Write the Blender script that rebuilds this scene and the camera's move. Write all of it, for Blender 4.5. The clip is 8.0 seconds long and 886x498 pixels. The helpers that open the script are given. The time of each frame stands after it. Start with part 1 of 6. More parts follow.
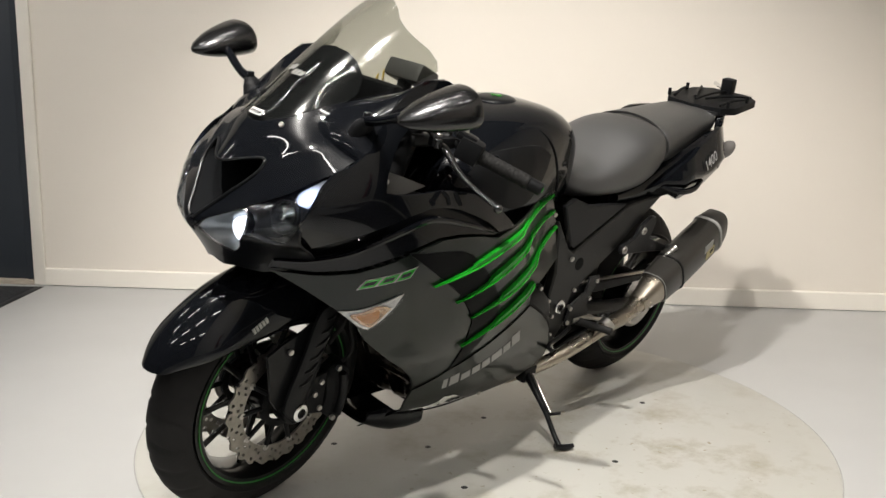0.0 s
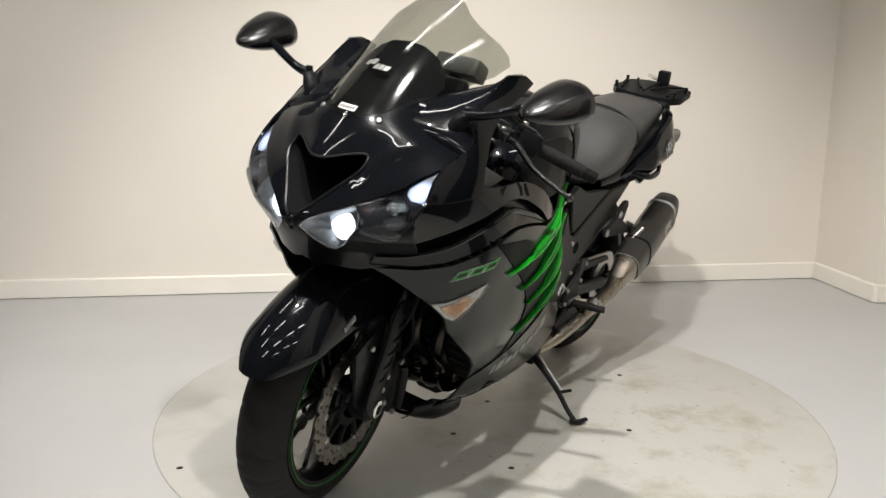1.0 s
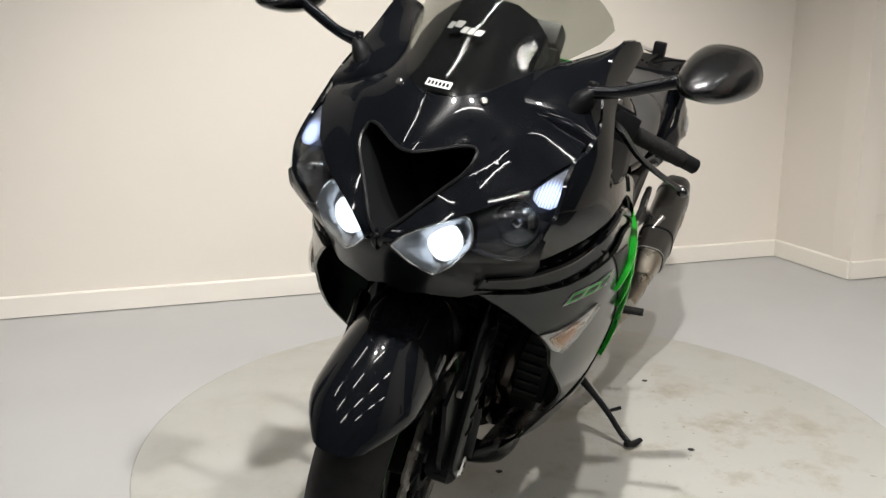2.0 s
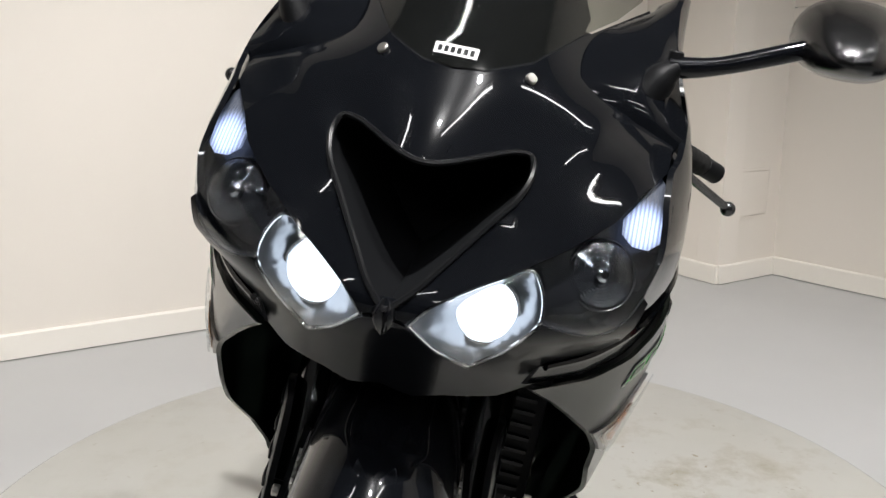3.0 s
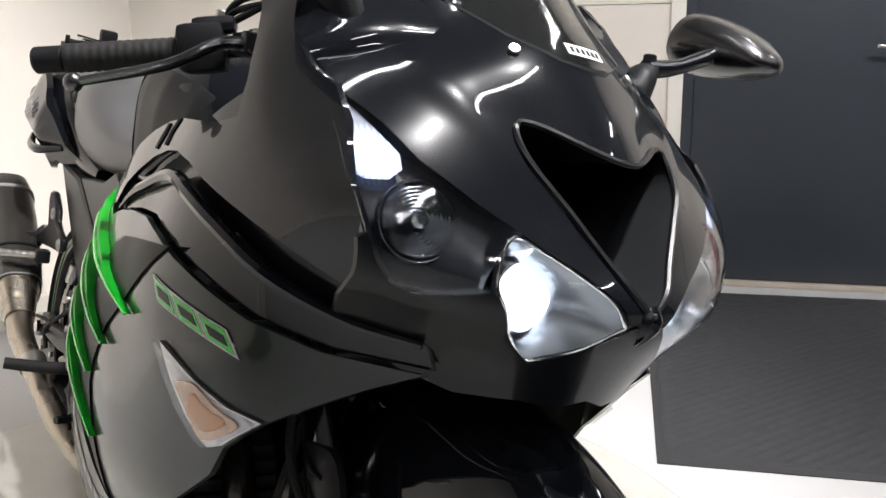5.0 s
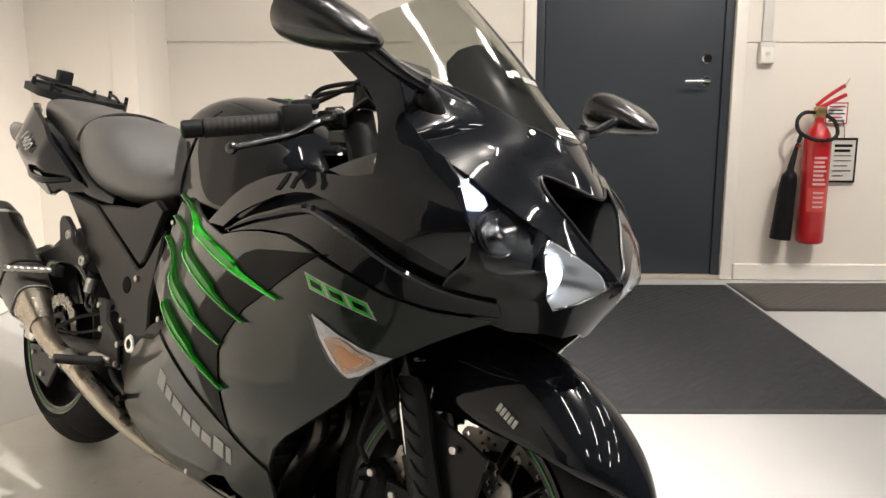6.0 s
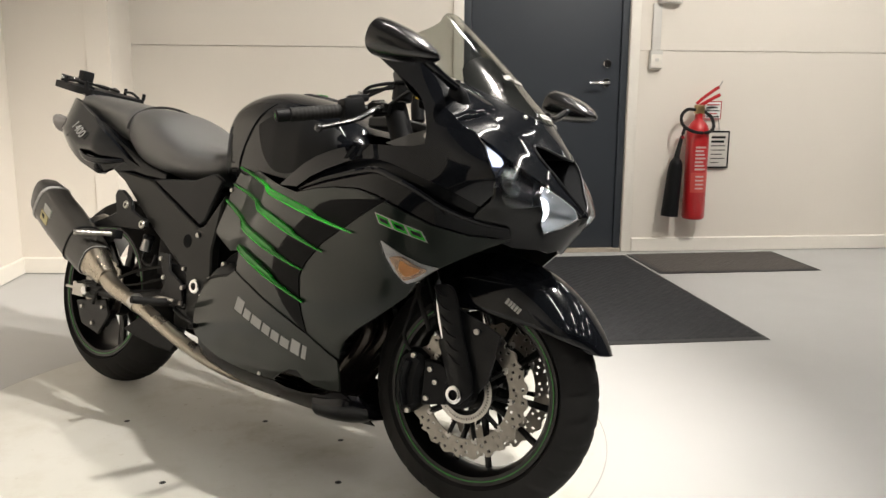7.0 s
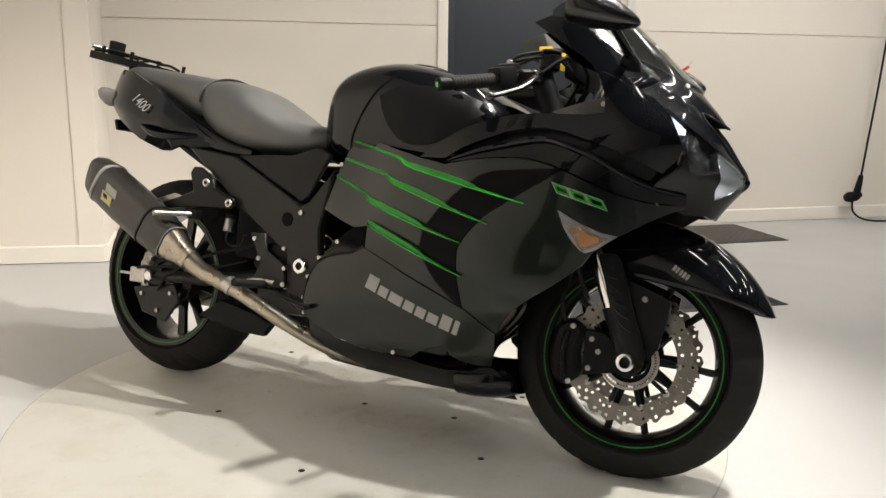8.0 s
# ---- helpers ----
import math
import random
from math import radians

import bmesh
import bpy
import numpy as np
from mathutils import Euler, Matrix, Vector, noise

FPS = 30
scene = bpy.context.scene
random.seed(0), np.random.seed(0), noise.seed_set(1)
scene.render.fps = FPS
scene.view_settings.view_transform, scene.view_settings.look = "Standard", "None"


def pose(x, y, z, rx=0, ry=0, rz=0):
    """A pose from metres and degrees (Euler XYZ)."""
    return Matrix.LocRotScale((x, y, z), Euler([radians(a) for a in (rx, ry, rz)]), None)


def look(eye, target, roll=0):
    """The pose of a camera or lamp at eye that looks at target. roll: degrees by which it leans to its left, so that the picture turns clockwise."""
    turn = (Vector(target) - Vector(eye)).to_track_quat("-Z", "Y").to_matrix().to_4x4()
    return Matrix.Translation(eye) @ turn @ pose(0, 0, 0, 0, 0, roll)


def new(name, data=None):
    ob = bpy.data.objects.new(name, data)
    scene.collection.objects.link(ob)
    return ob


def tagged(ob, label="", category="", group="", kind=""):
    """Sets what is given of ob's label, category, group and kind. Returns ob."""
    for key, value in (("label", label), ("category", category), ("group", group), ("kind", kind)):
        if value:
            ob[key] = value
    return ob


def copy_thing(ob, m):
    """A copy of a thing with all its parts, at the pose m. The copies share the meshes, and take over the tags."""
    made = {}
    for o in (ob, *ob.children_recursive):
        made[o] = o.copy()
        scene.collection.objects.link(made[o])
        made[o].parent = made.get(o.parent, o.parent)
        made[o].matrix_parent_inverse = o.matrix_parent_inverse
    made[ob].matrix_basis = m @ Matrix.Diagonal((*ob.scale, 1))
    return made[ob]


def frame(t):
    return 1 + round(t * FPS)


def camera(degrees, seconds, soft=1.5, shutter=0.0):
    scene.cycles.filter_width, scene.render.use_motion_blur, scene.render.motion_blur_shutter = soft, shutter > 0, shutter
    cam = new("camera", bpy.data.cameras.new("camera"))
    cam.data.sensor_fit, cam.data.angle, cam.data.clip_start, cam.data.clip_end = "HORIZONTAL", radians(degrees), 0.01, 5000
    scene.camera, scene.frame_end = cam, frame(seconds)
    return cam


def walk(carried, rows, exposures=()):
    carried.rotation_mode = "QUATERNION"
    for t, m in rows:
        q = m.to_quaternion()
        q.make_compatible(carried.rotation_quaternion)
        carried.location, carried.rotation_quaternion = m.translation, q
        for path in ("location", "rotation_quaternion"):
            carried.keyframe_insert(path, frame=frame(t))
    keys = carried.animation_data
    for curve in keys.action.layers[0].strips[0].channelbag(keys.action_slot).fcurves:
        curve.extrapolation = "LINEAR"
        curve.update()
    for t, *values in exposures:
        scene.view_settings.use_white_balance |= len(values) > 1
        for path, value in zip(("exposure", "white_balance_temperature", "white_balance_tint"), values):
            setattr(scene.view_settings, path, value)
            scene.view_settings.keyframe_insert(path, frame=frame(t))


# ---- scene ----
cam = camera(55.2, 8.0)
PATH = [
    (0, (1.807, 1.694, 0.984), (0.395, 0.324, 0.623), 1.1),
    (0.5, (2.022, 1.485, 0.975), (0.468, 0.279, 0.609), 0.9),
    (1, (2.204, 1.252, 0.985), (0.52, 0.242, 0.608), 0.9),
    (1.5, (2.206, 0.951, 0.964), (0.441, 0.092, 0.579), 0.6),
    (1.7, (2.162, 0.842, 0.97), (0.381, 0.022, 0.575), 0.4),
    (2.8, (1.668, 0.354, 0.932), (-0.248, -0.023, 0.5), 0.4),
    (3, (1.616, 0.287, 0.919), (-0.325, 0.016, 0.517), 0.4),
    (3.5, (1.508, 0.112, 0.9), (-0.451, 0.188, 0.508), 0.2),
    (4, (1.445, -0.037, 0.911), (-0.458, 0.437, 0.518), 0.2),
    (4.5, (1.415, -0.208, 0.911), (-0.351, 0.647, 0.519), 0.2),
    (4.7, (1.399, -0.264, 0.908), (-0.316, 0.687, 0.516), -0.0),
    (5.8, (1.542, -0.789, 1.002), (0.144, 0.587, 0.609), -0.3),
    (6, (1.615, -0.922, 1.018), (0.248, 0.487, 0.636), 0.1),
    (6.5, (1.769, -1.272, 1.037), (0.47, 0.203, 0.664), 0.2),
    (7, (1.826, -1.58, 1.016), (0.654, -0.005, 0.636), 0.4),
    (7.5, (1.572, -1.841, 0.968), (0.542, -0.17, 0.585), 0.9),
    (8, (1.239, -1.929, 0.973), (0.325, -0.199, 0.561), 0.7),
]
walk(cam, [(t, look(eye, target, roll)) for t, eye, target, roll in PATH], [(0.0, 0.05, 6300, 10), (0.5, 0.0, 6260, 10), (1.5, -0.13, 6200, 10), (3.0, -0.13, 6000, 11), (3.5, -0.01, 5900, 12), (4.0, 0.16, 5880, 13), (4.5, 0.44, 5850, 14), (5.4, 0.68, 6150, 12), (6.0, 0.70, 6500, 12), (6.5, 0.52, 6500, 11), (7.0, 0.48, 6470, 10), (7.5, 0.45, 6450, 10), (8.0, 0.43, 6450, 10)])

# ---- world and lamps ----
LEAN = radians(11.26)          # the bike rests on its side stand, leaning to its left
ROOM = radians(44.2)           # the room's walls stand at this angle to the bike
CEIL = 3.8

world = bpy.data.worlds.new("world")
scene.world = world
world.use_nodes = True
world.node_tree.nodes["Background"].inputs[0].default_value = (0.9, 0.95, 1.0, 1)
world.node_tree.nodes["Background"].inputs[1].default_value = 0.08


def uv(u, v, z=0.0):
    """A place from the room's own axes: u along the door wall, v towards it."""
    c, s = math.cos(ROOM), math.sin(ROOM)
    return Vector((u * c - v * s, u * s + v * c, z))


def spot(name, eye, target, watts, angle, blend, size, colour):
    data = bpy.data.lights.new(name, "SPOT")
    data.energy, data.spot_size, data.spot_blend, data.shadow_soft_size, data.color = watts, radians(angle), blend, size, colour
    ob = new(name, data)
    ob.matrix_world = look(eye, target)
    return ob


KEY_EYE, TOP_EYE = Vector((1.21, 1.15, 3.62)), Vector((1.55, 0.55, 3.62))
KEY_AIM, TOP_AIM = (-0.40, -0.25, 0.2), (-0.50, -0.05, 0.2)
spot("key_spot", KEY_EYE, KEY_AIM, 290, 73, 0.75, 0.05, (1.0, 0.94, 0.85))
spot("top_spot", TOP_EYE, TOP_AIM, 490, 69, 0.75, 0.05, (1.0, 0.94, 0.85))
# fill lamp without a known source, added to brighten the long wall
WASH_EYE, WASH_AIM = uv(1.2, -3.0, 3.62), uv(-1.8, -2.7, 0.7)
spot("wash_fill_spot", WASH_EYE, WASH_AIM, 130, 80, 0.9, 0.05, (1.0, 0.94, 0.85))
# another added fill, which lifts the door wall
SIDE_EYE, SIDE_AIM = uv(2.7, -0.3, 3.62), uv(2.1, 2.6, 1.30)
spot("side_fill_spot", SIDE_EYE, SIDE_AIM, 215, 84, 0.9, 0.05, (1.0, 0.94, 0.85))
TUBE_WATTS = 58.0

# ---- materials ----
def material(name, colour, rough=0.5, metal=0.0, vary=0.0, scale=8.0, bump=0.0, bscale=60.0, coat=0.0, coat_rough=0.03, spec=0.5, rvary=0.0, dark=None, fine=None):
    """A surface with broad and fine variation of its colour, its gloss and its relief."""
    m = bpy.data.materials.new(name)
    m.use_nodes = True
    t = m.node_tree
    b = t.nodes["Principled BSDF"]
    b.inputs["Base Color"].default_value = (*colour, 1)
    b.inputs["Roughness"].default_value = rough
    b.inputs["Metallic"].default_value = metal
    b.inputs["Coat Weight"].default_value = coat
    b.inputs["Coat Roughness"].default_value = coat_rough
    b.inputs["Specular IOR Level"].default_value = spec
    co = t.nodes.new("ShaderNodeTexCoord")
    if vary or rvary:
        n = t.nodes.new("ShaderNodeTexNoise")
        n.inputs["Scale"].default_value, n.inputs["Detail"].default_value = scale, 6
        t.links.new(co.outputs["Object"], n.inputs["Vector"])
        if vary:
            r = t.nodes.new("ShaderNodeMix")
            r.data_type = "RGBA"
            other = dark or tuple(c * (1 - vary) for c in colour)
            r.inputs["A"].default_value = (*other, 1)
            r.inputs["B"].default_value = (*(min(1, c * (1 + vary * 0.5)) for c in colour), 1)
            t.links.new(n.outputs["Fac"], r.inputs["Factor"])
            t.links.new(r.outputs["Result"], b.inputs["Base Color"])
        if rvary:
            n2 = t.nodes.new("ShaderNodeTexNoise")
            n2.inputs["Scale"].default_value, n2.inputs["Detail"].default_value = scale * 3.1, 5
            t.links.new(co.outputs["Object"], n2.inputs["Vector"])
            mr = t.nodes.new("ShaderNodeMapRange")
            mr.inputs["To Min"].default_value, mr.inputs["To Max"].default_value = max(0.02, rough - rvary), min(1, rough + rvary)
            t.links.new(n2.outputs["Fac"], mr.inputs["Value"])
            t.links.new(mr.outputs["Result"], b.inputs["Roughness"])
    if bump:
        n3 = t.nodes.new("ShaderNodeTexNoise")
        n3.inputs["Scale"].default_value, n3.inputs["Detail"].default_value = bscale, 4
        t.links.new(co.outputs["Object"], n3.inputs["Vector"])
        bp = t.nodes.new("ShaderNodeBump")
        bp.inputs["Strength"].default_value, bp.inputs["Distance"].default_value = bump, 0.002
        t.links.new(n3.outputs["Fac"], bp.inputs["Height"])
        t.links.new(bp.outputs["Normal"], b.inputs["Normal"])
    return m


def glass(name, colour, rough=0.02):
    """A clear or smoked sheet: see-through, with gloss that grows towards the edge of sight."""
    m = bpy.data.materials.new(name)
    m.use_nodes = True
    t = m.node_tree
    t.nodes.remove(t.nodes["Principled BSDF"])
    tr, gl = t.nodes.new("ShaderNodeBsdfTransparent"), t.nodes.new("ShaderNodeBsdfGlossy")
    lw, mx = t.nodes.new("ShaderNodeLayerWeight"), t.nodes.new("ShaderNodeMixShader")
    pw, mr = t.nodes.new("ShaderNodeMath"), t.nodes.new("ShaderNodeMapRange")
    tr.inputs["Color"].default_value = (*colour, 1)
    gl.inputs["Roughness"].default_value = rough
    lw.inputs["Blend"].default_value = 0.5
    pw.operation = "POWER"
    pw.inputs[1].default_value = 4.0
    mr.inputs["To Min"].default_value, mr.inputs["To Max"].default_value = 0.03, 0.8
    t.links.new(lw.outputs["Facing"], pw.inputs[0])
    t.links.new(pw.outputs[0], mr.inputs["Value"])
    t.links.new(mr.outputs[0], mx.inputs[0])
    t.links.new(tr.outputs[0], mx.inputs[1])
    t.links.new(gl.outputs[0], mx.inputs[2])
    t.links.new(mx.outputs[0], t.nodes["Material Output"].inputs["Surface"])
    return m


def glowing(name, colour, strength):
    m = bpy.data.materials.new(name)
    m.use_nodes = True
    b = m.node_tree.nodes["Principled BSDF"]
    b.inputs["Base Color"].default_value = (*colour, 1)
    b.inputs["Emission Color"].default_value = (*colour, 1)
    b.inputs["Emission Strength"].default_value = strength
    return m


WALL = material("wall_paint", (0.74, 0.69, 0.62), 0.85, vary=0.05, scale=1.3, bump=0.15, bscale=90)
TRIM = material("white_trim", (0.80, 0.76, 0.69), 0.5, vary=0.05, scale=4)
CEILING = material("ceiling_paint", (0.085, 0.085, 0.087), 0.9, vary=0.05, scale=2)
HALL = material("dark_hall_paint", (0.032, 0.032, 0.034), 0.8, vary=0.2, scale=1.5)
FLOOR = material("grey_epoxy_floor", (0.46, 0.46, 0.453), 0.46, vary=0.12, scale=1.1, bump=0.06, bscale=35, rvary=0.1)
DISC = material("worn_turntable_paint", (0.460, 0.458, 0.438), 0.42, vary=0.14, scale=2.2, bump=0.08, bscale=30, rvary=0.12, dark=(0.43, 0.42, 0.37))


def stain(m, rough_spots, colour, at, reach):
    """Brown smudges and drips on a floor, thickest round one place."""
    t = m.node_tree
    b = t.nodes["Principled BSDF"]
    old = b.inputs["Base Color"].links[0].from_socket
    co, n, n2 = t.nodes.new("ShaderNodeTexCoord"), t.nodes.new("ShaderNodeTexNoise"), t.nodes.new("ShaderNodeTexNoise")
    n.inputs["Scale"].default_value, n.inputs["Detail"].default_value, n.inputs["Roughness"].default_value = rough_spots, 8, 0.65
    n2.inputs["Scale"].default_value, n2.inputs["Detail"].default_value = rough_spots * 7, 4
    for k in (n, n2):
        t.links.new(co.outputs["Object"], k.inputs["Vector"])
    dist = t.nodes.new("ShaderNodeVectorMath")
    dist.operation = "DISTANCE"
    dist.inputs[1].default_value = at
    t.links.new(co.outputs["Object"], dist.inputs[0])
    near, spots, specks = t.nodes.new("ShaderNodeMapRange"), t.nodes.new("ShaderNodeMapRange"), t.nodes.new("ShaderNodeMapRange")
    near.inputs["From Min"].default_value, near.inputs["From Max"].default_value = 0.1, reach
    near.inputs["To Min"].default_value, near.inputs["To Max"].default_value = 1.0, 0.25
    spots.inputs["From Min"].default_value, spots.inputs["From Max"].default_value = 0.50, 0.72
    specks.inputs["From Min"].default_value, specks.inputs["From Max"].default_value = 0.66, 0.72
    t.links.new(dist.outputs["Value"], near.inputs["Value"])
    t.links.new(n.outputs["Fac"], spots.inputs["Value"])
    t.links.new(n2.outputs["Fac"], specks.inputs["Value"])
    hi, mul, mix = t.nodes.new("ShaderNodeMath"), t.nodes.new("ShaderNodeMath"), t.nodes.new("ShaderNodeMix")
    hi.operation, mul.operation, mix.data_type = "MAXIMUM", "MULTIPLY", "RGBA"
    t.links.new(spots.outputs[0], hi.inputs[0])
    t.links.new(specks.outputs[0], hi.inputs[1])
    t.links.new(hi.outputs[0], mul.inputs[0])
    t.links.new(near.outputs[0], mul.inputs[1])
    t.links.new(mul.outputs[0], mix.inputs["Factor"])
    t.links.new(old, mix.inputs["A"])
    mix.inputs["B"].default_value = (*colour, 1)
    t.links.new(mix.outputs["Result"], b.inputs["Base Color"])


stain(DISC, 5.0, (0.24, 0.20, 0.12), (-0.15, 0.42, 0.0), 0.8)
GROOVE = material("dirty_groove", (0.38, 0.375, 0.355), 0.8, vary=0.4, scale=30)
DOOR = material("anthracite_door", (0.030, 0.036, 0.045), 0.45, vary=0.12, scale=5, bump=0.05, bscale=200)
MAT = material("black_rib_mat", (0.033, 0.034, 0.037), 0.90, spec=0.3, vary=0.6, scale=26, bump=1.0, bscale=95)
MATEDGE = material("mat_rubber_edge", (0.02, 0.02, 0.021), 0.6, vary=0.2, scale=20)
MATB = material("brown_grey_mat", (0.085, 0.075, 0.068), 0.95, vary=0.4, scale=200, bump=0.8, bscale=240)
BLACK = material("gloss_black_paint", (0.0040, 0.0046, 0.0060), 0.20, spec=0.03, coat=0.56, coat_rough=0.02, vary=0.2, scale=40)
GRAPH = material("graphite_metallic_paint", (0.0085, 0.0122, 0.0095), 0.33, metal=0.35, spec=0.12, coat=0.6, coat_rough=0.03, vary=0.2, scale=300)
CHIN = material("semi_gloss_black_paint", (0.0045, 0.005, 0.006), 0.28, spec=0.05, coat=0.28, coat_rough=0.03, vary=0.2, scale=40)
SATIN = material("satin_black_plastic", (0.0075, 0.0078, 0.0085), 0.33, spec=0.2, vary=0.25, scale=30, bump=0.1, bscale=400)
MATTE = material("matte_black_plastic", (0.0068, 0.0071, 0.0078), 0.48, spec=0.13, vary=0.3, scale=30, bump=0.15, bscale=300)
VENT = material("black_vent_plastic", (0.004, 0.0042, 0.0046), 0.35, spec=0.05, vary=0.3, scale=60)
CAVITY = material("dull_black_duct", (0.006, 0.0065, 0.0075), 0.8, spec=0.1, vary=0.3, scale=60)
RUBBER = material("tyre_rubber", (0.017, 0.0165, 0.016), 0.7, spec=0.15, vary=0.3, scale=25, bump=0.2, bscale=150)
VINYL = material("black_seat_vinyl", (0.022, 0.022, 0.022), 0.55, spec=1.0, coat=1.0, coat_rough=0.55, vary=0.15, scale=12, bump=0.25, bscale=500)
GREEN = material("bright_green_film", (0.009, 0.31, 0.010), 0.25, coat=0.7, coat_rough=0.04, vary=0.12, scale=20)
# the same green film darkened, for the shaded stripe faces
SHADEGREEN = material("shaded_green_film", (0.006, 0.24, 0.009), 0.40, coat=0.25, coat_rough=0.1, spec=0.25, vary=0.2, scale=40)
DISCSTEEL = material("worn_disc_steel", (0.30, 0.28, 0.25), 0.36, metal=1.0, vary=0.3, scale=60, rvary=0.12)
RIMGREEN = material("dull_green_rim_tape", (0.011, 0.17, 0.012), 0.35, vary=0.3, scale=40)
DULLREF = material("dim_lamp_reflector", (0.46, 0.455, 0.45), 0.28, metal=1.0, vary=0.5, scale=90, bump=1.0, bscale=110)
BEZEL = material("dark_lamp_bezel", (0.016, 0.017, 0.020), 0.22, vary=0.3, scale=40)
FROST = material("smoky_indicator_lens", (0.16, 0.15, 0.145), 0.22, vary=0.15, scale=40)
TRIMGREY = material("grey_cockpit_trim", (0.055, 0.054, 0.052), 0.45, vary=0.15, scale=50, bump=0.1, bscale=300)
RIMBLACK = material("gloss_black_rim", (0.005, 0.005, 0.005), 0.3, spec=0.1, coat=0.5, vary=0.2, scale=20)
STEEL = material("brushed_disc_steel", (0.50, 0.48, 0.45), 0.34, metal=1.0, vary=0.2, scale=60, rvary=0.1)
CHROME = material("bright_chrome", (0.75, 0.75, 0.75), 0.12, metal=1.0, rvary=0.05)
TITAN = material("tanned_titanium_pipe", (0.40, 0.36, 0.30), 0.28, metal=1.0, vary=0.2, scale=5, rvary=0.06, dark=(0.30, 0.265, 0.215))
CARBON = material("dark_carbon_sleeve", (0.026, 0.024, 0.021), 0.38, spec=0.3, coat=0.5, coat_rough=0.12, vary=0.35, scale=180)
ALU = material("dark_cast_alloy", (0.028, 0.028, 0.028), 0.42, metal=0.5, spec=0.3, vary=0.3, scale=40, bump=0.2, bscale=120)
RUSTY = material("heat_browned_header", (0.050, 0.043, 0.038), 0.24, metal=0.85, vary=0.4, scale=12)
SILVER = material("silver_decal", (0.32, 0.32, 0.30), 0.4, metal=0.5, vary=0.1, scale=60)
GREYDECAL = material("grey_decal", (0.31, 0.308, 0.298), 0.5, vary=0.1, scale=60)
WHITE = material("white_label", (0.75, 0.75, 0.73), 0.5, vary=0.08, scale=40)
YELLOW = material("yellow_tag", (0.75, 0.50, 0.03), 0.5, vary=0.1, scale=30)
LABELTAN = material("worn_yellow_label", (0.46, 0.40, 0.20), 0.5, vary=0.2, scale=60)
RED = material("red_cylinder_enamel", (0.45, 0.012, 0.016), 0.3, coat=0.5, vary=0.15, scale=12)
BRASS = material("brass_valve", (0.45, 0.33, 0.16), 0.35, metal=1.0, vary=0.2, scale=40)
AMBERGLOW = material("pale_amber_reflector", (0.50, 0.33, 0.22), 0.25, metal=0.8, vary=0.6, scale=110, bump=1.0, bscale=120)
AMBER = material("amber_bulb", (0.50, 0.22, 0.07), 0.3, vary=0.1, scale=40)
SMOKED = material("smoked_chrome", (0.30, 0.31, 0.33), 0.14, metal=1.0, vary=0.2, scale=60)
REFLECT = material("lamp_reflector", (0.33, 0.35, 0.375), 0.30, metal=1.0, vary=0.1, scale=30, bump=0.8, bscale=42)
SCREEN = glass("smoked_windscreen", (0.69, 0.70, 0.67), 0.07)
LENS = glass("clear_lamp_lens", (0.95, 0.96, 0.97), 0.03)
LEVER = material("dark_polished_lever", (0.10, 0.10, 0.102), 0.22, metal=0.9, vary=0.15, scale=40)
SHELL = material("dark_metallic_shell", (0.045, 0.045, 0.046), 0.27, metal=0.9, coat=0.35, coat_rough=0.05, vary=0.1, scale=200)
MIRROR = material("mirror_glass", (0.85, 0.85, 0.87), 0.02, metal=1.0)
BEAM = glowing("lit_low_beam", (0.95, 0.98, 1.0), 2.4)
POSITION = glowing("lit_position_lamp", (0.58, 0.68, 1.0), 1.5)

POSITION.node_tree.nodes["Principled BSDF"].inputs["Base Color"].default_value = (0.10, 0.11, 0.14, 1)


def ribbed_glow(m, centre, reach, rib):
    """Lamp light that fades away from the bulb and is broken up by the ribs of its reflector."""
    t = m.node_tree
    b = t.nodes["Principled BSDF"]
    co, sep = t.nodes.new("ShaderNodeTexCoord"), t.nodes.new("ShaderNodeSeparateXYZ")
    t.links.new(co.outputs["Object"], sep.inputs[0])
    ab, com = t.nodes.new("ShaderNodeMath"), t.nodes.new("ShaderNodeCombineXYZ")
    ab.operation = "ABSOLUTE"
    t.links.new(sep.outputs["Y"], ab.inputs[0])
    t.links.new(ab.outputs[0], com.inputs["Y"])
    t.links.new(sep.outputs["Z"], com.inputs["Z"])
    dist = t.nodes.new("ShaderNodeVectorMath")
    dist.operation = "DISTANCE"
    dist.inputs[1].default_value = centre
    t.links.new(com.outputs[0], dist.inputs[0])
    mr = t.nodes.new("ShaderNodeMapRange")
    mr.interpolation_type = "SMOOTHERSTEP"
    mr.inputs["From Min"].default_value, mr.inputs["From Max"].default_value = 0.006, reach
    mr.inputs["To Min"].default_value, mr.inputs["To Max"].default_value = 2.3, 0.02
    t.links.new(dist.outputs["Value"], mr.inputs["Value"])
    sn, ml = t.nodes.new("ShaderNodeMath"), t.nodes.new("ShaderNodeMath")
    ml.operation, sn.operation = "MULTIPLY", "SINE"
    ml.inputs[1].default_value = 2 * math.pi / rib
    t.links.new(sep.outputs["Y"], ml.inputs[0])
    t.links.new(ml.outputs[0], sn.inputs[0])
    amp, out = t.nodes.new("ShaderNodeMath"), t.nodes.new("ShaderNodeMath")
    amp.operation, out.operation = "MULTIPLY_ADD", "MULTIPLY"
    amp.inputs[1].default_value, amp.inputs[2].default_value = 0.35, 0.8
    t.links.new(sn.outputs[0], amp.inputs[0])
    t.links.new(amp.outputs[0], out.inputs[0])
    t.links.new(mr.outputs[0], out.inputs[1])
    t.links.new(out.outputs[0], b.inputs["Emission Strength"])


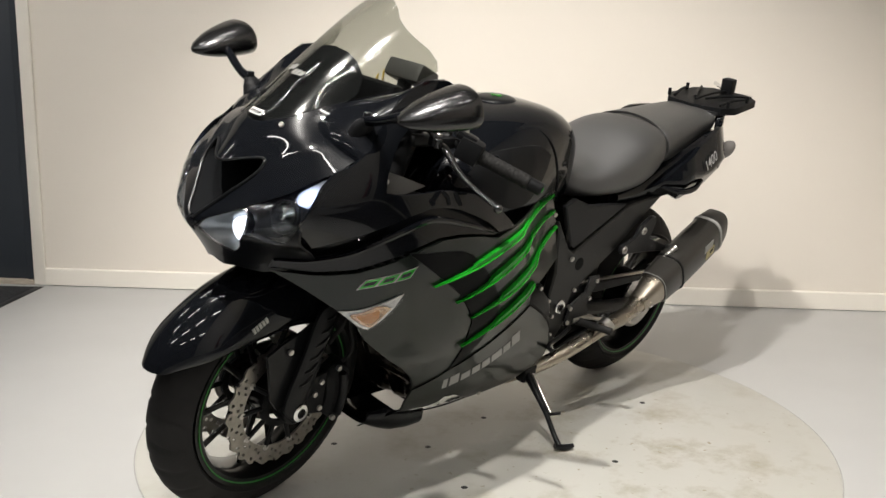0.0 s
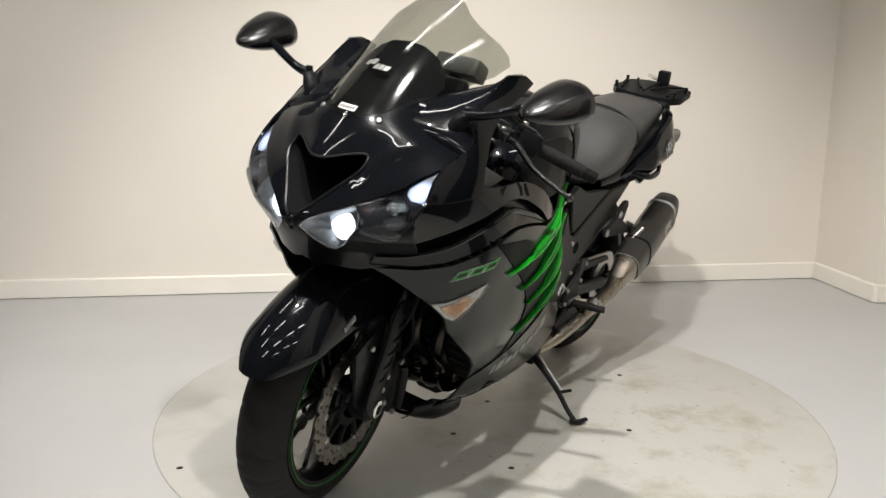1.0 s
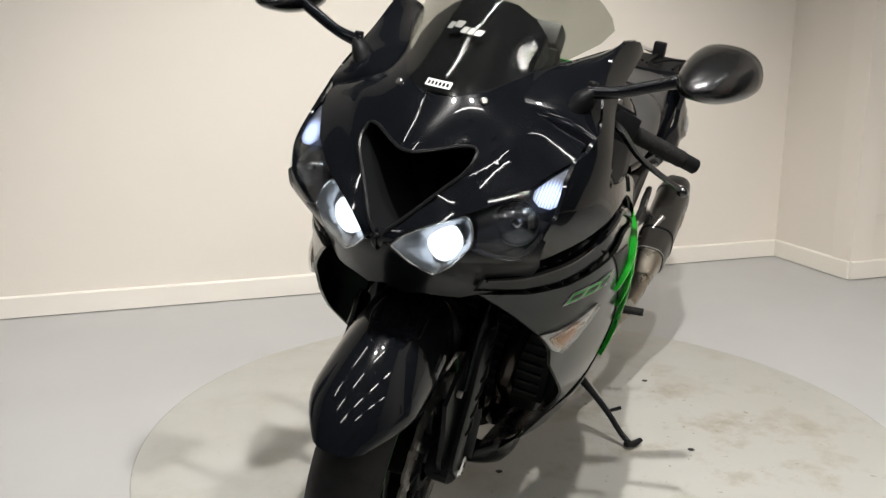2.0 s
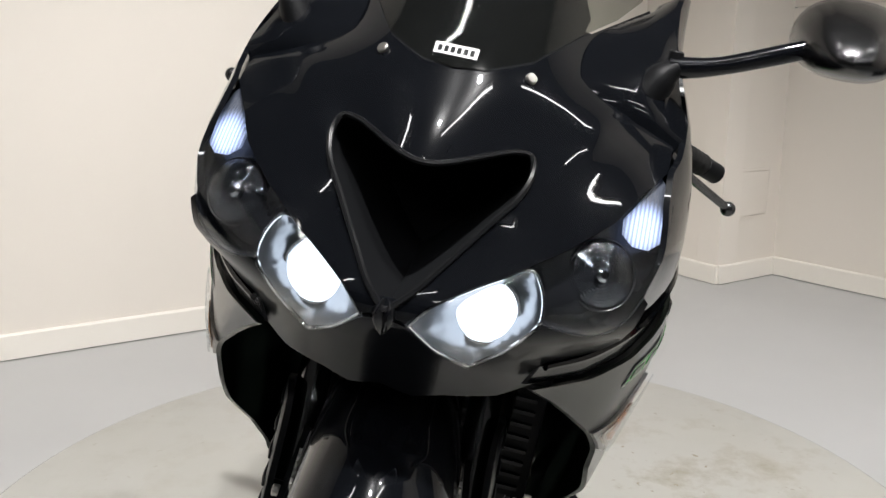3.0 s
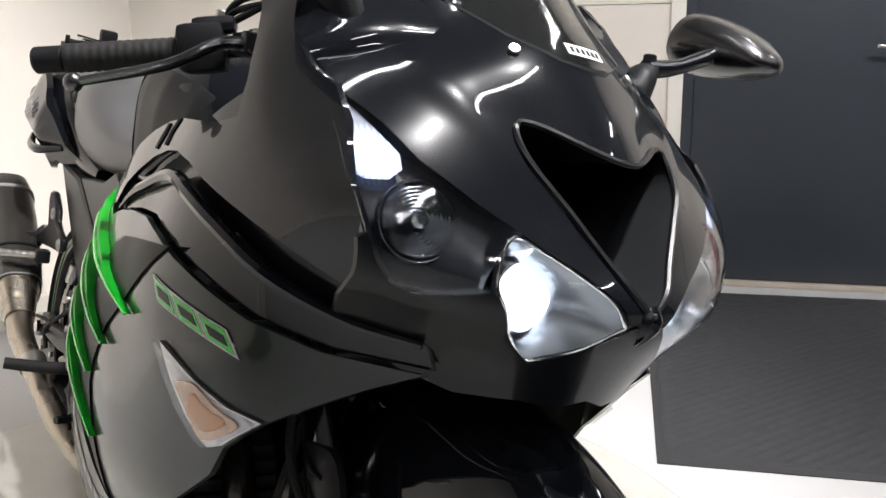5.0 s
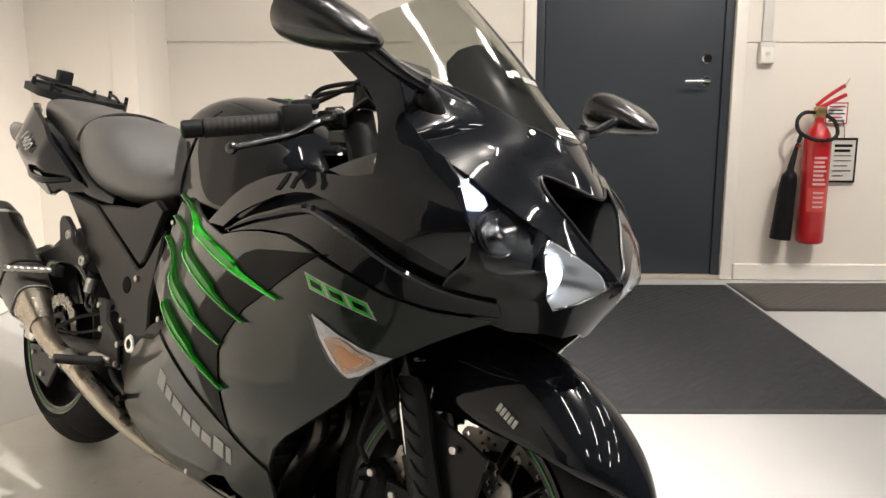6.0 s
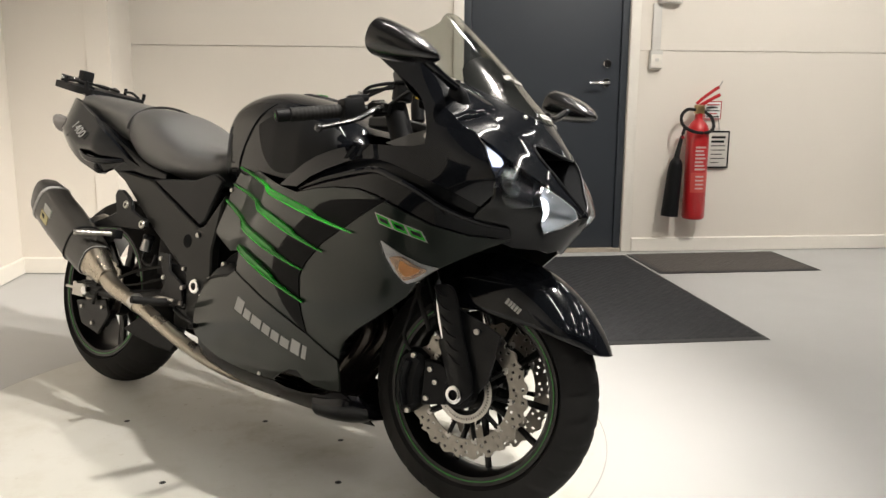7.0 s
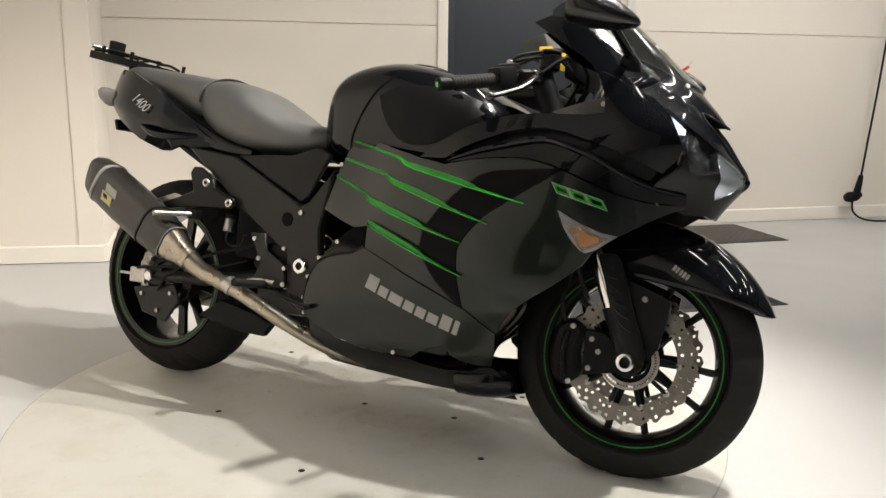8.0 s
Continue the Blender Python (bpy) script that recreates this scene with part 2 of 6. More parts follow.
ribbed_glow(POSITION, (0.0, 0.207, 0.833), 0.029, 0.0042)
TUBE = glowing("lamp_diffuser", (1.0, 0.955, 0.89), TUBE_WATTS)
SIGN = material("framed_notice_paper", (0.62, 0.60, 0.55), 0.6, vary=0.06, scale=20)
GREYBOX = material("grey_plastic_fitting", (0.62, 0.60, 0.56), 0.5, vary=0.05, scale=20)


# ---- mesh helpers ----
def part(name, bm, mat, parent=None, label="", m=None, sharp=38):
    """Links a bmesh as one mesh object, under a thing or a part if one is given."""
    bmesh.ops.remove_doubles(bm, verts=bm.verts, dist=1e-5)
    bmesh.ops.recalc_face_normals(bm, faces=bm.faces)
    for f in bm.faces:
        f.smooth = True
    for e in bm.edges:
        e.smooth = len(e.link_faces) == 2 and e.calc_face_angle(0) < radians(sharp)
    top, lean = bm.faces.layers.int.get("top"), bm.verts.layers.float_vector.get("lean")
    normals = []
    if top is not None:
        # the outer face of a panel is shaded by the true slope of its surface
        for f in bm.faces:
            for v in f.verts:
                n = v[lean]
                keep = f[top] and abs(n.dot(f.normal)) > 0.6
                normals.append((n if n.dot(f.normal) > 0 else -n) if keep else Vector((0, 0, 0)))
        normals = [tuple(n) for n in normals]
    me = bpy.data.meshes.new(name)
    bm.to_mesh(me)
    bm.free()
    if normals:
        me.normals_split_custom_set(normals)
    me.materials.append(mat)
    ob = new(name, me)
    if parent:
        ob.parent = parent
    if m is not None:
        ob.matrix_local = m
    if label:
        tagged(ob, label)
    return ob


def empty(name, m, parent=None):
    ob = new(name)
    ob.empty_display_size = 0.1
    ob.parent = parent
    ob.matrix_local = m
    return ob


def curve(points, n):
    """n + 1 points along a smooth line through the given ones."""
    pts = [Vector(p) for p in points]
    ext = [2 * pts[0] - pts[1]] + pts + [2 * pts[-1] - pts[-2]]
    out = []
    for k in range(n + 1):
        s = k / n * (len(pts) - 1)
        i = min(int(s), len(pts) - 2)
        t = s - i
        a, b, c, d = ext[i:i + 4]
        out.append(0.5 * (2 * b + (c - a) * t + (2 * a - 5 * b + 4 * c - d) * t * t + (3 * b - a - 3 * c + d) * t ** 3))
    return out


def skin_rings(bm, rings, closed=True, caps=True):
    rows = [[bm.verts.new(p) for p in r] for r in rings]
    n = len(rows[0])
    for a, b in zip(rows, rows[1:]):
        for i in range(n if closed else n - 1):
            j = (i + 1) % n
            bm.faces.new((a[i], a[j], b[j], b[i]))
    if caps and closed:
        bm.faces.new(rows[0][::-1])
        bm.faces.new(rows[-1])
    return rows


def tube(points, radius, seg=10, n=None, bm=None, flat=1.0):
    """A pipe along a smooth line; radius is one number or one for each given point."""
    bm = bm or bmesh.new()
    n = n or (len(points) - 1) * 5
    line = curve(points, n) if len(points) > 2 else [Vector(points[0]).lerp(Vector(points[1]), k / n) for k in range(n + 1)]
    rad = radius if isinstance(radius, (list, tuple)) else [radius] * len(points)
    up = Vector((0.03, 0.02, 1))
    rings = []
    for k, p in enumerate(line):
        d = (line[min(k + 1, n)] - line[max(k - 1, 0)]).normalized()
        if abs(d.dot(up.normalized())) > 0.95:
            up = Vector((1, 0.02, 0.03))
        a = d.cross(up).normalized()
        b = a.cross(d)
        s = k / n * (len(rad) - 1)
        i = min(int(s), len(rad) - 2)
        r = rad[i] + (rad[i + 1] - rad[i]) * (s - i)
        rings.append([p + r * (math.cos(q) * a + flat * math.sin(q) * b) for q in (2 * math.pi * j / seg for j in range(seg))])
    skin_rings(bm, rings)
    return bm


def lathe(profile, seg=48, bm=None, m=None):
    """A closed profile of (radius, y) turned about the y axis."""
    bm = bm or bmesh.new()
    m = m or Matrix()
    rows = []
    for k in range(seg):
        a = 2 * math.pi * k / seg
        rows.append([bm.verts.new(m @ Vector((r * math.cos(a), y, r * math.sin(a)))) for r, y in profile])
    for k in range(seg):
        a, b = rows[k], rows[(k + 1) % seg]
        for i in range(len(profile)):
            j = (i + 1) % len(profile)
            if profile[i][0] > 1e-6 or profile[j][0] > 1e-6:
                try:
                    bm.faces.new((a[i], a[j], b[j], b[i]))
                except ValueError:
                    pass
    return bm


def box(lo, hi, bevel=0.0, bm=None, m=None):
    """A box between two corners, its edges rounded."""
    bm = bm or bmesh.new()
    lo, hi = Vector(lo), Vector(hi)
    made = bmesh.ops.create_cube(bm, size=1, matrix=Matrix.LocRotScale((lo + hi) / 2, None, hi - lo))["verts"]
    if bevel:
        edges = {e for v in made for e in v.link_edges}
        made = bmesh.ops.bevel(bm, geom=list(edges), offset=bevel, segments=2, affect="EDGES", profile=0.6)["verts"]
    if m is not None:
        bmesh.ops.transform(bm, matrix=m, verts=[v for v in bm.verts if v in set(made)])
    return bm


def rod(a, b, r, seg=12, bm=None, bevel=0.0):
    """A straight round bar with slightly broken ends."""
    a, b = Vector(a), Vector(b)
    d = (b - a).normalized()
    e = min(bevel or r * 0.2, (b - a).length * 0.3)
    bm = bm or bmesh.new()
    side = d.orthogonal().normalized()
    up = d.cross(side)
    rings = []
    for p, rr in ((a, r - e), (a + d * e, r), (b - d * e, r), (b, r - e)):
        rings.append([p + rr * (math.cos(q) * side + math.sin(q) * up) for q in (2 * math.pi * j / seg for j in range(seg))])
    skin_rings(bm, rings)
    return bm


def sheet(outline, chart, thick, step=0.03, off=0.0):
    """A panel: a flat outline cut into a fine net and laid onto a curved chart (p, q, height) -> place, with real thickness."""
    bm = bmesh.new()
    top, lean = bm.faces.layers.int.new("top"), bm.verts.layers.float_vector.new("lean")
    bm.faces.new([bm.verts.new((p, q, 0)) for p, q in outline])
    bmesh.ops.triangulate(bm, faces=bm.faces)
    for axis in (0, 1):
        vals = [o[axis] for o in outline]
        k = math.ceil(min(vals) / step + 1e-6)
        while k * step < max(vals) - 1e-6:
            co, no = [0, 0, 0], [0, 0, 0]
            co[axis], no[axis] = k * step, 1
            bmesh.ops.bisect_plane(bm, geom=bm.verts[:] + bm.edges[:] + bm.faces[:], plane_co=co, plane_no=no, dist=1e-5)
            k += 1
    low = {}
    faces = list(bm.faces)
    edges = [e for e in bm.edges if len(e.link_faces) == 1]
    for v in list(bm.verts):
        low[v] = bm.verts.new(chart(v.co.x, v.co.y, off - thick))
    for f in faces:
        bm.faces.new([low[v] for v in reversed(f.verts)])
    for e in edges:
        a, b = e.verts
        bm.faces.new((a, b, low[b], low[a]))
    for f in faces:
        f[top] = 1
    e = 0.010
    for v in low:
        p, q = v.co.x, v.co.y
        v[lean] = (chart(p + e, q, off) - chart(p - e, q, off)).cross(chart(p, q + e, off) - chart(p, q - e, off)).normalized()
        v.co = chart(p, q, off)
    return bm


def plate(outline, y0, y1, bevel=0.0):
    """A flat plate: an outline in x and z, between two values of y."""
    bm = bmesh.new()
    f = bm.faces.new([bm.verts.new((p, y0, q)) for p, q in outline])
    g = bmesh.ops.extrude_face_region(bm, geom=[f])
    bmesh.ops.translate(bm, verts=[v for v in g["geom"] if isinstance(v, bmesh.types.BMVert)], vec=(0, y1 - y0, 0))
    if bevel:
        bmesh.ops.bevel(bm, geom=[e for e in bm.edges if e.calc_face_angle(0) > 0.5], offset=bevel, segments=1, affect="EDGES")
    return bm


def smooth2(points, n, closed=False):
    """A smoothed flat outline."""
    pts = [(p, q, 0) for p, q in points]
    if closed:
        pts = pts + [pts[0]]
    return [(v.x, v.y) for v in curve(pts, n)][: n if closed else n + 1]

# ---- the room ----
# corners of the room on its own axes: main wall, a boxed-out pier in the corner, then the wall with the door
W1A, C1, C2, C3, W3B = uv(-2.01, -8.0), uv(-1.46, 2.35), uv(-0.92, 2.288), uv(-0.90, 2.69), uv(8.2, 2.49)


def wall_piece(bm, a, b, z0, z1, thick=0.12):
    """A stretch of wall from a to b, its room face on the line, its body behind (to the right of the way)."""
    d = (b - a).normalized()
    n = Vector((d.y, -d.x, 0)) * -thick
    ring = [a, b, b + n, a + n]
    lo = [bm.verts.new((p.x, p.y, z0)) for p in ring]
    hi = [bm.verts.new((p.x, p.y, z1)) for p in ring]
    bm.faces.new(lo[::-1])
    bm.faces.new(hi)
    for i in range(4):
        j = (i + 1) % 4
        bm.faces.new((lo[i], lo[j], hi[j], hi[i]))


def along(a, b, d):
    return a + (b - a).normalized() * d


def skirting(name, a, b, h=0.085, t=0.014):
    bm = bmesh.new()
    d = (b - a).normalized()
    n = Vector((d.y, -d.x, 0))
    prof = [(0.0, 0.0), (t, 0.0), (t, h - 0.006), (t - 0.005, h), (0.0, h)]
    rings = [[p + n * x + Vector((0, 0, z)) for x, z in prof] for p in (a, b)]
    skin_rings(bm, rings)
    return tagged(part(name, bm, TRIM), "low white-painted skirting board along the wall foot", "skirting board", kind="structure")


# main wall with its dark door far along it
bm = bmesh.new()
DA0, DA1 = along(C1, W1A, 4.45), along(C1, W1A, 5.39)
wall_piece(bm, W1A, DA1, 0, CEIL)
wall_piece(bm, DA1, DA0, 2.09, CEIL)
wall_piece(bm, DA0, C1, 0, CEIL)
tagged(part("wall_main", bm, WALL), "plain cream-white painted wall behind the motorcycle", "wall", kind="structure")
bm = bmesh.new()
wall_piece(bm, C1, C2, 0, CEIL)
wall_piece(bm, C2, C3, 0, CEIL)
tagged(part("wall_pier", bm, WALL), "cream-white boxed-out pier in the room corner", "wall", kind="structure")
DB0, DB1 = along(C3, W3B, 1.893), along(C3, W3B, 2.893)
d3 = (W3B - C3).normalized()
n3 = Vector((d3.y, -d3.x, 0))          # out of the door wall into the room
SEAM = 1.228
bm = bmesh.new()
for a, b in ((C3, DB0), (DB1, W3B)):
    wall_piece(bm, a, b, 0, SEAM - 0.002)
    wall_piece(bm, a, b, SEAM + 0.002, CEIL)
wall_piece(bm, DB0, DB1, 2.09, CEIL)
wall_piece(bm, C3 - n3 * 0.02, DB0 - n3 * 0.02, 0.1, CEIL, 0.09)
wall_piece(bm, DB1 - n3 * 0.02, W3B - n3 * 0.02, 0.1, CEIL, 0.09)
tagged(part("wall_door_side", bm, WALL), "cream-white panelled wall with one level joint", "wall", kind="structure")
skirting("baseboard_main", DA0 + (C1 - DA0).normalized() * 0.045, C1)
skirting("baseboard_pier_front", C1, C2)
skirting("baseboard_pier_side", C2, C3)
skirting("baseboard_door_side_1", C3, DB0 - d3 * 0.07)
skirting("baseboard_door_side_2", DB1 + d3 * 0.07, W3B)

# walls that close the hall behind the camera
FAR1, FAR2 = uv(8.2, -8.0), W1A
bm = bmesh.new()
wall_piece(bm, W3B, FAR1, 0, CEIL)
wall_piece(bm, FAR1, FAR2, 0, CEIL)
tagged(part("wall_hall", bm, HALL), "plain dark grey hall walls facing the motorcycle", "wall", kind="structure")
bm = bmesh.new()
ring = [W1A, C1, C3, W3B, FAR1]
bm.faces.new([bm.verts.new((p.x, p.y, CEIL)) for p in ring])
bmesh.ops.solidify(bm, geom=bm.faces[:], thickness=-0.1)
tagged(part("ceiling", bm, CEILING), "plain dark grey showroom ceiling", "ceiling", kind="structure")

TABLE, TABLE_R = Vector((-0.05, 0.076, 0)), 1.005
bm = bmesh.new()
o = [Vector(p) for p in (uv(-10, -10), uv(10, -10), uv(10, 6), uv(-10, 6))]
bm.faces.new([bm.verts.new((p.x, p.y, -0.004)) for p in o])
bmesh.ops.solidify(bm, geom=bm.faces[:], thickness=0.1)
floor = tagged(part("floor", bm, FLOOR), "smooth light grey painted epoxy floor", "floor", kind="structure")

turntable = tagged(empty("turntable", Matrix.Translation(TABLE)), "round off-white motorcycle turntable sunk in the floor, scuffed and stained", "turntable")
part("table_top", lathe([(0, -0.003), (0, 0.0), (TABLE_R - 0.006, 0.0), (TABLE_R - 0.002, -0.002), (TABLE_R - 0.002, -0.003)], 128, m=Matrix.Rotation(radians(90), 4, "X")), DISC, turntable)
part("groove", lathe([(TABLE_R - 0.002, -0.0035), (TABLE_R - 0.002, -0.0022), (TABLE_R + 0.0015, -0.0022), (TABLE_R + 0.0015, -0.0035)], 128, m=Matrix.Rotation(radians(90), 4, "X")), GROOVE, turntable, "dark dirty gap round the disc")
SCREWS = [(-0.070, 0.062), (-0.096, 0.521), (0.319, 0.342), (0.790, -0.384), (-0.405, -0.195), (0.030, -0.376), (0.389, -0.098), (0.21, 0.10), (-0.55, 0.33)]
for x, y in SCREWS:
    bm = lathe([(0, 0.0005), (0.0, 0.0022), (0.004, 0.0022), (0.0045, 0.0014), (0.0075, 0.0014), (0.009, 0.0005)], 14, m=Matrix.Rotation(radians(90), 4, "X"))
    part("screw", bm, ALU, turntable, "", Matrix.Translation(Vector((x, y, 0)) - TABLE))


def door(name, a, b, label, hinge_far):
    """A dark door leaf in its frame between two points of a wall's room face."""
    d = (b - a).normalized()
    n = Vector((d.y, -d.x, 0))
    m = Matrix(((d.x, -n.x, 0, a.x), (d.y, -n.y, 0, a.y), (0, 0, 1, 0), (0, 0, 0, 1)))

    def inset(lo, hi):
        return box((lo[0], -hi[1], lo[2]), (hi[0], -lo[1], hi[2]), 0.003)

    wide = (b - a).length
    root = tagged(empty(name, m), label, "door", kind="structure")
    part("door_leaf", inset((0.047, -0.065, 0.022), (wide - 0.047, -0.020, 2.045)), DOOR, root)
    for k, (lo, hi) in enumerate((((0.0, -0.10, 0), (0.044, -0.008, 2.09)), ((wide - 0.044, -0.10, 0), (wide, -0.008, 2.09)), ((0.044, -0.10, 2.048), (wide - 0.044, -0.008, 2.09)))):
        part("frame_rail", inset(lo, hi), DOOR, root)
    part("threshold", inset((0.0, -0.10, -0.003), (wide, 0.012, 0.020)), material(name + "_oak_sill", (0.46, 0.40, 0.33), 0.55, vary=0.2, scale=18), root, "worn pale threshold")
    for lo, hi in (((-0.062, 0.001, 0), (-0.002, 0.016, 2.15)), ((wide + 0.002, 0.001, 0), (wide + 0.062, 0.016, 2.15)), ((-0.062, 0.001, 2.152), (wide + 0.062, 0.016, 2.21))):
        part("architrave", inset(lo, hi), TRIM, root, "white-painted architrave board")
    x = wide - 0.125 if hinge_far else 0.125
    s = -1 if hinge_far else 1
    handle = part("door_handle", rod((x, 0.022, 1.036), (x, 0.012, 1.036), 0.026, 24), CHROME, root, "bright steel lever handle")
    part("lever", tube([(x, 0.012, 1.036), (x, -0.03, 1.036), (x + s * 0.02, -0.038, 1.036), (x + s * 0.12, -0.036, 1.036)], 0.009, 10, 16), CHROME, handle)
    part("lock_cylinder", rod((x, 0.022, 1.148), (x, 0.004, 1.148), 0.026, 24), CHROME, root, "round steel lock rose")
    return root


door("door_2", DB0, DB1, "closed anthracite-grey steel door with lever handle and lock", True)
door("door_1", DA1, DA0, "closed anthracite-grey door at the end of the long wall", False)


def mat(name, u0, v0, u1, v1, top, label, edge):
    m = Matrix.Translation(uv((u0 + u1) / 2, (v0 + v1) / 2)) @ Matrix.Rotation(ROOM, 4, "Z")
    a, b = abs(u1 - u0) / 2, abs(v1 - v0) / 2
    root = tagged(empty(name, m), label, "door mat")
    bm = bmesh.new()
    e = 0.022
    rings = [[(x * (a + k), y * (b + k), z) for x, y in ((-1, -1), (1, -1), (1, 1), (-1, 1))] for k, z in ((0, -0.003), (0, -0.001), (-e, 0.005), (-e - 0.001, 0.003))]
    skin_rings(bm, rings, True, False)
    part("rubber_edge", bm, edge, root)
    bm = bmesh.new()
    a, b = a - e, b - e
    nx, ny = int(2 * a / 0.024), int(2 * b / 0.024)
    verts, faces = [], []
    for j in range(ny + 1):
        for i in range(nx + 1):
            verts.append((-a + 2 * a * i / nx, -b + 2 * b * j / ny, 0.0032 if i in (0, nx) or j in (0, ny) else 0.004 + 0.0022 * ((i + j) % 2)))
    for j in range(ny):
        for i in range(nx):
            k = j * (nx + 1) + i
            faces.append((k, k + 1, k + nx + 2, k + nx + 1))
    me = bpy.data.meshes.new("mat_surface")
    me.from_pydata(verts, [], faces)
    me.materials.append(top)
    ob = new("mat_surface", me)
    ob.parent = root
    return root


mat("door_mat", 0.857, 0.739, 1.984, 2.49, MAT, "large black ribbed entrance mat lying before the door", MATEDGE)
mat("door_mat", 2.0, 1.975, 2.955, 2.525, MATB, "small brown-grey mat lying under the fire extinguisher", MATEDGE)
mat("door_mat", -1.64, -3.0, -0.80, -2.03, MAT, "black ribbed mat before the far door", MATEDGE)


# ---- ceiling lamps: rows of strip fittings, which the black paint mirrors ----
def ceiling_light(m):
    root = tagged(empty("ceiling_light", m), "long white ceiling strip light, switched on", "ceiling light", "ceiling strip lights")
    part("housing", box((-0.50, -0.06, -0.05), (0.50, 0.06, 0.0), 0.008), TRIM, root)
    part("diffuser", box((-0.47, -0.028, -0.066), (0.47, 0.028, -0.051), 0.006), TUBE, root)
    return root


# four rows over the near part of the hall; none in the corner by the door
first = ceiling_light(Matrix.Translation(uv(2.0, 1.6, CEIL)) @ Matrix.Rotation(ROOM + radians(90), 4, "Z"))
PLACES = [(0.4 + 1.6 * k, v) for v in (1.6, -0.2, -2.0, -3.8) for k in range(5) if (k, v) not in ((0, 1.6), (1, 1.6)) and k < (3 if v < -3.0 else 4)]
for u, v in PLACES:
    copy_thing(first, Matrix.Translation(uv(u, v, CEIL)) @ Matrix.Rotation(ROOM + radians(90), 4, "Z"))


def ceiling_spot(eye, aim):
    root = tagged(empty("ceiling_spot", look(eye, aim)), "small unseen black ceiling spotlight, switched on", "spotlight", "ceiling spotlights")
    part("lamp_can", lathe([(0.075, -0.01), (0.085, -0.01), (0.085, 0.12), (0.05, 0.15), (0.0, 0.15), (0.0, 0.14), (0.045, 0.14), (0.075, 0.115)], 24, m=Matrix.Rotation(radians(90), 4, "X")), MATTE, root)
    part("stem", rod((0, 0, 0.14), (0, 0.0, 0.20), 0.012), MATTE, root)


ceiling_spot(KEY_EYE, KEY_AIM)
ceiling_spot(TOP_EYE, TOP_AIM)
# fittings invented for the two added fill lamps
ceiling_spot(WASH_EYE, WASH_AIM)
ceiling_spot(SIDE_EYE, SIDE_AIM)

# ---- the motorcycle: x forward, y to its left, z up, in its own upright axes ----
bike = tagged(empty("motorcycle", Matrix.Translation((0, 0, 0.002)) @ Matrix.Rotation(-LEAN, 4, "X")),
              "glossy black sports motorcycle with green stripes, on its side stand", "motorcycle")

# half-width of the side fairing over x (columns) and z (rows)
SKIN_X = [-0.15, 0.0, 0.15, 0.30, 0.45, 0.60, 0.70, 0.78, 0.84]
SKIN_Z = [0.13, 0.20, 0.30, 0.42, 0.55, 0.68, 0.80, 0.92, 1.05]
SKIN_Y = [
    [0.05, 0.06, 0.06, 0.06, 0.05, 0.04, 0.04, 0.04, 0.03],
    [0.15, 0.165, 0.17, 0.165, 0.13, 0.10, 0.08, 0.06, 0.05],
    [0.19, 0.21, 0.225, 0.225, 0.20, 0.16, 0.13, 0.10, 0.08],
    [0.185, 0.225, 0.25, 0.265, 0.265, 0.23, 0.18, 0.12, 0.10],
    [0.165, 0.212, 0.262, 0.285, 0.288, 0.262, 0.222, 0.158, 0.105],
    [0.145, 0.180, 0.242, 0.275, 0.290, 0.287, 0.246, 0.196, 0.148],
    [0.140, 0.168, 0.220, 0.255, 0.270, 0.278, 0.266, 0.246, 0.224],
    [0.125, 0.150, 0.19, 0.218, 0.238, 0.252, 0.243, 0.206, 0.170],
    [0.12, 0.13, 0.15, 0.18, 0.235, 0.21, 0.17, 0.12, 0.10],
]


def slopes(xs, vs):
    """Slopes of a smooth line through uneven stops."""
    d = [(vs[i + 1] - vs[i]) / (xs[i + 1] - xs[i]) for i in range(len(xs) - 1)]
    h = [xs[i + 1] - xs[i] for i in range(len(xs) - 1)]
    return [d[0]] + [(d[i - 1] * h[i] + d[i] * h[i - 1]) / (h[i] + h[i - 1]) for i in range(1, len(d))] + [d[-1]]


def spline(xs, vs, ms, x):
    """A smooth line through uneven stops, straight beyond its ends."""
    if x <= xs[0]:
        return vs[0] + (x - xs[0]) * ms[0]
    if x >= xs[-1]:
        return vs[-1] + (x - xs[-1]) * ms[-1]
    i = 0
    while xs[i + 1] < x:
        i += 1
    h = xs[i + 1] - xs[i]
    t = (x - xs[i]) / h
    return vs[i] * (1 + 2 * t) * (1 - t) ** 2 + ms[i] * h * t * (1 - t) ** 2 + vs[i + 1] * t * t * (3 - 2 * t) + ms[i + 1] * h * t * t * (t - 1)


SKIN_M = [slopes(SKIN_X, row) for row in SKIN_Y]


def half(x, z):
    column = [spline(SKIN_X, row, m, min(max(x, -0.15), 0.86)) for row, m in zip(SKIN_Y, SKIN_M)]
    return spline(SKIN_Z, column, slopes(SKIN_Z, column), min(max(z, 0.12), 1.07))


def side_chart(s):
    """Lays (x, z) onto the left (s = 1) or right (s = -1) side of the fairing."""
    return lambda x, z, h: Vector((x, s * (half(x, z) + h), z))


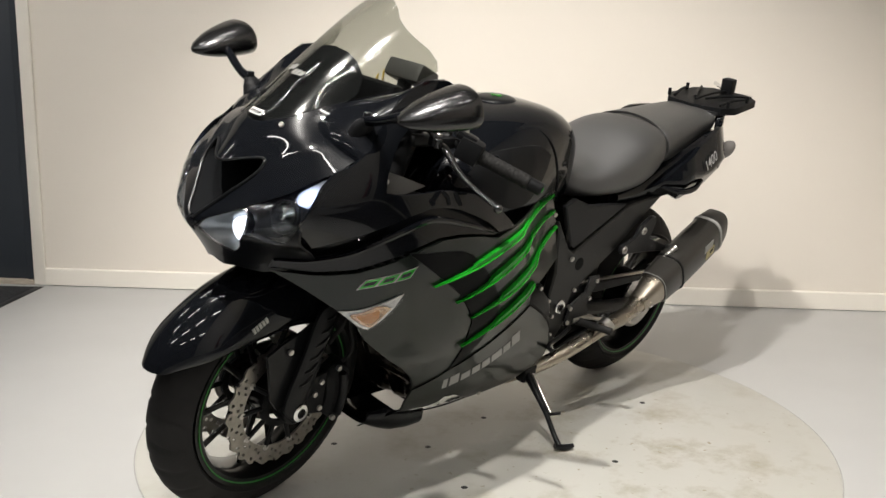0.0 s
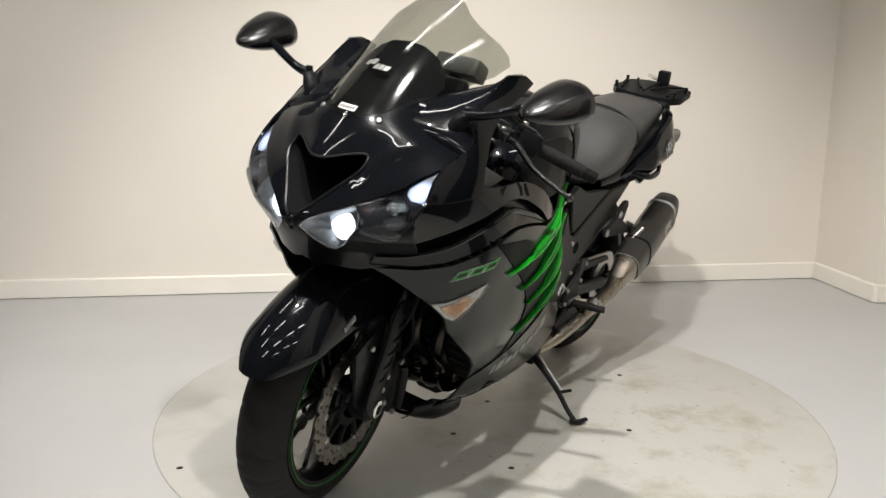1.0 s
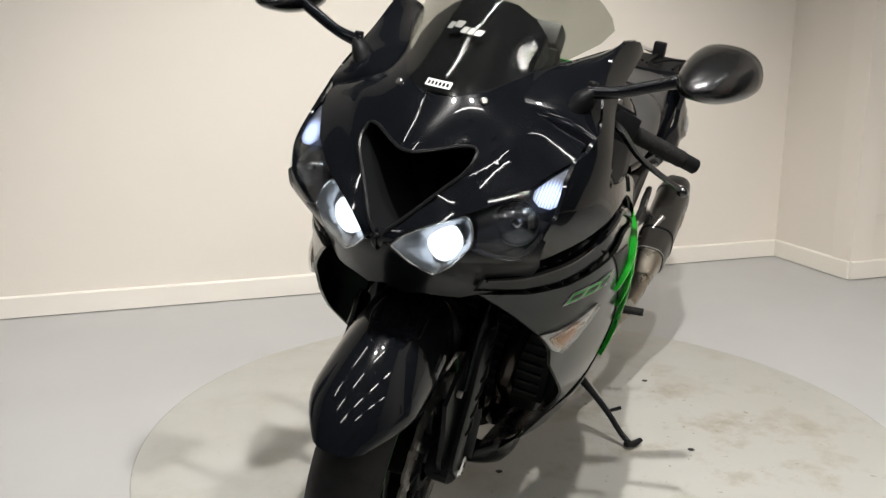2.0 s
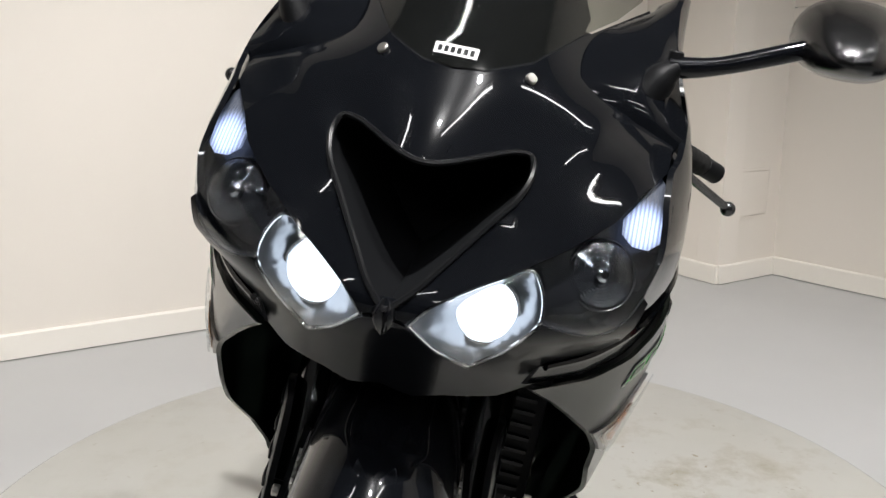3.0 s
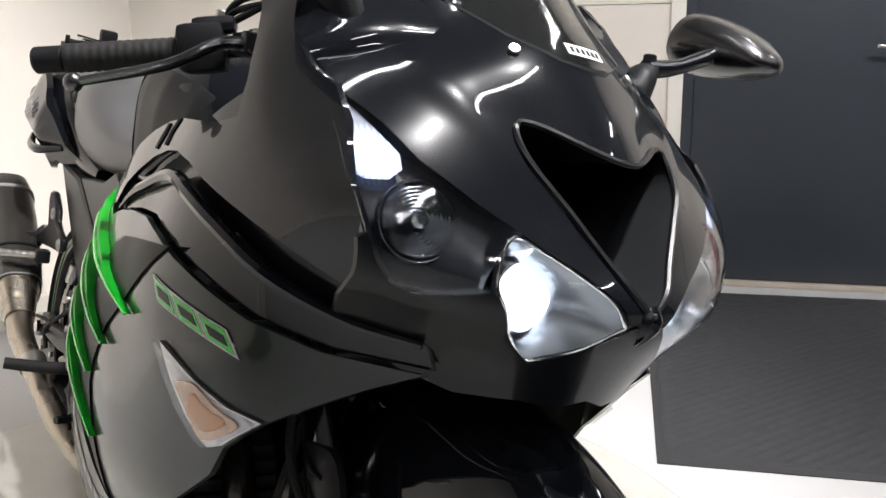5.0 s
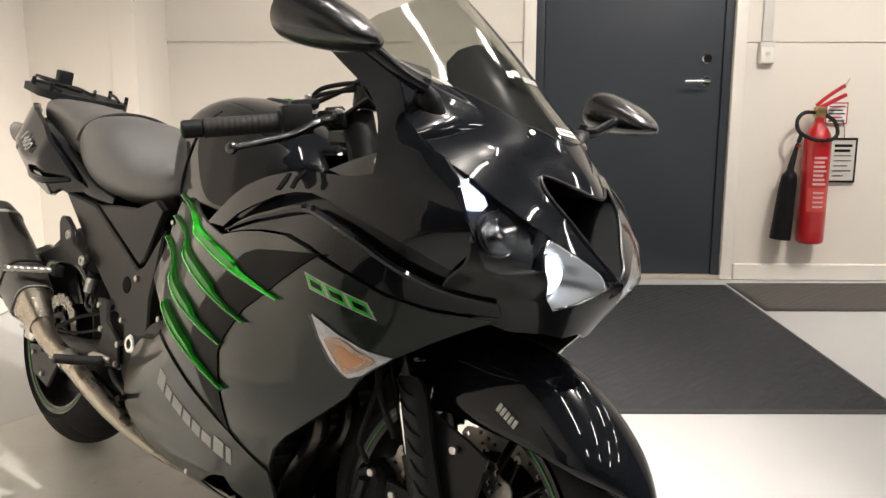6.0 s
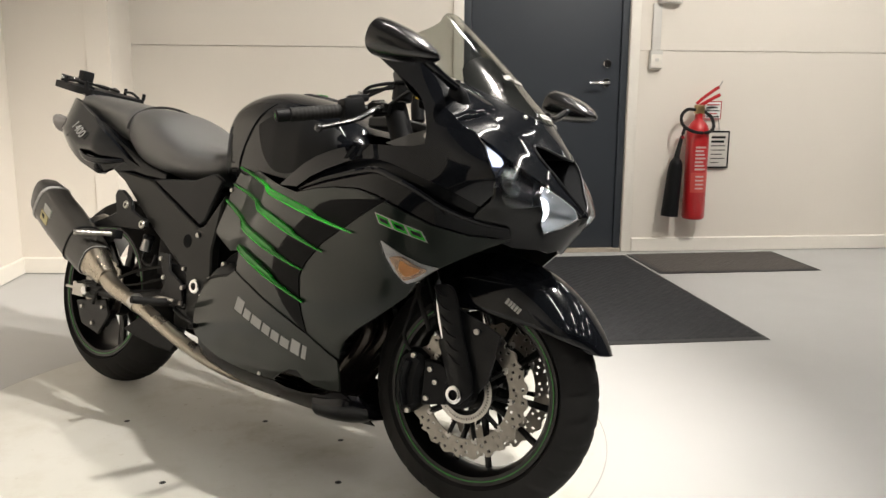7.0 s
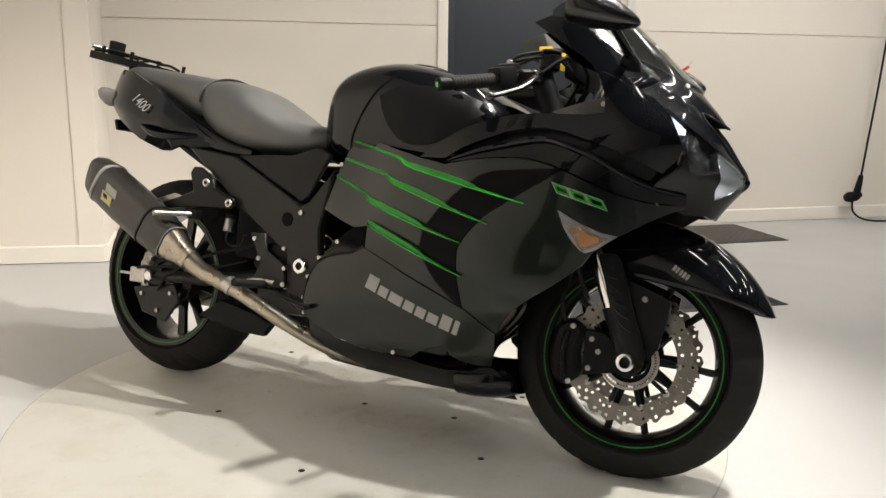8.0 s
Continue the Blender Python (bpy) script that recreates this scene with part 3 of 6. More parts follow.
# the front of the nose: its middle line and how fast it falls back to the sides
NOSE_Z = [0.62, 0.657, 0.70, 0.733, 0.78, 0.82, 0.87, 0.952, 1.0, 1.05, 1.10, 1.16, 1.212]
NOSE_X = [0.872, 0.893, 0.924, 0.948, 0.922, 0.893, 0.857, 0.813, 0.758, 0.705, 0.647, 0.573, 0.505]
FALL_Z = [0.62, 0.66, 0.70, 0.735, 0.78, 0.83, 0.88, 0.925, 0.965, 1.01, 1.2]
FALL_K = [4.4, 4.2, 3.5, 2.5, 1.6, 1.38, 1.65, 2.7, 4.9, 5.3, 5.3]


SLOPES = {}


def lerp_at(zs, vs, z):
    key = (id(zs), id(vs))
    if key not in SLOPES:
        SLOPES[key] = slopes(zs, vs)
    return spline(zs, vs, SLOPES[key], z)


# the raised crease that runs from each side of the intake up to the screen
RIDGE_Z = [0.80, 0.838, 0.857, 0.888, 0.923, 0.97]
RIDGE_Y = [0.064, 0.086, 0.101, 0.128, 0.156, 0.170]


def front_raw(y, z):
    ridge = lerp_at(RIDGE_Z, RIDGE_Y, z)
    ease = lambda k: (lambda u: u * u * (3 - 2 * u))(max(0.0, min(1.0, k)))
    crease = 0.0055 * ease((z - 0.79) / 0.06) * ease((0.975 - z) / 0.06) * math.exp(-(math.hypot(abs(y) - ridge, 0.004) - 0.004) / 0.013)
    hood = 0.027 * math.exp(-(y / 0.060) ** 2) * ease((0.945 - z) / 0.075) * ease((z - 0.80) / 0.05)
    return lerp_at(NOSE_Z, NOSE_X, z) - lerp_at(FALL_Z, FALL_K, z) * y * y + crease + hood


SOFT = [(-0.016, 1), (-0.008, 2), (0.0, 3), (0.008, 2), (0.016, 1)]


def front_x(y, z):
    """The nose's front, its creases softened."""
    total = 0.0
    for dy, wy in SOFT:
        for dz, wz in SOFT:
            total += wy * wz * front_raw(y + dy, z + dz)
    return total / 81


def nose_chart(s, back=0.0):
    """Lays (y, z) onto the front of the nose; s mirrors it."""
    return lambda y, z, h: Vector((front_x(y, z) + h - back, s * y, z))


def both(fn):
    """Builds a part on the left and on the right."""
    return [fn(1), fn(-1)]


def mirrored(points, s):
    return [(x, s * y, z) for x, y, z in points]


# --- nose, screen and lamps ---
LAMP_TOP = [(0.222, 0.885), (0.196, 0.860), (0.177, 0.836), (0.14, 0.809), (0.091, 0.780), (0.066, 0.768), (0.036, 0.749), (0.019, 0.731)]
LAMP_LOW = [(0.019, 0.727), (0.046, 0.702), (0.076, 0.684), (0.105, 0.707), (0.122, 0.731), (0.133, 0.744), (0.162, 0.735), (0.180, 0.733), (0.196, 0.737), (0.209, 0.752), (0.219, 0.775), (0.231, 0.820), (0.232, 0.856)]
INTAKE = [(0.0, 0.738), (0.020, 0.757), (0.040, 0.782), (0.065, 0.815), (0.086, 0.842), (0.094, 0.864), (0.089, 0.880), (0.070, 0.880), (0.041, 0.870), (0.016, 0.862), (0.0, 0.860)]
SCREEN_FOOT = [(0.0, 0.941), (0.03, 0.944), (0.07, 0.960), (0.107, 0.994), (0.145, 1.022), (0.185, 1.052)]


def nose_shell(s):
    # the body between lamps, intake and screen
    outline = INTAKE + [(0, 0.90)] + SCREEN_FOOT + [(0.203, 1.040), (0.203, 1.000), (0.211, 0.962), (0.228, 0.925)] + LAMP_TOP
    ob = part("nose_cowl", sheet(outline, nose_chart(s), 0.006, 0.01), BLACK, bike)
    outline = [(0, 0.732)] + LAMP_LOW[:-2] + [(0.224, 0.770), (0.219, 0.745), (0.213, 0.718), (0.200, 0.697), (0.182, 0.677), (0.160, 0.663), (0.141, 0.656), (0.108, 0.645), (0.06, 0.647), (0.03, 0.642), (0, 0.651)]
    part("chin_cowl", sheet(outline, nose_chart(s), 0.006, 0.02), CHIN, bike, "semi-gloss black chin of the nose")
    return ob


both(nose_shell)


LOW_BEAM = [(0.022, 0.728), (0.046, 0.705), (0.076, 0.688), (0.103, 0.709), (0.120, 0.731), (0.130, 0.748), (0.126, 0.772), (0.112, 0.788), (0.089, 0.778), (0.066, 0.766), (0.038, 0.748)]


def bowl_depth(y, z, outline, cy, cz, deep):
    """How far a lamp bowl lies behind its lens: nothing at the rim, most near the bulb."""
    a = math.atan2(z - cz, y - cy)
    reach = 0.02
    for (y0, z0), (y1, z1) in zip(outline, outline[1:] + outline[:1]):
        ey, ez, dy, dz = y1 - y0, z1 - z0, math.cos(a), math.sin(a)
        det = dy * -ez + ey * dz
        if abs(det) > 1e-9:
            k = ((y0 - cy) * -ez + ey * (z0 - cz)) / det
            w = (dy * (z0 - cz) - dz * (y0 - cy)) / det
            if k > 0 and -0.001 <= w <= 1.001:
                reach = k
    f = min(1.0, math.hypot(y - cy, z - cz) / reach)
    return 0.006 + deep * (1 - f ** 2.2)


def headlight(s):
    whole = LAMP_TOP + LAMP_LOW
    bm = sheet(whole, nose_chart(s, 0.085), 0.004, 0.03)
    skin_rings(bm, [[Vector((front_x(y, z) - back, s * y, z)) for y, z in whole] for back in (0.005, 0.04, 0.085)], True, False)
    ob = part("headlight", bm, BEZEL, bike, "clustered headlight with lit low beam and position lamp")
    part("lens", sheet(whole, nose_chart(s), 0.003, 0.02), LENS, ob, "clear curved lens").visible_shadow = False
    part("reflector", sheet(LOW_BEAM, lambda y, z, h: Vector((front_x(y, z) - bowl_depth(y, z, LOW_BEAM, 0.078, 0.736, 0.062) + h, s * y, z)), 0.002, 0.008), REFLECT, ob, "bright lamp reflector")
    rim = [Vector((front_x(y, z) - 0.004, s * y, z)) for y, z in LOW_BEAM]
    part("reflector_rim", tube(rim + [rim[0]], 0.0016, 6, 80), CHROME, ob, "bright rim of the low beam")
    bm = bmesh.new()
    bmesh.ops.create_uvsphere(bm, u_segments=32, v_segments=16, radius=0.029)
    bmesh.ops.scale(bm, vec=(0.6, 1, 1), verts=bm.verts)
    part("low_beam", bm, BEAM, ob, "lit white projector bulb", Matrix.Translation((0.872, s * 0.080, 0.738)))
    part("bulb_ring", lathe([(0.0295, -0.004), (0.0325, -0.006), (0.034, 0.0), (0.0325, 0.008), (0.0300, 0.008)], 36), CHROME, ob, "bright ring round the bulb", Matrix.Translation((0.868, s * 0.080, 0.738)) @ Matrix.Rotation(radians(-90), 4, "Z"))
    # smoky mask that fills the outer half of the lamp, with the unlit high-beam projector standing out of it
    mask = LAMP_TOP[:4] + [(0.117, 0.793), (0.128, 0.772), (0.132, 0.748)] + LAMP_LOW[5:]
    part("lamp_mask", sheet(mask, nose_chart(s, 0.024), 0.003, 0.012), BEZEL, ob, "smoky black inner lamp mask")
    c = Vector((front_x(0.174, 0.786) - 0.030, s * 0.174, 0.786))
    m = Matrix.Translation(c) @ Vector((1, 0.30 * s, 0.32)).to_track_quat("Y", "Z").to_matrix().to_4x4()
    part("projector_ring", lathe([(0.0300, 0.000), (0.0330, -0.006), (0.0345, 0.000), (0.0345, 0.007), (0.0330, 0.009), (0.0315, 0.008)], 40), BEZEL, ob, "dark projector ring", m)
    rings = [(0.0, 0.002)]
    for k in range(1, 11):
        rings += [(0.003 * k - 0.0006, 0.0025 + 0.0006 * k), (0.003 * k, 0.0040 + 0.0006 * k)]
    part("projector_bowl", lathe(rings + [(0.0305, 0.004), (0.0305, -0.004), (0.0, -0.004)], 36), SMOKED, ob, "dark ringed projector reflector", m)
    part("bulb_shield", rod((0, 0.002, 0), (0, 0.016, 0), 0.007, 16, None, 0.003), CHROME, ob, "", m)
    dome = [(0.0325 * math.cos(radians(a)), 0.004 + 0.021 * math.sin(radians(a))) for a in range(0, 91, 10)]
    part("projector_lens", lathe(dome + [(p * 0.94, q * 0.94) for p, q in reversed(dome)], 40), LENS, ob, "clear domed projector lens", m).visible_shadow = False
    pos = [(0.218, 0.878), (0.205, 0.862), (0.186, 0.838), (0.187, 0.826), (0.198, 0.817), (0.214, 0.815), (0.225, 0.822), (0.228, 0.850), (0.223, 0.872)]
    part("position_lamp", sheet(pos, nose_chart(s, 0.010), 0.006, 0.01), POSITION, ob, "lit bluish-white position lamp with ribs")
    return ob


both(headlight)

# intake duct: a dark box that tapers back from the opening
bm = bmesh.new()
loop = INTAKE + [(-y, z) for y, z in reversed(INTAKE[1:-1])]
rings = []
for back, k in ((0.0, 1.0), (0.03, 0.97), (0.10, 0.85), (0.16, 0.7)):
    rings.append([Vector((front_x(y, z) - 0.002 - back, y * k, 0.83 + (z - 0.83) * k)) for y, z in loop])
skin_rings(bm, rings, True, False)
bm.faces.new([bm.verts.new(p) for p in rings[-1]])
part("intake_duct", bm, CAVITY, bike, "deep black ram-air intake")
edge = [Vector((front_x(y, z) + 0.001, y, z)) for y, z in loop]
part("intake_rim", tube(edge + [edge[0]], 0.0030, 6, 120), SATIN, bike)

# the small sculpted beak between the lamps, under the intake
bm = bmesh.new()
rings = []
for z, w, out in ((0.748, 0.006, 0.001), (0.743, 0.011, 0.003), (0.736, 0.013, 0.005), (0.728, 0.012, 0.005), (0.719, 0.008, 0.003), (0.712, 0.003, 0.0)):
    x = front_x(0.0, z)
    rings.append([Vector((x - 0.006 + (out + 0.006) * math.cos(q) ** 0.8 * (1 - 0.25 * math.cos(6 * q)), w * math.sin(q), z)) for q in (radians(-89 + 178 * k / 16) for k in range(17))])
skin_rings(bm, rings)
part("nose_beak", bm, BLACK, bike, "small glossy beak between the headlights", None, 50)

# windscreen: one smoked sheet with a kicked-up top
SCREEN_HALF = [(0.0, 0.943), (0.03, 0.946), (0.07, 0.962), (0.107, 0.996), (0.145, 1.026), (0.172, 1.058), (0.181, 1.084), (0.171, 1.104), (0.151, 1.125), (0.126, 1.142), (0.098, 1.161), (0.076, 1.177), (0.058, 1.194), (0.036, 1.208), (0.016, 1.214), (0, 1.215)]
full = SCREEN_HALF + [(-y, z) for y, z in reversed(SCREEN_HALF[1:-1])]
part("windscreen", sheet(full, nose_chart(1, -0.006), 0.003, 0.025), SCREEN, bike, "tall smoked double-bubble windscreen").visible_shadow = False
# black cockpit cowl that shows through the lower screen
COWL = [(0.0, 0.93), (0.07, 0.95), (0.110, 0.988), (0.116, 1.020), (0.102, 1.052), (0.075, 1.078), (0.040, 1.095), (0.0, 1.100)]
full = COWL + [(-y, z) for y, z in reversed(COWL[1:-1])]
part("cockpit_cowl", sheet(full, nose_chart(1, 0.016), 0.004, 0.025), CAVITY, bike)
label_plate = part("screen_sticker", sheet([(-0.022, 0.953), (0.020, 0.953), (0.020, 0.963), (-0.022, 0.963)], nose_chart(1, -0.0075), 0.001, 0.02), WHITE, bike, "small white sticker at the foot of the screen")
for k in range(6):
    y = -0.0185 + 0.0062 * k
    part("print_bar", sheet([(y, 0.9552), (y + 0.004, 0.9552), (y + 0.004, 0.9608), (y, 0.9608)], nose_chart(1, -0.008), 0.0004), MATTE, label_plate)
for y, wide, lo, hi in ((-0.044, 0.010, 1.039, 1.050), (-0.032, 0.014, 1.043, 1.054), (-0.016, 0.010, 1.036, 1.046), (-0.004, 0.010, 1.036, 1.046), (0.008, 0.012, 1.036, 1.045)):
    part("screen_logo", sheet([(y, lo), (y + wide, lo), (y + wide + 0.003, hi), (y + 0.003, hi)], nose_chart(1, -0.0075), 0.0006), SILVER, bike)


def screen_screw(y, z):
    p = Vector((front_x(y, z) + 0.002, y, z))
    n = Vector((1, 2 * lerp_at(FALL_Z, FALL_K, z) * y, 0.75)).normalized()
    part("screen_screw", rod(p - n * 0.002, p + n * 0.0035, 0.0058, 12), STEEL, bike)


for y, z in ((0.072, 0.946), (-0.072, 0.946), (0.143, 1.006), (-0.143, 1.006)):
    screen_screw(y, z)

# instruments behind the screen
clocks = part("instrument_pod", box((-0.034, -0.060, -0.026), (0.030, 0.060, 0.020), 0.010), TRIMGREY, bike, "dark grey instrument pod", Matrix.Translation((0.400, 0.008, 1.052)) @ Matrix.Rotation(radians(-22), 4, "Y"))
for y in (-0.028, 0.028):
    part("dial", rod((-0.036, y, 0), (-0.0335, y, 0), 0.013, 24), SATIN, clocks)

part("pod_stem", rod((0.43, 0.0, 0.935), (0.405, 0.004, 1.05), 0.018, 16), MATTE, bike)
part("dash_panel", box((0.50, -0.10, 0.955), (0.535, 0.10, 1.035), 0.012), MATTE, bike, "black instrument panel behind the screen")


# --- side fairings ---
SWOOSH_TOP = [(0.285, 0.727), (0.333, 0.756), (0.384, 0.777), (0.442, 0.797), (0.495, 0.807), (0.540, 0.809), (0.590, 0.801), (0.648, 0.784), (0.70, 0.768), (0.755, 0.748), (0.795, 0.728), (0.836, 0.712)]
SWOOSH_LIP = [(0.287, 0.722), (0.375, 0.750), (0.432, 0.764), (0.493, 0.778), (0.545, 0.783), (0.60, 0.770), (0.655, 0.750), (0.72, 0.716), (0.785, 0.693), (0.838, 0.686)]
SWOOSH_LOW = [(0.290, 0.718), (0.36, 0.730), (0.422, 0.737), (0.50, 0.739), (0.56, 0.728), (0.624, 0.706), (0.70, 0.676), (0.765, 0.664), (0.838, 0.664)]
FAIRING_TOP = [(0.206, 0.727), (0.243, 0.753), (0.293, 0.786), (0.335, 0.807), (0.392, 0.826), (0.45, 0.838), (0.515, 0.843), (0.58, 0.842), (0.63, 0.843), (0.668, 0.850)]


def upper_fairing(s):
    ear = [(0.664, 0.885), (0.644, 0.928), (0.622, 0.957), (0.592, 0.981), (0.545, 1.009), (0.509, 1.031), (0.468, 1.058), (0.505, 1.074), (0.555, 1.071), (0.607, 1.039), (0.660, 0.986), (0.70, 0.932), (0.740, 0.900), (0.772, 0.886), (0.800, 0.858), (0.820, 0.824), (0.838, 0.785), (0.838, 0.755), (0.838, 0.735)]
    panel = part("upper_fairing", sheet(FAIRING_TOP + ear + SWOOSH_TOP[::-1], side_chart(s), 0.006, 0.03), BLACK, bike)
    for o in ([(0.434, 0.806), (0.446, 0.806), (0.456, 0.820), (0.463, 0.836), (0.453, 0.836), (0.443, 0.822)], [(0.474, 0.812), (0.486, 0.812), (0.490, 0.826), (0.508, 0.842), (0.500, 0.844), (0.480, 0.830)]):
        part("fairing_slot", sheet(o, side_chart(s), 0.002, 0.02, 0.0015), CAVITY, panel, "small black slot")
    return panel


def screen_shoulder(s):
    """The glossy shoulder that fills the corner between the screen's foot and the side fairing."""
    foot = curve([(front_x(y, z) + 0.002, y, z) for y, z in ((0.135, 0.935), (0.118, 0.960), (0.122, 0.998), (0.152, 1.026), (0.190, 1.052), (0.198, 1.064))], 28)
    rim = curve([(x, half(x, z) - 0.001, z) for x, z in ((0.738, 0.912), (0.715, 0.922), (0.685, 0.946), (0.645, 1.000), (0.568, 1.064), (0.512, 1.071))], 28)
    bm = bmesh.new()
    rings = []
    for i, (a, r) in enumerate(zip(foot, rim)):
        ring = []
        for k in range(9):
            t = k / 8
            p = a.lerp(r, t)
            lift = 0.013 * math.sin(math.pi * t) * min(1, i / 10)
            sink = 0.016 * max(0.0, 1 - i / 6) ** 1.5
            ring.append(Vector((p.x + lift * 0.7 - sink * 0.7, p.y + lift * 0.4 - sink * 0.2, p.z + lift * 0.6 - sink * 0.7)))
        ring += [p - Vector((0.004, 0.002, 0.004)) for p in reversed(ring)]
        rings.append([Vector((p.x, s * p.y, p.z)) for p in ring])
    skin_rings(bm, rings)
    return part("screen_shoulder", bm, BLACK, bike, "gloss black shoulder beside the windscreen", None, 60)


both(screen_shoulder)


def swoosh(s):
    duct = part("side_duct", sheet(SWOOSH_TOP + SWOOSH_LIP[::-1], side_chart(s), 0.004, 0.03, -0.022), CHIN, bike, "semi-gloss black air channel in the fairing side")
    lower = part("duct_band", sheet(SWOOSH_LIP + SWOOSH_LOW[::-1], side_chart(s), 0.004, 0.03, -0.010), BLACK, duct)
    rail = [side_chart(s)(x, z, -0.006) for x, z in SWOOSH_LIP]
    part("duct_lip", tube(rail, [0.002, 0.006, 0.007, 0.008, 0.008, 0.008, 0.008, 0.007, 0.006, 0.004], 8, 40), BLACK, duct)
    return duct


ARROW = [(0.598, 0.719), (0.50, 0.654), (0.42, 0.600), (0.370, 0.545), (0.350, 0.512), (0.352, 0.44), (0.365, 0.371), (0.325, 0.40), (0.290, 0.432), (0.262, 0.47), (0.246, 0.508), (0.252, 0.552), (0.29, 0.602), (0.33, 0.642), (0.39, 0.690), (0.43, 0.704), (0.50, 0.711)]


def mid_fairing(s):
    outline = [(-0.091, 0.684), (-0.066, 0.735), (-0.034, 0.777), (0.03, 0.765), (0.11, 0.747), (0.206, 0.725), (0.288, 0.712)] + [(0.36, 0.726), (0.422, 0.733), (0.50, 0.735), (0.56, 0.724), (0.624, 0.702), (0.70, 0.672), (0.765, 0.660), (0.838, 0.660), (0.800, 0.638), (0.765, 0.615), (0.735, 0.594), (0.712, 0.578),
               (0.668, 0.541), (0.645, 0.506), (0.605, 0.472), (0.565, 0.440), (0.52, 0.408), (0.477, 0.372), (0.450, 0.335), (0.444, 0.318), (0.365, 0.367), (0.211, 0.427), (0.067, 0.482), (0.066, 0.543), (0.011, 0.535), (-0.05, 0.552), (-0.119, 0.574)]
    panel = part("side_fairing", sheet(outline, side_chart(s), 0.006, 0.03), GRAPH, bike, "graphite metallic side fairing")
    part("vent_panel", sheet(ARROW, side_chart(s), 0.003, 0.03, 0.0025), VENT, panel, "black arrow-shaped vent")
    # green spears with a thinner double line behind each
    for rear, mid, tip, wide in (((-0.044, 0.766), (0.171, 0.711), (0.515, 0.633), 0.0150), ((-0.068, 0.717), (0.131, 0.668), (0.429, 0.579), 0.0165), ((-0.092, 0.669), (0.060, 0.615), (0.363, 0.528), 0.0175), (None, (0.071, 0.558), (0.369, 0.449), 0.0175)):
        (mx, mz), (tx, tz) = mid, tip
        line = [(mx + (tx - mx) * k, mz + (tz - mz) * k - 0.3 * wide * (1 - k)) for k in (0.0, 0.06, 0.3, 0.5, 0.60, 0.635, 0.8, 1.0)]
        up = [0.30, 0.50, 0.66, 0.60, 0.46, 0.14, 0.08, 0.0]
        dn = [0.10, 0.30, 0.30, 0.30, 0.28, 0.26, 0.18, 0.0]
        if rear:
            # the thin strip behind, which steps down into the wide spear
            (rx, rz), (ux, uz) = rear, (mx - 0.030, mz + 0.012)
            line = [(rx, rz), ((rx + ux) / 2, (rz + uz) / 2), (ux, uz), (mx - 0.008, mz)] + line[1:]
            up = [0.12, 0.16, 0.20, 0.30] + up[1:]
            dn = [0.14, 0.18, 0.20, 0.22] + dn[1:]
        o = [(x, z + wide * k) for (x, z), k in zip(line, up)] + [(x - wide * 0.1, z - wide * k) for (x, z), k in list(zip(line, dn))[-2::-1]]
        base = side_chart(s)

        def fin(x, z, h, mx=mx, tx=tx, base=base):
            k = (x - mx) / (tx - mx)
            rise = 0.0 if k < -0.06 else 0.005 * min(1, (k + 0.06) / 0.14) * (1 if k < 0.5 else max(0.0, 1 - (k - 0.5) / 0.5))
            return base(x, z, h if h < 0.003 else h + rise)

        # shade and highlight by colour: darker face, brighter lower edge
        spear = part("green_stripe", sheet(o, fin, 0.007, 0.015, 0.0075), SHADEGREEN, panel, "green raised spear stripe, its face coloured darker as shade")
        rim = [fin(x, z - wide * k * 0.8, 0.0088) for (x, z), k in zip(line, dn)]
        part("stripe_edge", tube(rim, [0.0014 + 0.004 * k for k in dn], 6, 40), GREEN, spear, "green rounded lower edge, kept brighter as a highlight")
    # model badge: green slanted shapes on a silver ground
    a, b = Vector((0.581, 0.6745)), Vector((0.688, 0.6455))
    run = (b - a)
    up = Vector((-0.010, 0.018)) * 0.62
    def quad(k0, k1, lo, hi):
        return [tuple(a + run * k + up * h) for k, h in ((k0, lo), (k1, lo), (k1, hi), (k0, hi))]
    badge = part("model_badge", sheet(quad(0.0, 1.0, -0.12, 0.12), side_chart(s), 0.001, 0.03, 0.0012), SILVER, panel, "silver and green slanted model badge")
    for k in range(3):
        k0, k1 = k * 0.34 - 0.02, k * 0.34 + 0.31
        edge = part("badge_edge", sheet(quad(k0, k1, -1.1, 1.1), side_chart(s), 0.001, 0.03, 0.0018), SILVER, badge)
        part("badge_shape", sheet(quad(k0 + 0.025, k1 - 0.025, -0.92, 0.92), side_chart(s), 0.001, 0.03, 0.0023), GREEN, badge)
        part("badge_slot", sheet(quad(k0 + 0.08, k1 - 0.06, -0.42, 0.42), side_chart(s), 0.001, 0.03, 0.0028), BLACK, badge, "dark slot")
    # flush front indicator
    ind = [(0.592, 0.625), (0.604, 0.590), (0.622, 0.560), (0.640, 0.542), (0.651, 0.536), (0.672, 0.545), (0.715, 0.580), (0.680, 0.585), (0.640, 0.600)]
    lamp = part("indicator", sheet(ind, side_chart(s), 0.004, 0.015, 0.004), DULLREF, panel, "flush clear indicator with an amber bulb")
    part("indicator_lens", sheet(ind, side_chart(s), 0.002, 0.015, 0.011), LENS, lamp).visible_shadow = False
    part("amber_reflector", sheet(smooth2([(0.612, 0.590), (0.638, 0.548), (0.655, 0.544), (0.694, 0.570), (0.672, 0.580), (0.640, 0.596)], 20, True), side_chart(s), 0.002, 0.01, 0.0062), AMBERGLOW, lamp)
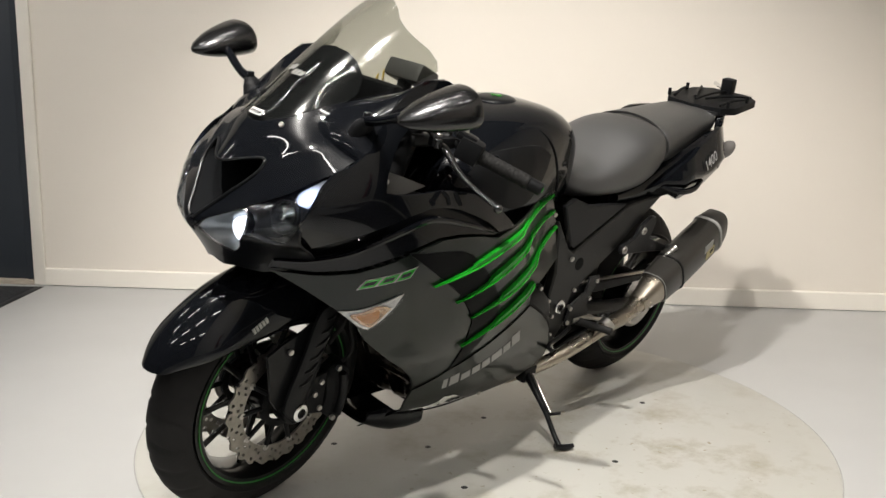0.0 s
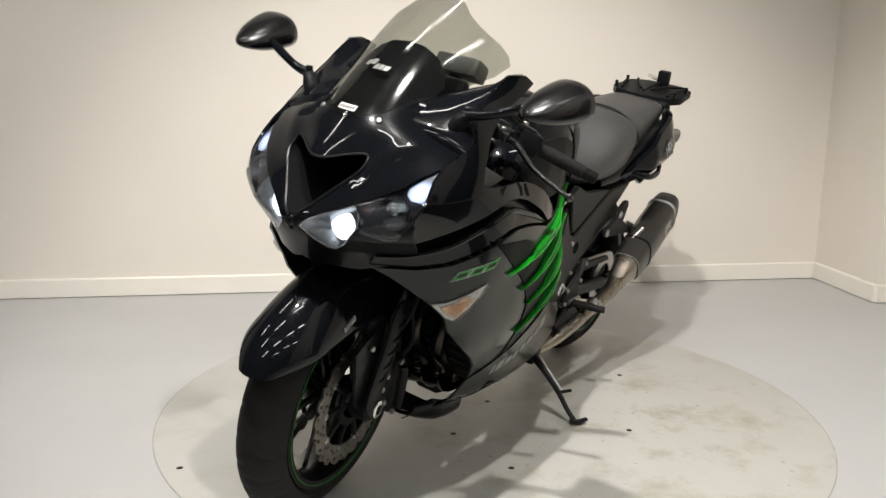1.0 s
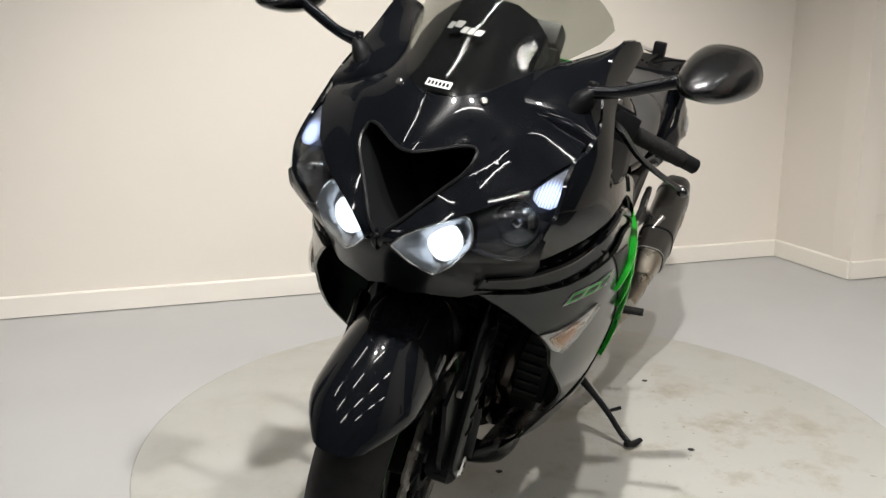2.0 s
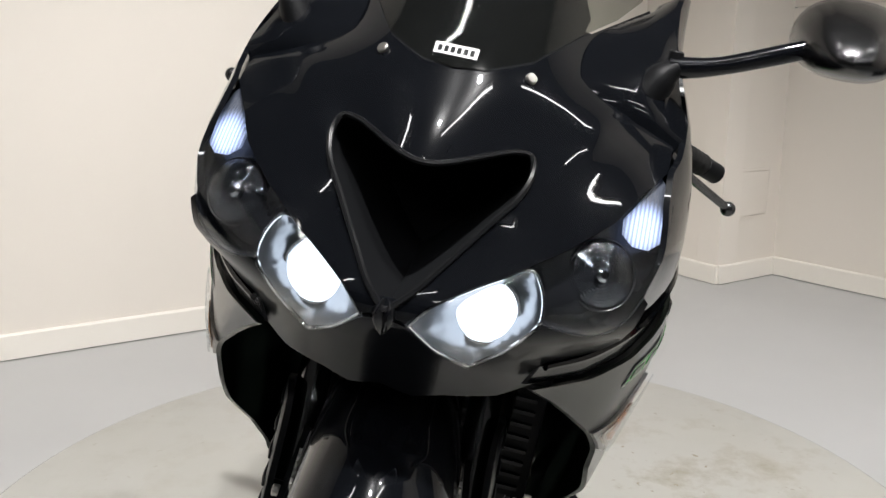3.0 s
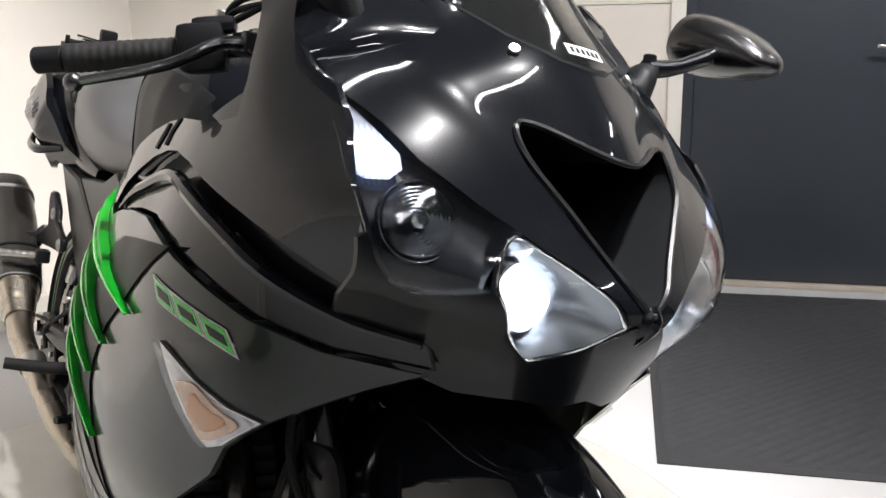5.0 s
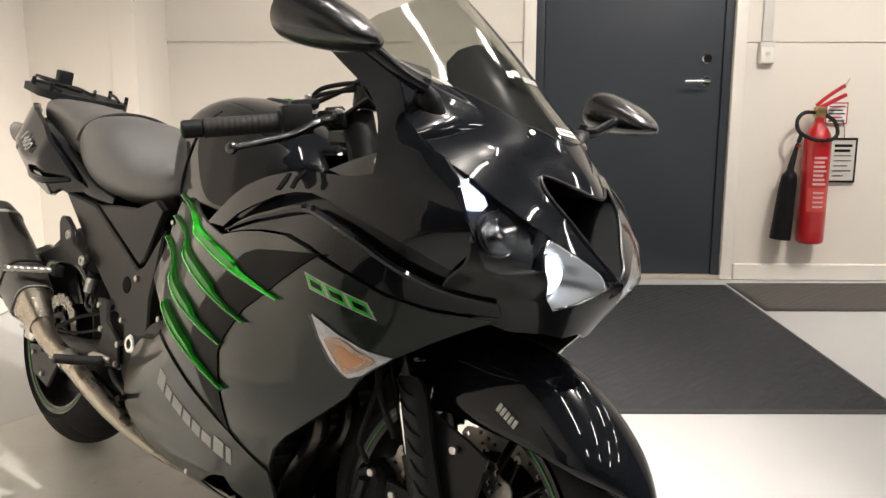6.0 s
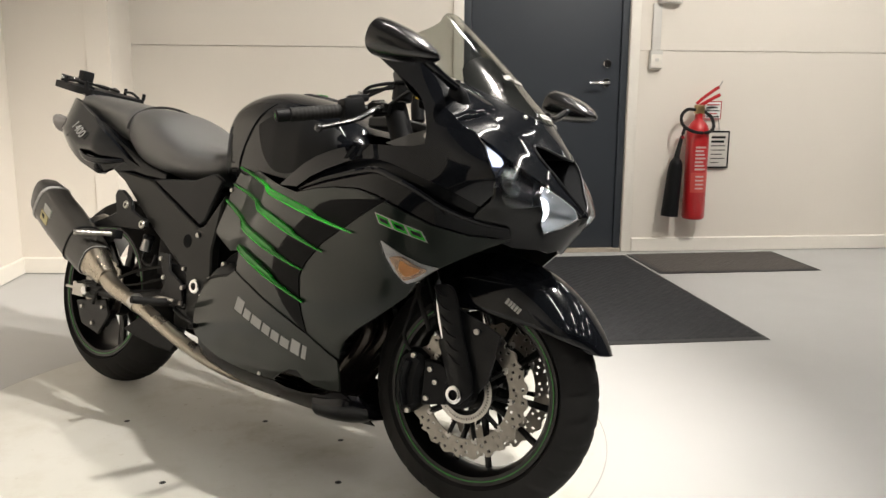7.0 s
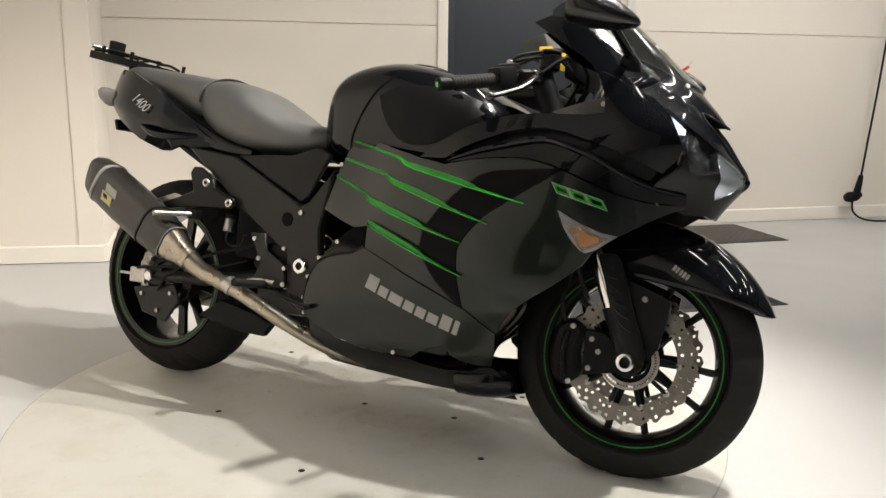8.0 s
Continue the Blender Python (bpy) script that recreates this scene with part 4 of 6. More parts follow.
    part("amber_bulb", sheet(smooth2([(0.634, 0.566), (0.650, 0.552), (0.674, 0.562), (0.680, 0.572), (0.660, 0.576), (0.640, 0.586)], 18, True), side_chart(s), 0.002, 0.01, 0.0075), AMBER, lamp)
    return panel


def lower_fairing(s):
    rear = [(0.067, 0.486), (0.02, 0.462), (-0.032, 0.430), (-0.075, 0.400), (-0.098, 0.372), (-0.115, 0.325), (-0.122, 0.28)] if s > 0 else [(0.067, 0.486), (0.03, 0.466), (-0.02, 0.457), (-0.065, 0.447), (-0.100, 0.428), (-0.122, 0.398), (-0.134, 0.36), (-0.138, 0.318), (-0.132, 0.28)]
    outline = rear + [(-0.08, 0.255), (-0.021, 0.236), (0.05, 0.224), (0.124, 0.220), (0.205, 0.221), (0.240, 0.243), (0.275, 0.260), (0.310, 0.268), (0.322, 0.246), (0.345, 0.234), (0.390, 0.229), (0.419, 0.231), (0.432, 0.27), (0.442, 0.318), (0.365, 0.371), (0.29, 0.402), (0.211, 0.431), (0.14, 0.460)]
    panel = part("lower_fairing", sheet(outline, side_chart(s), 0.006, 0.03, 0.004), GRAPH, bike, "graphite lower fairing with a pale maker's mark")
    # dark tube that draws the shaded gap behind the fairing's rear edge
    rim = [side_chart(s)(x - 0.005, z + 0.003, -0.004) for x, z in rear]
    part("edge_gap_shade", tube(rim, 0.0055, 8, 40), RUBBER, panel, "black tube standing in for the shaded gap at the edge")
    for x, z in ((-0.118, 0.440), (-0.150, 0.385), (-0.158, 0.325), (-0.150, 0.285)):
        part("cover_bolt", rod((x, s * 0.160, z), (x, s * 0.178, z), 0.006, 10), STEEL, panel)
    # the maker's mark: a row of pale upright shapes
    a, b = Vector((0.088, 0.405)), Vector((0.352, 0.318))
    widths = [1.1, 0.9, 1.25, 0.9, 0.85, 0.9, 0.85, 0.4]
    total = sum(widths) + 0.22 * 7
    x = 0
    run = (b - a) / total
    up = Vector((0.008, 0.018))
    for k, wd in enumerate(widths):
        h = 1.0 if k in (0, 6, 7) else 0.68
        p0, p1 = a + run * x, a + run * (x + wd)
        o = [tuple(p0 - up), tuple(p1 - up), tuple(p1 - up + up * 2 * h), tuple(p0 - up + up * 2 * h)]
        part("maker_mark", sheet(o, side_chart(s), 0.0008, 0.03, 0.0052), GREYDECAL, panel)
        x += wd + 0.22
    belly = [(-0.122, 0.276), (-0.12, 0.20), (-0.10, 0.152), (0.0, 0.146), (0.10, 0.140), (0.20, 0.134), (0.35, 0.134), (0.455, 0.139), (0.447, 0.18), (0.431, 0.218), (0.419, 0.227), (0.390, 0.222), (0.360, 0.208), (0.300, 0.201), (0.240, 0.204), (0.200, 0.214), (0.124, 0.216), (0.05, 0.220), (-0.021, 0.232), (-0.08, 0.251)]
    pan = part("belly_pan", sheet(belly, side_chart(s), 0.005, 0.025), BLACK, bike, "black belly fairing")
    p = side_chart(s)(0.158, 0.226, 0.004)
    part("fairing_screw", rod(p, p + Vector((0, s * 0.004, 0)), 0.006), STEEL, pan)
    return panel


for fn in (upper_fairing, swoosh, mid_fairing, lower_fairing):
    both(fn)
for s in (1, -1):
    for x, z in ((-0.037, 0.795), (-0.085, 0.700)):
        p = side_chart(s)(x, z, 0.0)
        part("fairing_screw", rod(p, p + Vector((0, s * 0.005, 0)), 0.006), STEEL, bike)

# the open scoop at the front of the belly
bm = bmesh.new()
rings = []
for x, h, hi, lo in ((0.315, 0.151, 0.191, 0.131), (0.36, 0.152, 0.195, 0.131), (0.41, 0.148, 0.208, 0.136), (0.44, 0.132, 0.215, 0.144), (0.464, 0.095, 0.190, 0.154)):
    ring = []
    for k in range(17):
        a = math.pi * k / 16
        c, sn = math.cos(a), math.sin(a)
        ring.append(Vector((x, h * math.copysign(abs(c) ** 0.55, c), hi - (hi - lo) * abs(sn) ** 0.55)))
    rings.append(ring + [Vector((p.x - 0.002, p.y * 0.955, p.z + 0.007)) for p in reversed(ring)])
skin_rings(bm, rings)
part("belly_scoop", bm, BLACK, bike, "gloss black open belly scoop", None, 60)

# the belly's underside
bm = bmesh.new()
rings = []
for x, h, z in ((-0.12, 0.10, 0.165), (0.0, 0.065, 0.142), (0.15, 0.065, 0.130), (0.235, 0.06, 0.128)):
    rings.append([Vector((x, y, z + 0.02 * (1 if abs(y) > 0.9 * h else 0))) for y in (-h, -h * 0.5, 0, h * 0.5, h)] + [Vector((x, h * 0.8, z + 0.03)), Vector((x, -h * 0.8, z + 0.03))])
skin_rings(bm, rings)
part("belly_floor", bm, BLACK, bike)

# --- engine, radiator and header pipes inside ---
part("radiator", box((0.335, -0.19, 0.30), (0.375, 0.19, 0.66), 0.006), MATTE, bike, "dark radiator behind the wheel")
for k in range(16):
    z = 0.315 + k * 0.0215
    part("radiator_fin", box((0.374, -0.175, z), (0.381, 0.175, z + 0.006)), ALU, bike)
block = bmesh.new()
box((-0.10, -0.17, 0.23), (0.30, 0.17, 0.50), 0.03, block)
box((-0.02, -0.15, 0.48), (0.30, 0.15, 0.70), 0.03, block)
engine = part("engine", block, ALU, bike, "black four-cylinder engine block")
for s in (1, -1):
    part("engine_cover", lathe([(0, 0.0), (0.0, 0.03), (0.075, 0.03), (0.09, 0.02), (0.098, 0.0)], 32), ALU, engine, "", Matrix.Translation((-0.02, s * 0.17, 0.40)) @ (Matrix.Identity(4) if s > 0 else Matrix.Rotation(radians(180), 4, "X")))
for y in (-0.12, -0.045, 0.045, 0.12):
    part("header_pipe", tube([(0.31, y, 0.50), (0.41, y, 0.46), (0.442, y * 0.95, 0.39), (0.405, y * 0.9, 0.33), (0.335 - 0.15 * y, y * 0.75, 0.265), (0.30 - 0.15 * y, y * 0.6, 0.195), (0.20, y * 0.5, 0.165), (0.0, y * 0.5, 0.16)], 0.021, 12), RUSTY, bike, "heat-browned exhaust header pipe")


# --- wheels ---
def tyre_mesh(R, rim, w, grooves):
    """A tyre with slanted tread grooves cut into its crown."""
    prof = []
    for k in range(25):
        c = math.cos(math.pi * k / 24)
        prof.append((R - (R - rim - 0.012) * (abs(c) ** 2.3), w / 2 * c))
    tread = len(prof)
    prof += [(rim + 0.004, -w * 0.40), (rim - 0.004, -w * 0.36), (rim - 0.004, w * 0.36), (rim + 0.004, w * 0.40)]
    seg = 320
    verts, faces = [], []
    for i in range(seg):
        a = 2 * math.pi * i / seg
        for k, (r, y) in enumerate(prof):
            if k < tread and 0.06 < abs(y) / w < 0.40:
                turn = (a / (2 * math.pi) * grooves + 9.0 * abs(y) + (0.5 if y > 0 else 0)) % 1
                if turn < 0.17:
                    r -= 0.0035
            verts.append((r * math.cos(a), y, r * math.sin(a)))
    n = len(prof)
    for i in range(seg):
        j = (i + 1) % seg
        for k in range(n):
            m = (k + 1) % n
            faces.append((i * n + k, i * n + m, j * n + m, j * n + k))
    me = bpy.data.meshes.new("tyre_shape")
    me.from_pydata(verts, [], faces)
    bm = bmesh.new()
    bm.from_mesh(me)
    bpy.data.meshes.remove(me)
    return bm


def disc_mesh(r0, r1, thick, petals, holes):
    """A drilled brake disc with a waved edge; the drilled cells are left open."""
    n, rows = 120, 6
    bm = bmesh.new()
    grid = {}
    for side in (0, 1):
        y = thick * (side - 0.5)
        for i in range(n):
            a = 2 * math.pi * i / n
            out = r1 * (1 + 0.026 * math.cos(petals * a))
            for j in range(rows + 1):
                r = r0 + (out - r0) * j / rows
                grid[side, i, j] = bm.verts.new((r * math.cos(a), y, r * math.sin(a)))
    solid = set()
    for i in range(n):
        for j in range(rows):
            hole = holes == "slots" and i % 2 == 0 and j in (2, 3) or holes is True and ((i % 4 == 0 and j in (1, 4)) or (i % 4 == 2 and j in (2, 5) and i % 8 == 2))
            if not hole:
                solid.add((i, j))
    for i, j in solid:
        i2 = (i + 1) % n
        for side in (0, 1):
            bm.faces.new([grid[side, a, b] for a, b in ((i, j), (i2, j), (i2, j + 1), (i, j + 1))])
        for (a, b), nb in ((((i, j), (i, j + 1)), ((i - 1) % n, j)), (((i2, j), (i2, j + 1)), (i2, j)), (((i, j), (i2, j)), (i, j - 1)), (((i, j + 1), (i2, j + 1)), (i, j + 1))):
            if nb not in solid:
                bm.faces.new((grid[0, *a], grid[0, *b], grid[1, *b], grid[1, *a]))
    return bm


def rim_mesh(rim, w, spokes):
    bm = lathe([(rim - 0.028, -w * 0.30), (rim - 0.018, -w * 0.44), (rim + 0.002, -w * 0.46), (rim + 0.002, -w * 0.40), (rim - 0.012, -w * 0.34), (rim - 0.016, 0), (rim - 0.012, w * 0.34), (rim + 0.002, w * 0.40), (rim + 0.002, w * 0.46), (rim - 0.018, w * 0.44), (rim - 0.028, w * 0.30), (rim - 0.032, 0)], 96)
    lathe([(0.018, -w * 0.42), (0.042, -w * 0.42), (0.046, -w * 0.2), (0.046, w * 0.2), (0.042, w * 0.42), (0.018, w * 0.42)], 32, bm)
    return bm


def wheel(name, m, R, rim, w, label, discs, disc_r, rear):
    root = part(name, rim_mesh(rim, w, 5), RIMBLACK, bike, label, m)
    for k in range(10):
        base = 2 * math.pi * (k + 0.5 * rear) / 10
        b = base + (0.07 if k % 2 else -0.07)
        p = Vector((0.040 * math.cos(base), 0, 0.040 * math.sin(base)))
        q = Vector(((rim - 0.024) * math.cos(b), 0, (rim - 0.024) * math.sin(b)))
        part("spoke", tube([p, p.lerp(q, 0.5), q], [0.016, 0.011, 0.012] if rear else [0.0085, 0.0045, 0.0055], 8, 6, None, 1.7), RIMBLACK, root)
    part("tyre", tyre_mesh(R, rim, w, 26), RUBBER, root, "worn black road tyre")
    for s in (1, -1):
        part("rim_stripe", lathe([(rim - 0.0095, s * (w * 0.445)), (rim - 0.0070, s * (w * 0.450 + 0.001)), (rim - 0.0068, s * (w * 0.450 + 0.0022)), (rim - 0.0097, s * (w * 0.447 + 0.0022))], 96), RIMGREEN, root, "dark green rim tape")
    for y in discs:
        d = part("brake_disc", disc_mesh(disc_r * 0.72, disc_r, 0.005, 24, True), DISCSTEEL, root, "drilled wave-edged steel brake disc", Matrix.Translation((0, y, 0)))
        bm = lathe([(0.045, -0.004), (0.062, -0.004), (0.062, 0.004), (0.045, 0.004)], 32)
        part("disc_carrier", bm, MATTE, d)
        for k in range(10):
            a = 2 * math.pi * k / 10
            part("carrier_arm", rod((0.058 * math.cos(a), 0, 0.058 * math.sin(a)), (disc_r * 0.74 * math.cos(a), 0, disc_r * 0.74 * math.sin(a)), 0.006, 8), MATTE, d)
        for k in range(10):
            a = 2 * math.pi * k / 10
            c = Vector((disc_r * 0.74 * math.cos(a), 0, disc_r * 0.74 * math.sin(a)))
            part("disc_button", rod(c - Vector((0, 0.005, 0)), c + Vector((0, 0.005, 0)), 0.008, 10), STEEL, d)
    return root


STEER = radians(5.5)
fm = Matrix.Translation((0.728, 0.0, 0.292)) @ Matrix.Rotation(STEER, 4, "Z")
front_wheel = wheel("front_wheel", fm, 0.299, 0.222, 0.122, "black front wheel with green rim tape", (-0.072, 0.072), 0.155, False)
abs_ring = part("sensor_ring", disc_mesh(0.054, 0.070, 0.003, 0, "slots"), STEEL, front_wheel, "slotted steel sensor ring", Matrix.Translation((0, -0.086, 0)))
rm = Matrix.Translation((-0.766, 0, 0.312))
rear_wheel = wheel("rear_wheel", rm, 0.312, 0.222, 0.188, "black rear wheel with green rim tape", (-0.085,), 0.112, True)
part("hub_plate", lathe([(0.02, -0.075), (0.075, -0.075), (0.085, -0.06), (0.085, 0.085), (0.02, 0.085)], 40), MATTE, rear_wheel, "black hub and cush drive")
part("sprocket", disc_mesh(0.060, 0.105, 0.007, 42, False), STEEL, rear_wheel, "toothed drive sprocket", Matrix.Translation((0, 0.105, 0)))

# --- front fender, forks and brakes turn with the wheel ---
def arc_pt(a, r, y):
    """Round the front axle: angle from straight ahead, in the wheel's own axes."""
    return Vector((r * math.cos(a), y, r * math.sin(a)))


bm = bmesh.new()
rings = []
N = 30
for k in range(N + 1):
    t = k / N
    a = radians(23.8 + 92.2 * t)
    r = 0.343 - 0.010 * t - 0.025 * max(0, t - 0.7)
    hw = 0.087 * (1 - 0.46 * max(0.0, 1 - t / 0.20) ** 2)
    drop = 0.034 + 0.090 * math.sin(min(1, t * 1.6) * math.pi / 2) + 0.016 * math.sin(t * math.pi)
    ring = []
    for j in range(25):
        q = -1 + 2 * j / 24
        ring.append(arc_pt(a + 0.07 * q * q * (1 - t) ** 5, r - drop * (1 - math.cos(q * math.pi / 2)), hw * math.sin(q * math.pi / 2)))
    rings.append(ring)
inner = [[Vector((p.x * 0.985, p.y * 0.96, p.z * 0.985)) for p in r] for r in rings]
skin_rings(bm, [r + i[::-1] for r, i in zip(rings, inner)])
fender = part("front_fender", bm, BLACK, bike, "gloss black front mudguard", fm, 60)
for s in (1, -1):
    c = Vector((0.098, s * 0.0855, 0.220))
    logo = Matrix.Translation(c) @ Matrix.Rotation(radians(30), 4, "Y")
    for k in range(5):
        part("fender_mark", box((-0.022 + k * 0.009, -0.0015, -0.007), (-0.0155 + k * 0.009, 0.0015, 0.007)), SILVER, fender, "", logo)

RAKE = radians(23.5)
def leg(s):
    up = Vector((-math.sin(RAKE), 0, math.cos(RAKE)))
    y = s * 0.108
    foot = Vector((0.006, y, 0.0))
    ob = part("fork_leg", tube([foot - up * 0.02, foot + up * 0.06, foot + up * 0.135], [0.027, 0.026, 0.026], 16, 10), MATTE, bike, "black fork lower", fm)
    part("fork_tube", tube([foot + up * 0.12, foot + up * 0.62], 0.0215, 16, 4), CHROME, ob, "polished fork tube")
    part("fork_sleeve", tube([foot + up * 0.46, foot + up * 0.72], 0.029, 16, 4), MATTE, ob)
    # the moulded cover down the outside of the leg
    o = [(-0.088, 0.245), (-0.041, 0.240), (0.0, 0.135), (0.040, 0.030), (0.034, 0.0), (0.005, -0.022), (-0.020, 0.006), (-0.038, 0.075), (-0.056, 0.145)]
    c = sheet(smooth2(o, 44, True), lambda x, z, h: Vector((x, s * (0.136 + h - 6.0 * (x + 0.40 * z - 0.020) ** 2), z)), 0.008, 0.02)
    cover = part("fork_guard", c, SATIN, ob, "black ribbed fork guard")
    for k in range(6):
        z = 0.075 + k * 0.030
        x = 0.022 - 0.41 * z
        part("guard_rib", tube([(x - 0.018, s * 0.1345, z + 0.014), (x, s * 0.1375, z), (x + 0.018, s * 0.1345, z - 0.006)], 0.0026, 6, 8), SATIN, cover)
    o = [(-0.045, 0.200), (-0.012, 0.186), (0.045, 0.168), (0.086, 0.150), (0.080, 0.10), (0.068, 0.038), (0.048, 0.010), (0.020, 0.012), (0.0, 0.06), (-0.025, 0.14)]
    stay = part("fender_stay", sheet(o, lambda x, z, h: Vector((x, s * (0.112 + h - 0.10 * max(0, z - 0.10)), z)), 0.008, 0.03), SATIN, ob, "flat black plate over the fork and mudguard stay")
    b = Vector((0.026, s * 0.108, 0.150))
    part("guard_bolt", rod(b, b + Vector((0, s * 0.009, 0)), 0.007, 12), STEEL, stay)
    part("axle_clamp", rod((0.0, y - s * 0.03, 0), (0.0, y + s * 0.022, 0), 0.036, 20), MATTE, ob)
    part("axle_nut", lathe([(0.011, 0), (0.019, 0), (0.021, 0.002), (0.021, 0.010), (0.018, 0.012), (0.012, 0.012)], 24), CHROME, ob, "bright hollow axle end", Matrix.Translation((0, s * 0.130 - (0 if s > 0 else 0), 0)) @ (Matrix.Identity(4) if s > 0 else Matrix.Rotation(radians(180), 4, "X")))
    # radial caliper behind the leg
    outer = [arc_pt(radians(q), 0.188 - (0.016 if q in (150, 210) else 0), 0) for q in range(150, 211, 10)]
    near = [arc_pt(radians(q), 0.118, 0) for q in range(206, 149, -14)]
    cal = part("brake_caliper", plate([(p.x, p.z) for p in outer + near], s * 0.052, s * 0.112, 0.012), MATTE, ob, "black radial brake caliper")
    rib = [arc_pt(radians(q), 0.154, s * 0.113) for q in range(160, 203, 6)]
    part("caliper_bridge", tube(rib, 0.017, 10, 20, None, 0.5), SATIN, cal, "raised rounded caliper bridge")
    for q in (154, 207):
        p = arc_pt(radians(q), 0.150, s * 0.108)
        part("caliper_bolt", rod(p, p + Vector((0, s * 0.010, 0)), 0.007, 10), STEEL, cal)
    p = arc_pt(radians(181), 0.154, s * 0.1215)
    part("caliper_mark", box((-0.003, -0.001, -0.016), (0.003, 0.001, 0.016)), SILVER, cal, "pale raised mark", Matrix.Translation(p))
    feed = [arc_pt(radians(156), 0.165, s * 0.10), arc_pt(radians(146), 0.20, s * 0.118), arc_pt(radians(132), 0.235, s * 0.112), arc_pt(radians(120), 0.30, s * 0.095)]
    part("brake_hose", tube(feed, 0.005, 8, 24), RUBBER, cal)
    part("caliper_carrier", plate([(-0.108, 0.062), (-0.060, 0.060), (-0.020, 0.035), (-0.012, -0.030), (-0.060, -0.040), (-0.104, -0.050)], s * 0.090, s * 0.106, 0.004), MATTE, ob)
    for x, z in ((-0.088, 0.040), (-0.070, 0.012), (-0.090, -0.030)):
        part("carrier_bolt", rod((x, s * 0.104, z), (x, s * 0.112, z), 0.007, 10), STEEL, ob)
    part("brake_hose", tube([(-0.11, s * 0.095, 0.13), (-0.14, s * 0.12, 0.22), (-0.16, s * 0.10, 0.34), (-0.17, s * 0.08, 0.46)], 0.006, 8), RUBBER, ob)
    return ob


both(leg)
part("axle", rod((0, -0.125, 0), (0, 0.125, 0), 0.013), STEEL, front_wheel)

# --- tank, seats and tail ---
def loft_body(sections, seg=28, power=2.4, n=40):
    """A closed body along x from sections (x, half-width, bottom z, top z)."""
    line = curve([(x, hw, lo) for x, hw, lo, hi in sections], n)
    tops = curve([(x, hi, 0) for x, hw, lo, hi in sections], n)
    bm = bmesh.new()
    rings = []
    for p, q in zip(line, tops):
        zc, zh = (p.z + q.y) / 2, max(0.004, (q.y - p.z) / 2)
        ring = []
        for k in range(seg):
            a = 2 * math.pi * k / seg
            c, s = math.cos(a), math.sin(a)
            ring.append(Vector((p.x, max(0.004, p.y) * math.copysign(abs(c) ** (2 / power), c), zc + zh * math.copysign(abs(s) ** (2 / power), s))))
        rings.append(ring)
    skin_rings(bm, rings)
    return bm


TANK = [(-0.205, 0.055, 0.74, 0.83), (-0.190, 0.098, 0.71, 0.905), (-0.15, 0.136, 0.70, 0.955), (-0.08, 0.160, 0.68, 0.984), (0.02, 0.186, 0.66, 0.995), (0.12, 0.205, 0.64, 0.985), (0.22, 0.212, 0.64, 0.962), (0.31, 0.20, 0.65, 0.925), (0.38, 0.17, 0.66, 0.87), (0.42, 0.12, 0.68, 0.80)]
tank = part("fuel_tank", loft_body(TANK, 40, 3.1), BLACK, bike, "gloss black fuel tank")


def tank_chart(s):
    """Lays (x, z) onto the tank's flank."""
    def at(x, z, h):
        k = max(i for i in range(len(TANK) - 1) if TANK[i][0] <= x)
        (x0, w0, l0, t0), (x1, w1, l1, t1) = TANK[k:k + 2]
        f = (x - x0) / (x1 - x0)
        w, lo, hi = w0 + (w1 - w0) * f, l0 + (l1 - l0) * f, t0 + (t1 - t0) * f
        q = min(0.985, abs((z - (lo + hi) / 2) / ((hi - lo) / 2))) ** 1.55
        return Vector((x, s * (w * (1 - q * q) ** 0.3226 + h), z))
    return at


for s in (1, -1):
    knee = smooth2([(0.035, 0.885), (0.05, 0.845), (0.08, 0.80), (0.13, 0.765), (0.20, 0.76), (0.27, 0.79), (0.33, 0.82), (0.36, 0.84), (0.34, 0.87), (0.28, 0.895), (0.2, 0.910), (0.1, 0.912)], 40, True)
    # dull sheet laid on the flank to paint in the recess's darkness
    part("knee_shade", sheet(knee, tank_chart(s), 0.006, 0.025, 0.004), MATTE, tank, "dull black sheet standing in for the shaded knee recess")
for s in (1, -1):
    seam = [tank_chart(s)(x, z, 0.001) for x, z in ((-0.062, 0.745), (-0.052, 0.785), (-0.030, 0.83), (0.0, 0.875), (0.035, 0.915), (0.075, 0.945))]
    part("panel_seam", tube(seam, 0.0028, 6, 24), CAVITY, tank, "black seam between tank and rear cover")
part("fuel_cap", lathe([(0, 0.0), (0.0, 0.008), (0.018, 0.009), (0.030, 0.007), (0.045, 0.007), (0.052, 0.004), (0.056, 0.0)], 40, m=Matrix.Rotation(radians(90), 4, "X")), SATIN, tank, "round fuel cap with a green mark", Matrix.Translation((0.07, 0, 0.990)) @ Matrix.Rotation(radians(5), 4, "Y"))
for k in range(3):
    part("cap_mark", box((-0.016, -0.003, 0), (0.016, 0.003, 0.0025), 0.001), GREEN, tank, "", Matrix.Translation((0.07, 0, 0.999)) @ Matrix.Rotation(radians(60 * k), 4, "Z"))

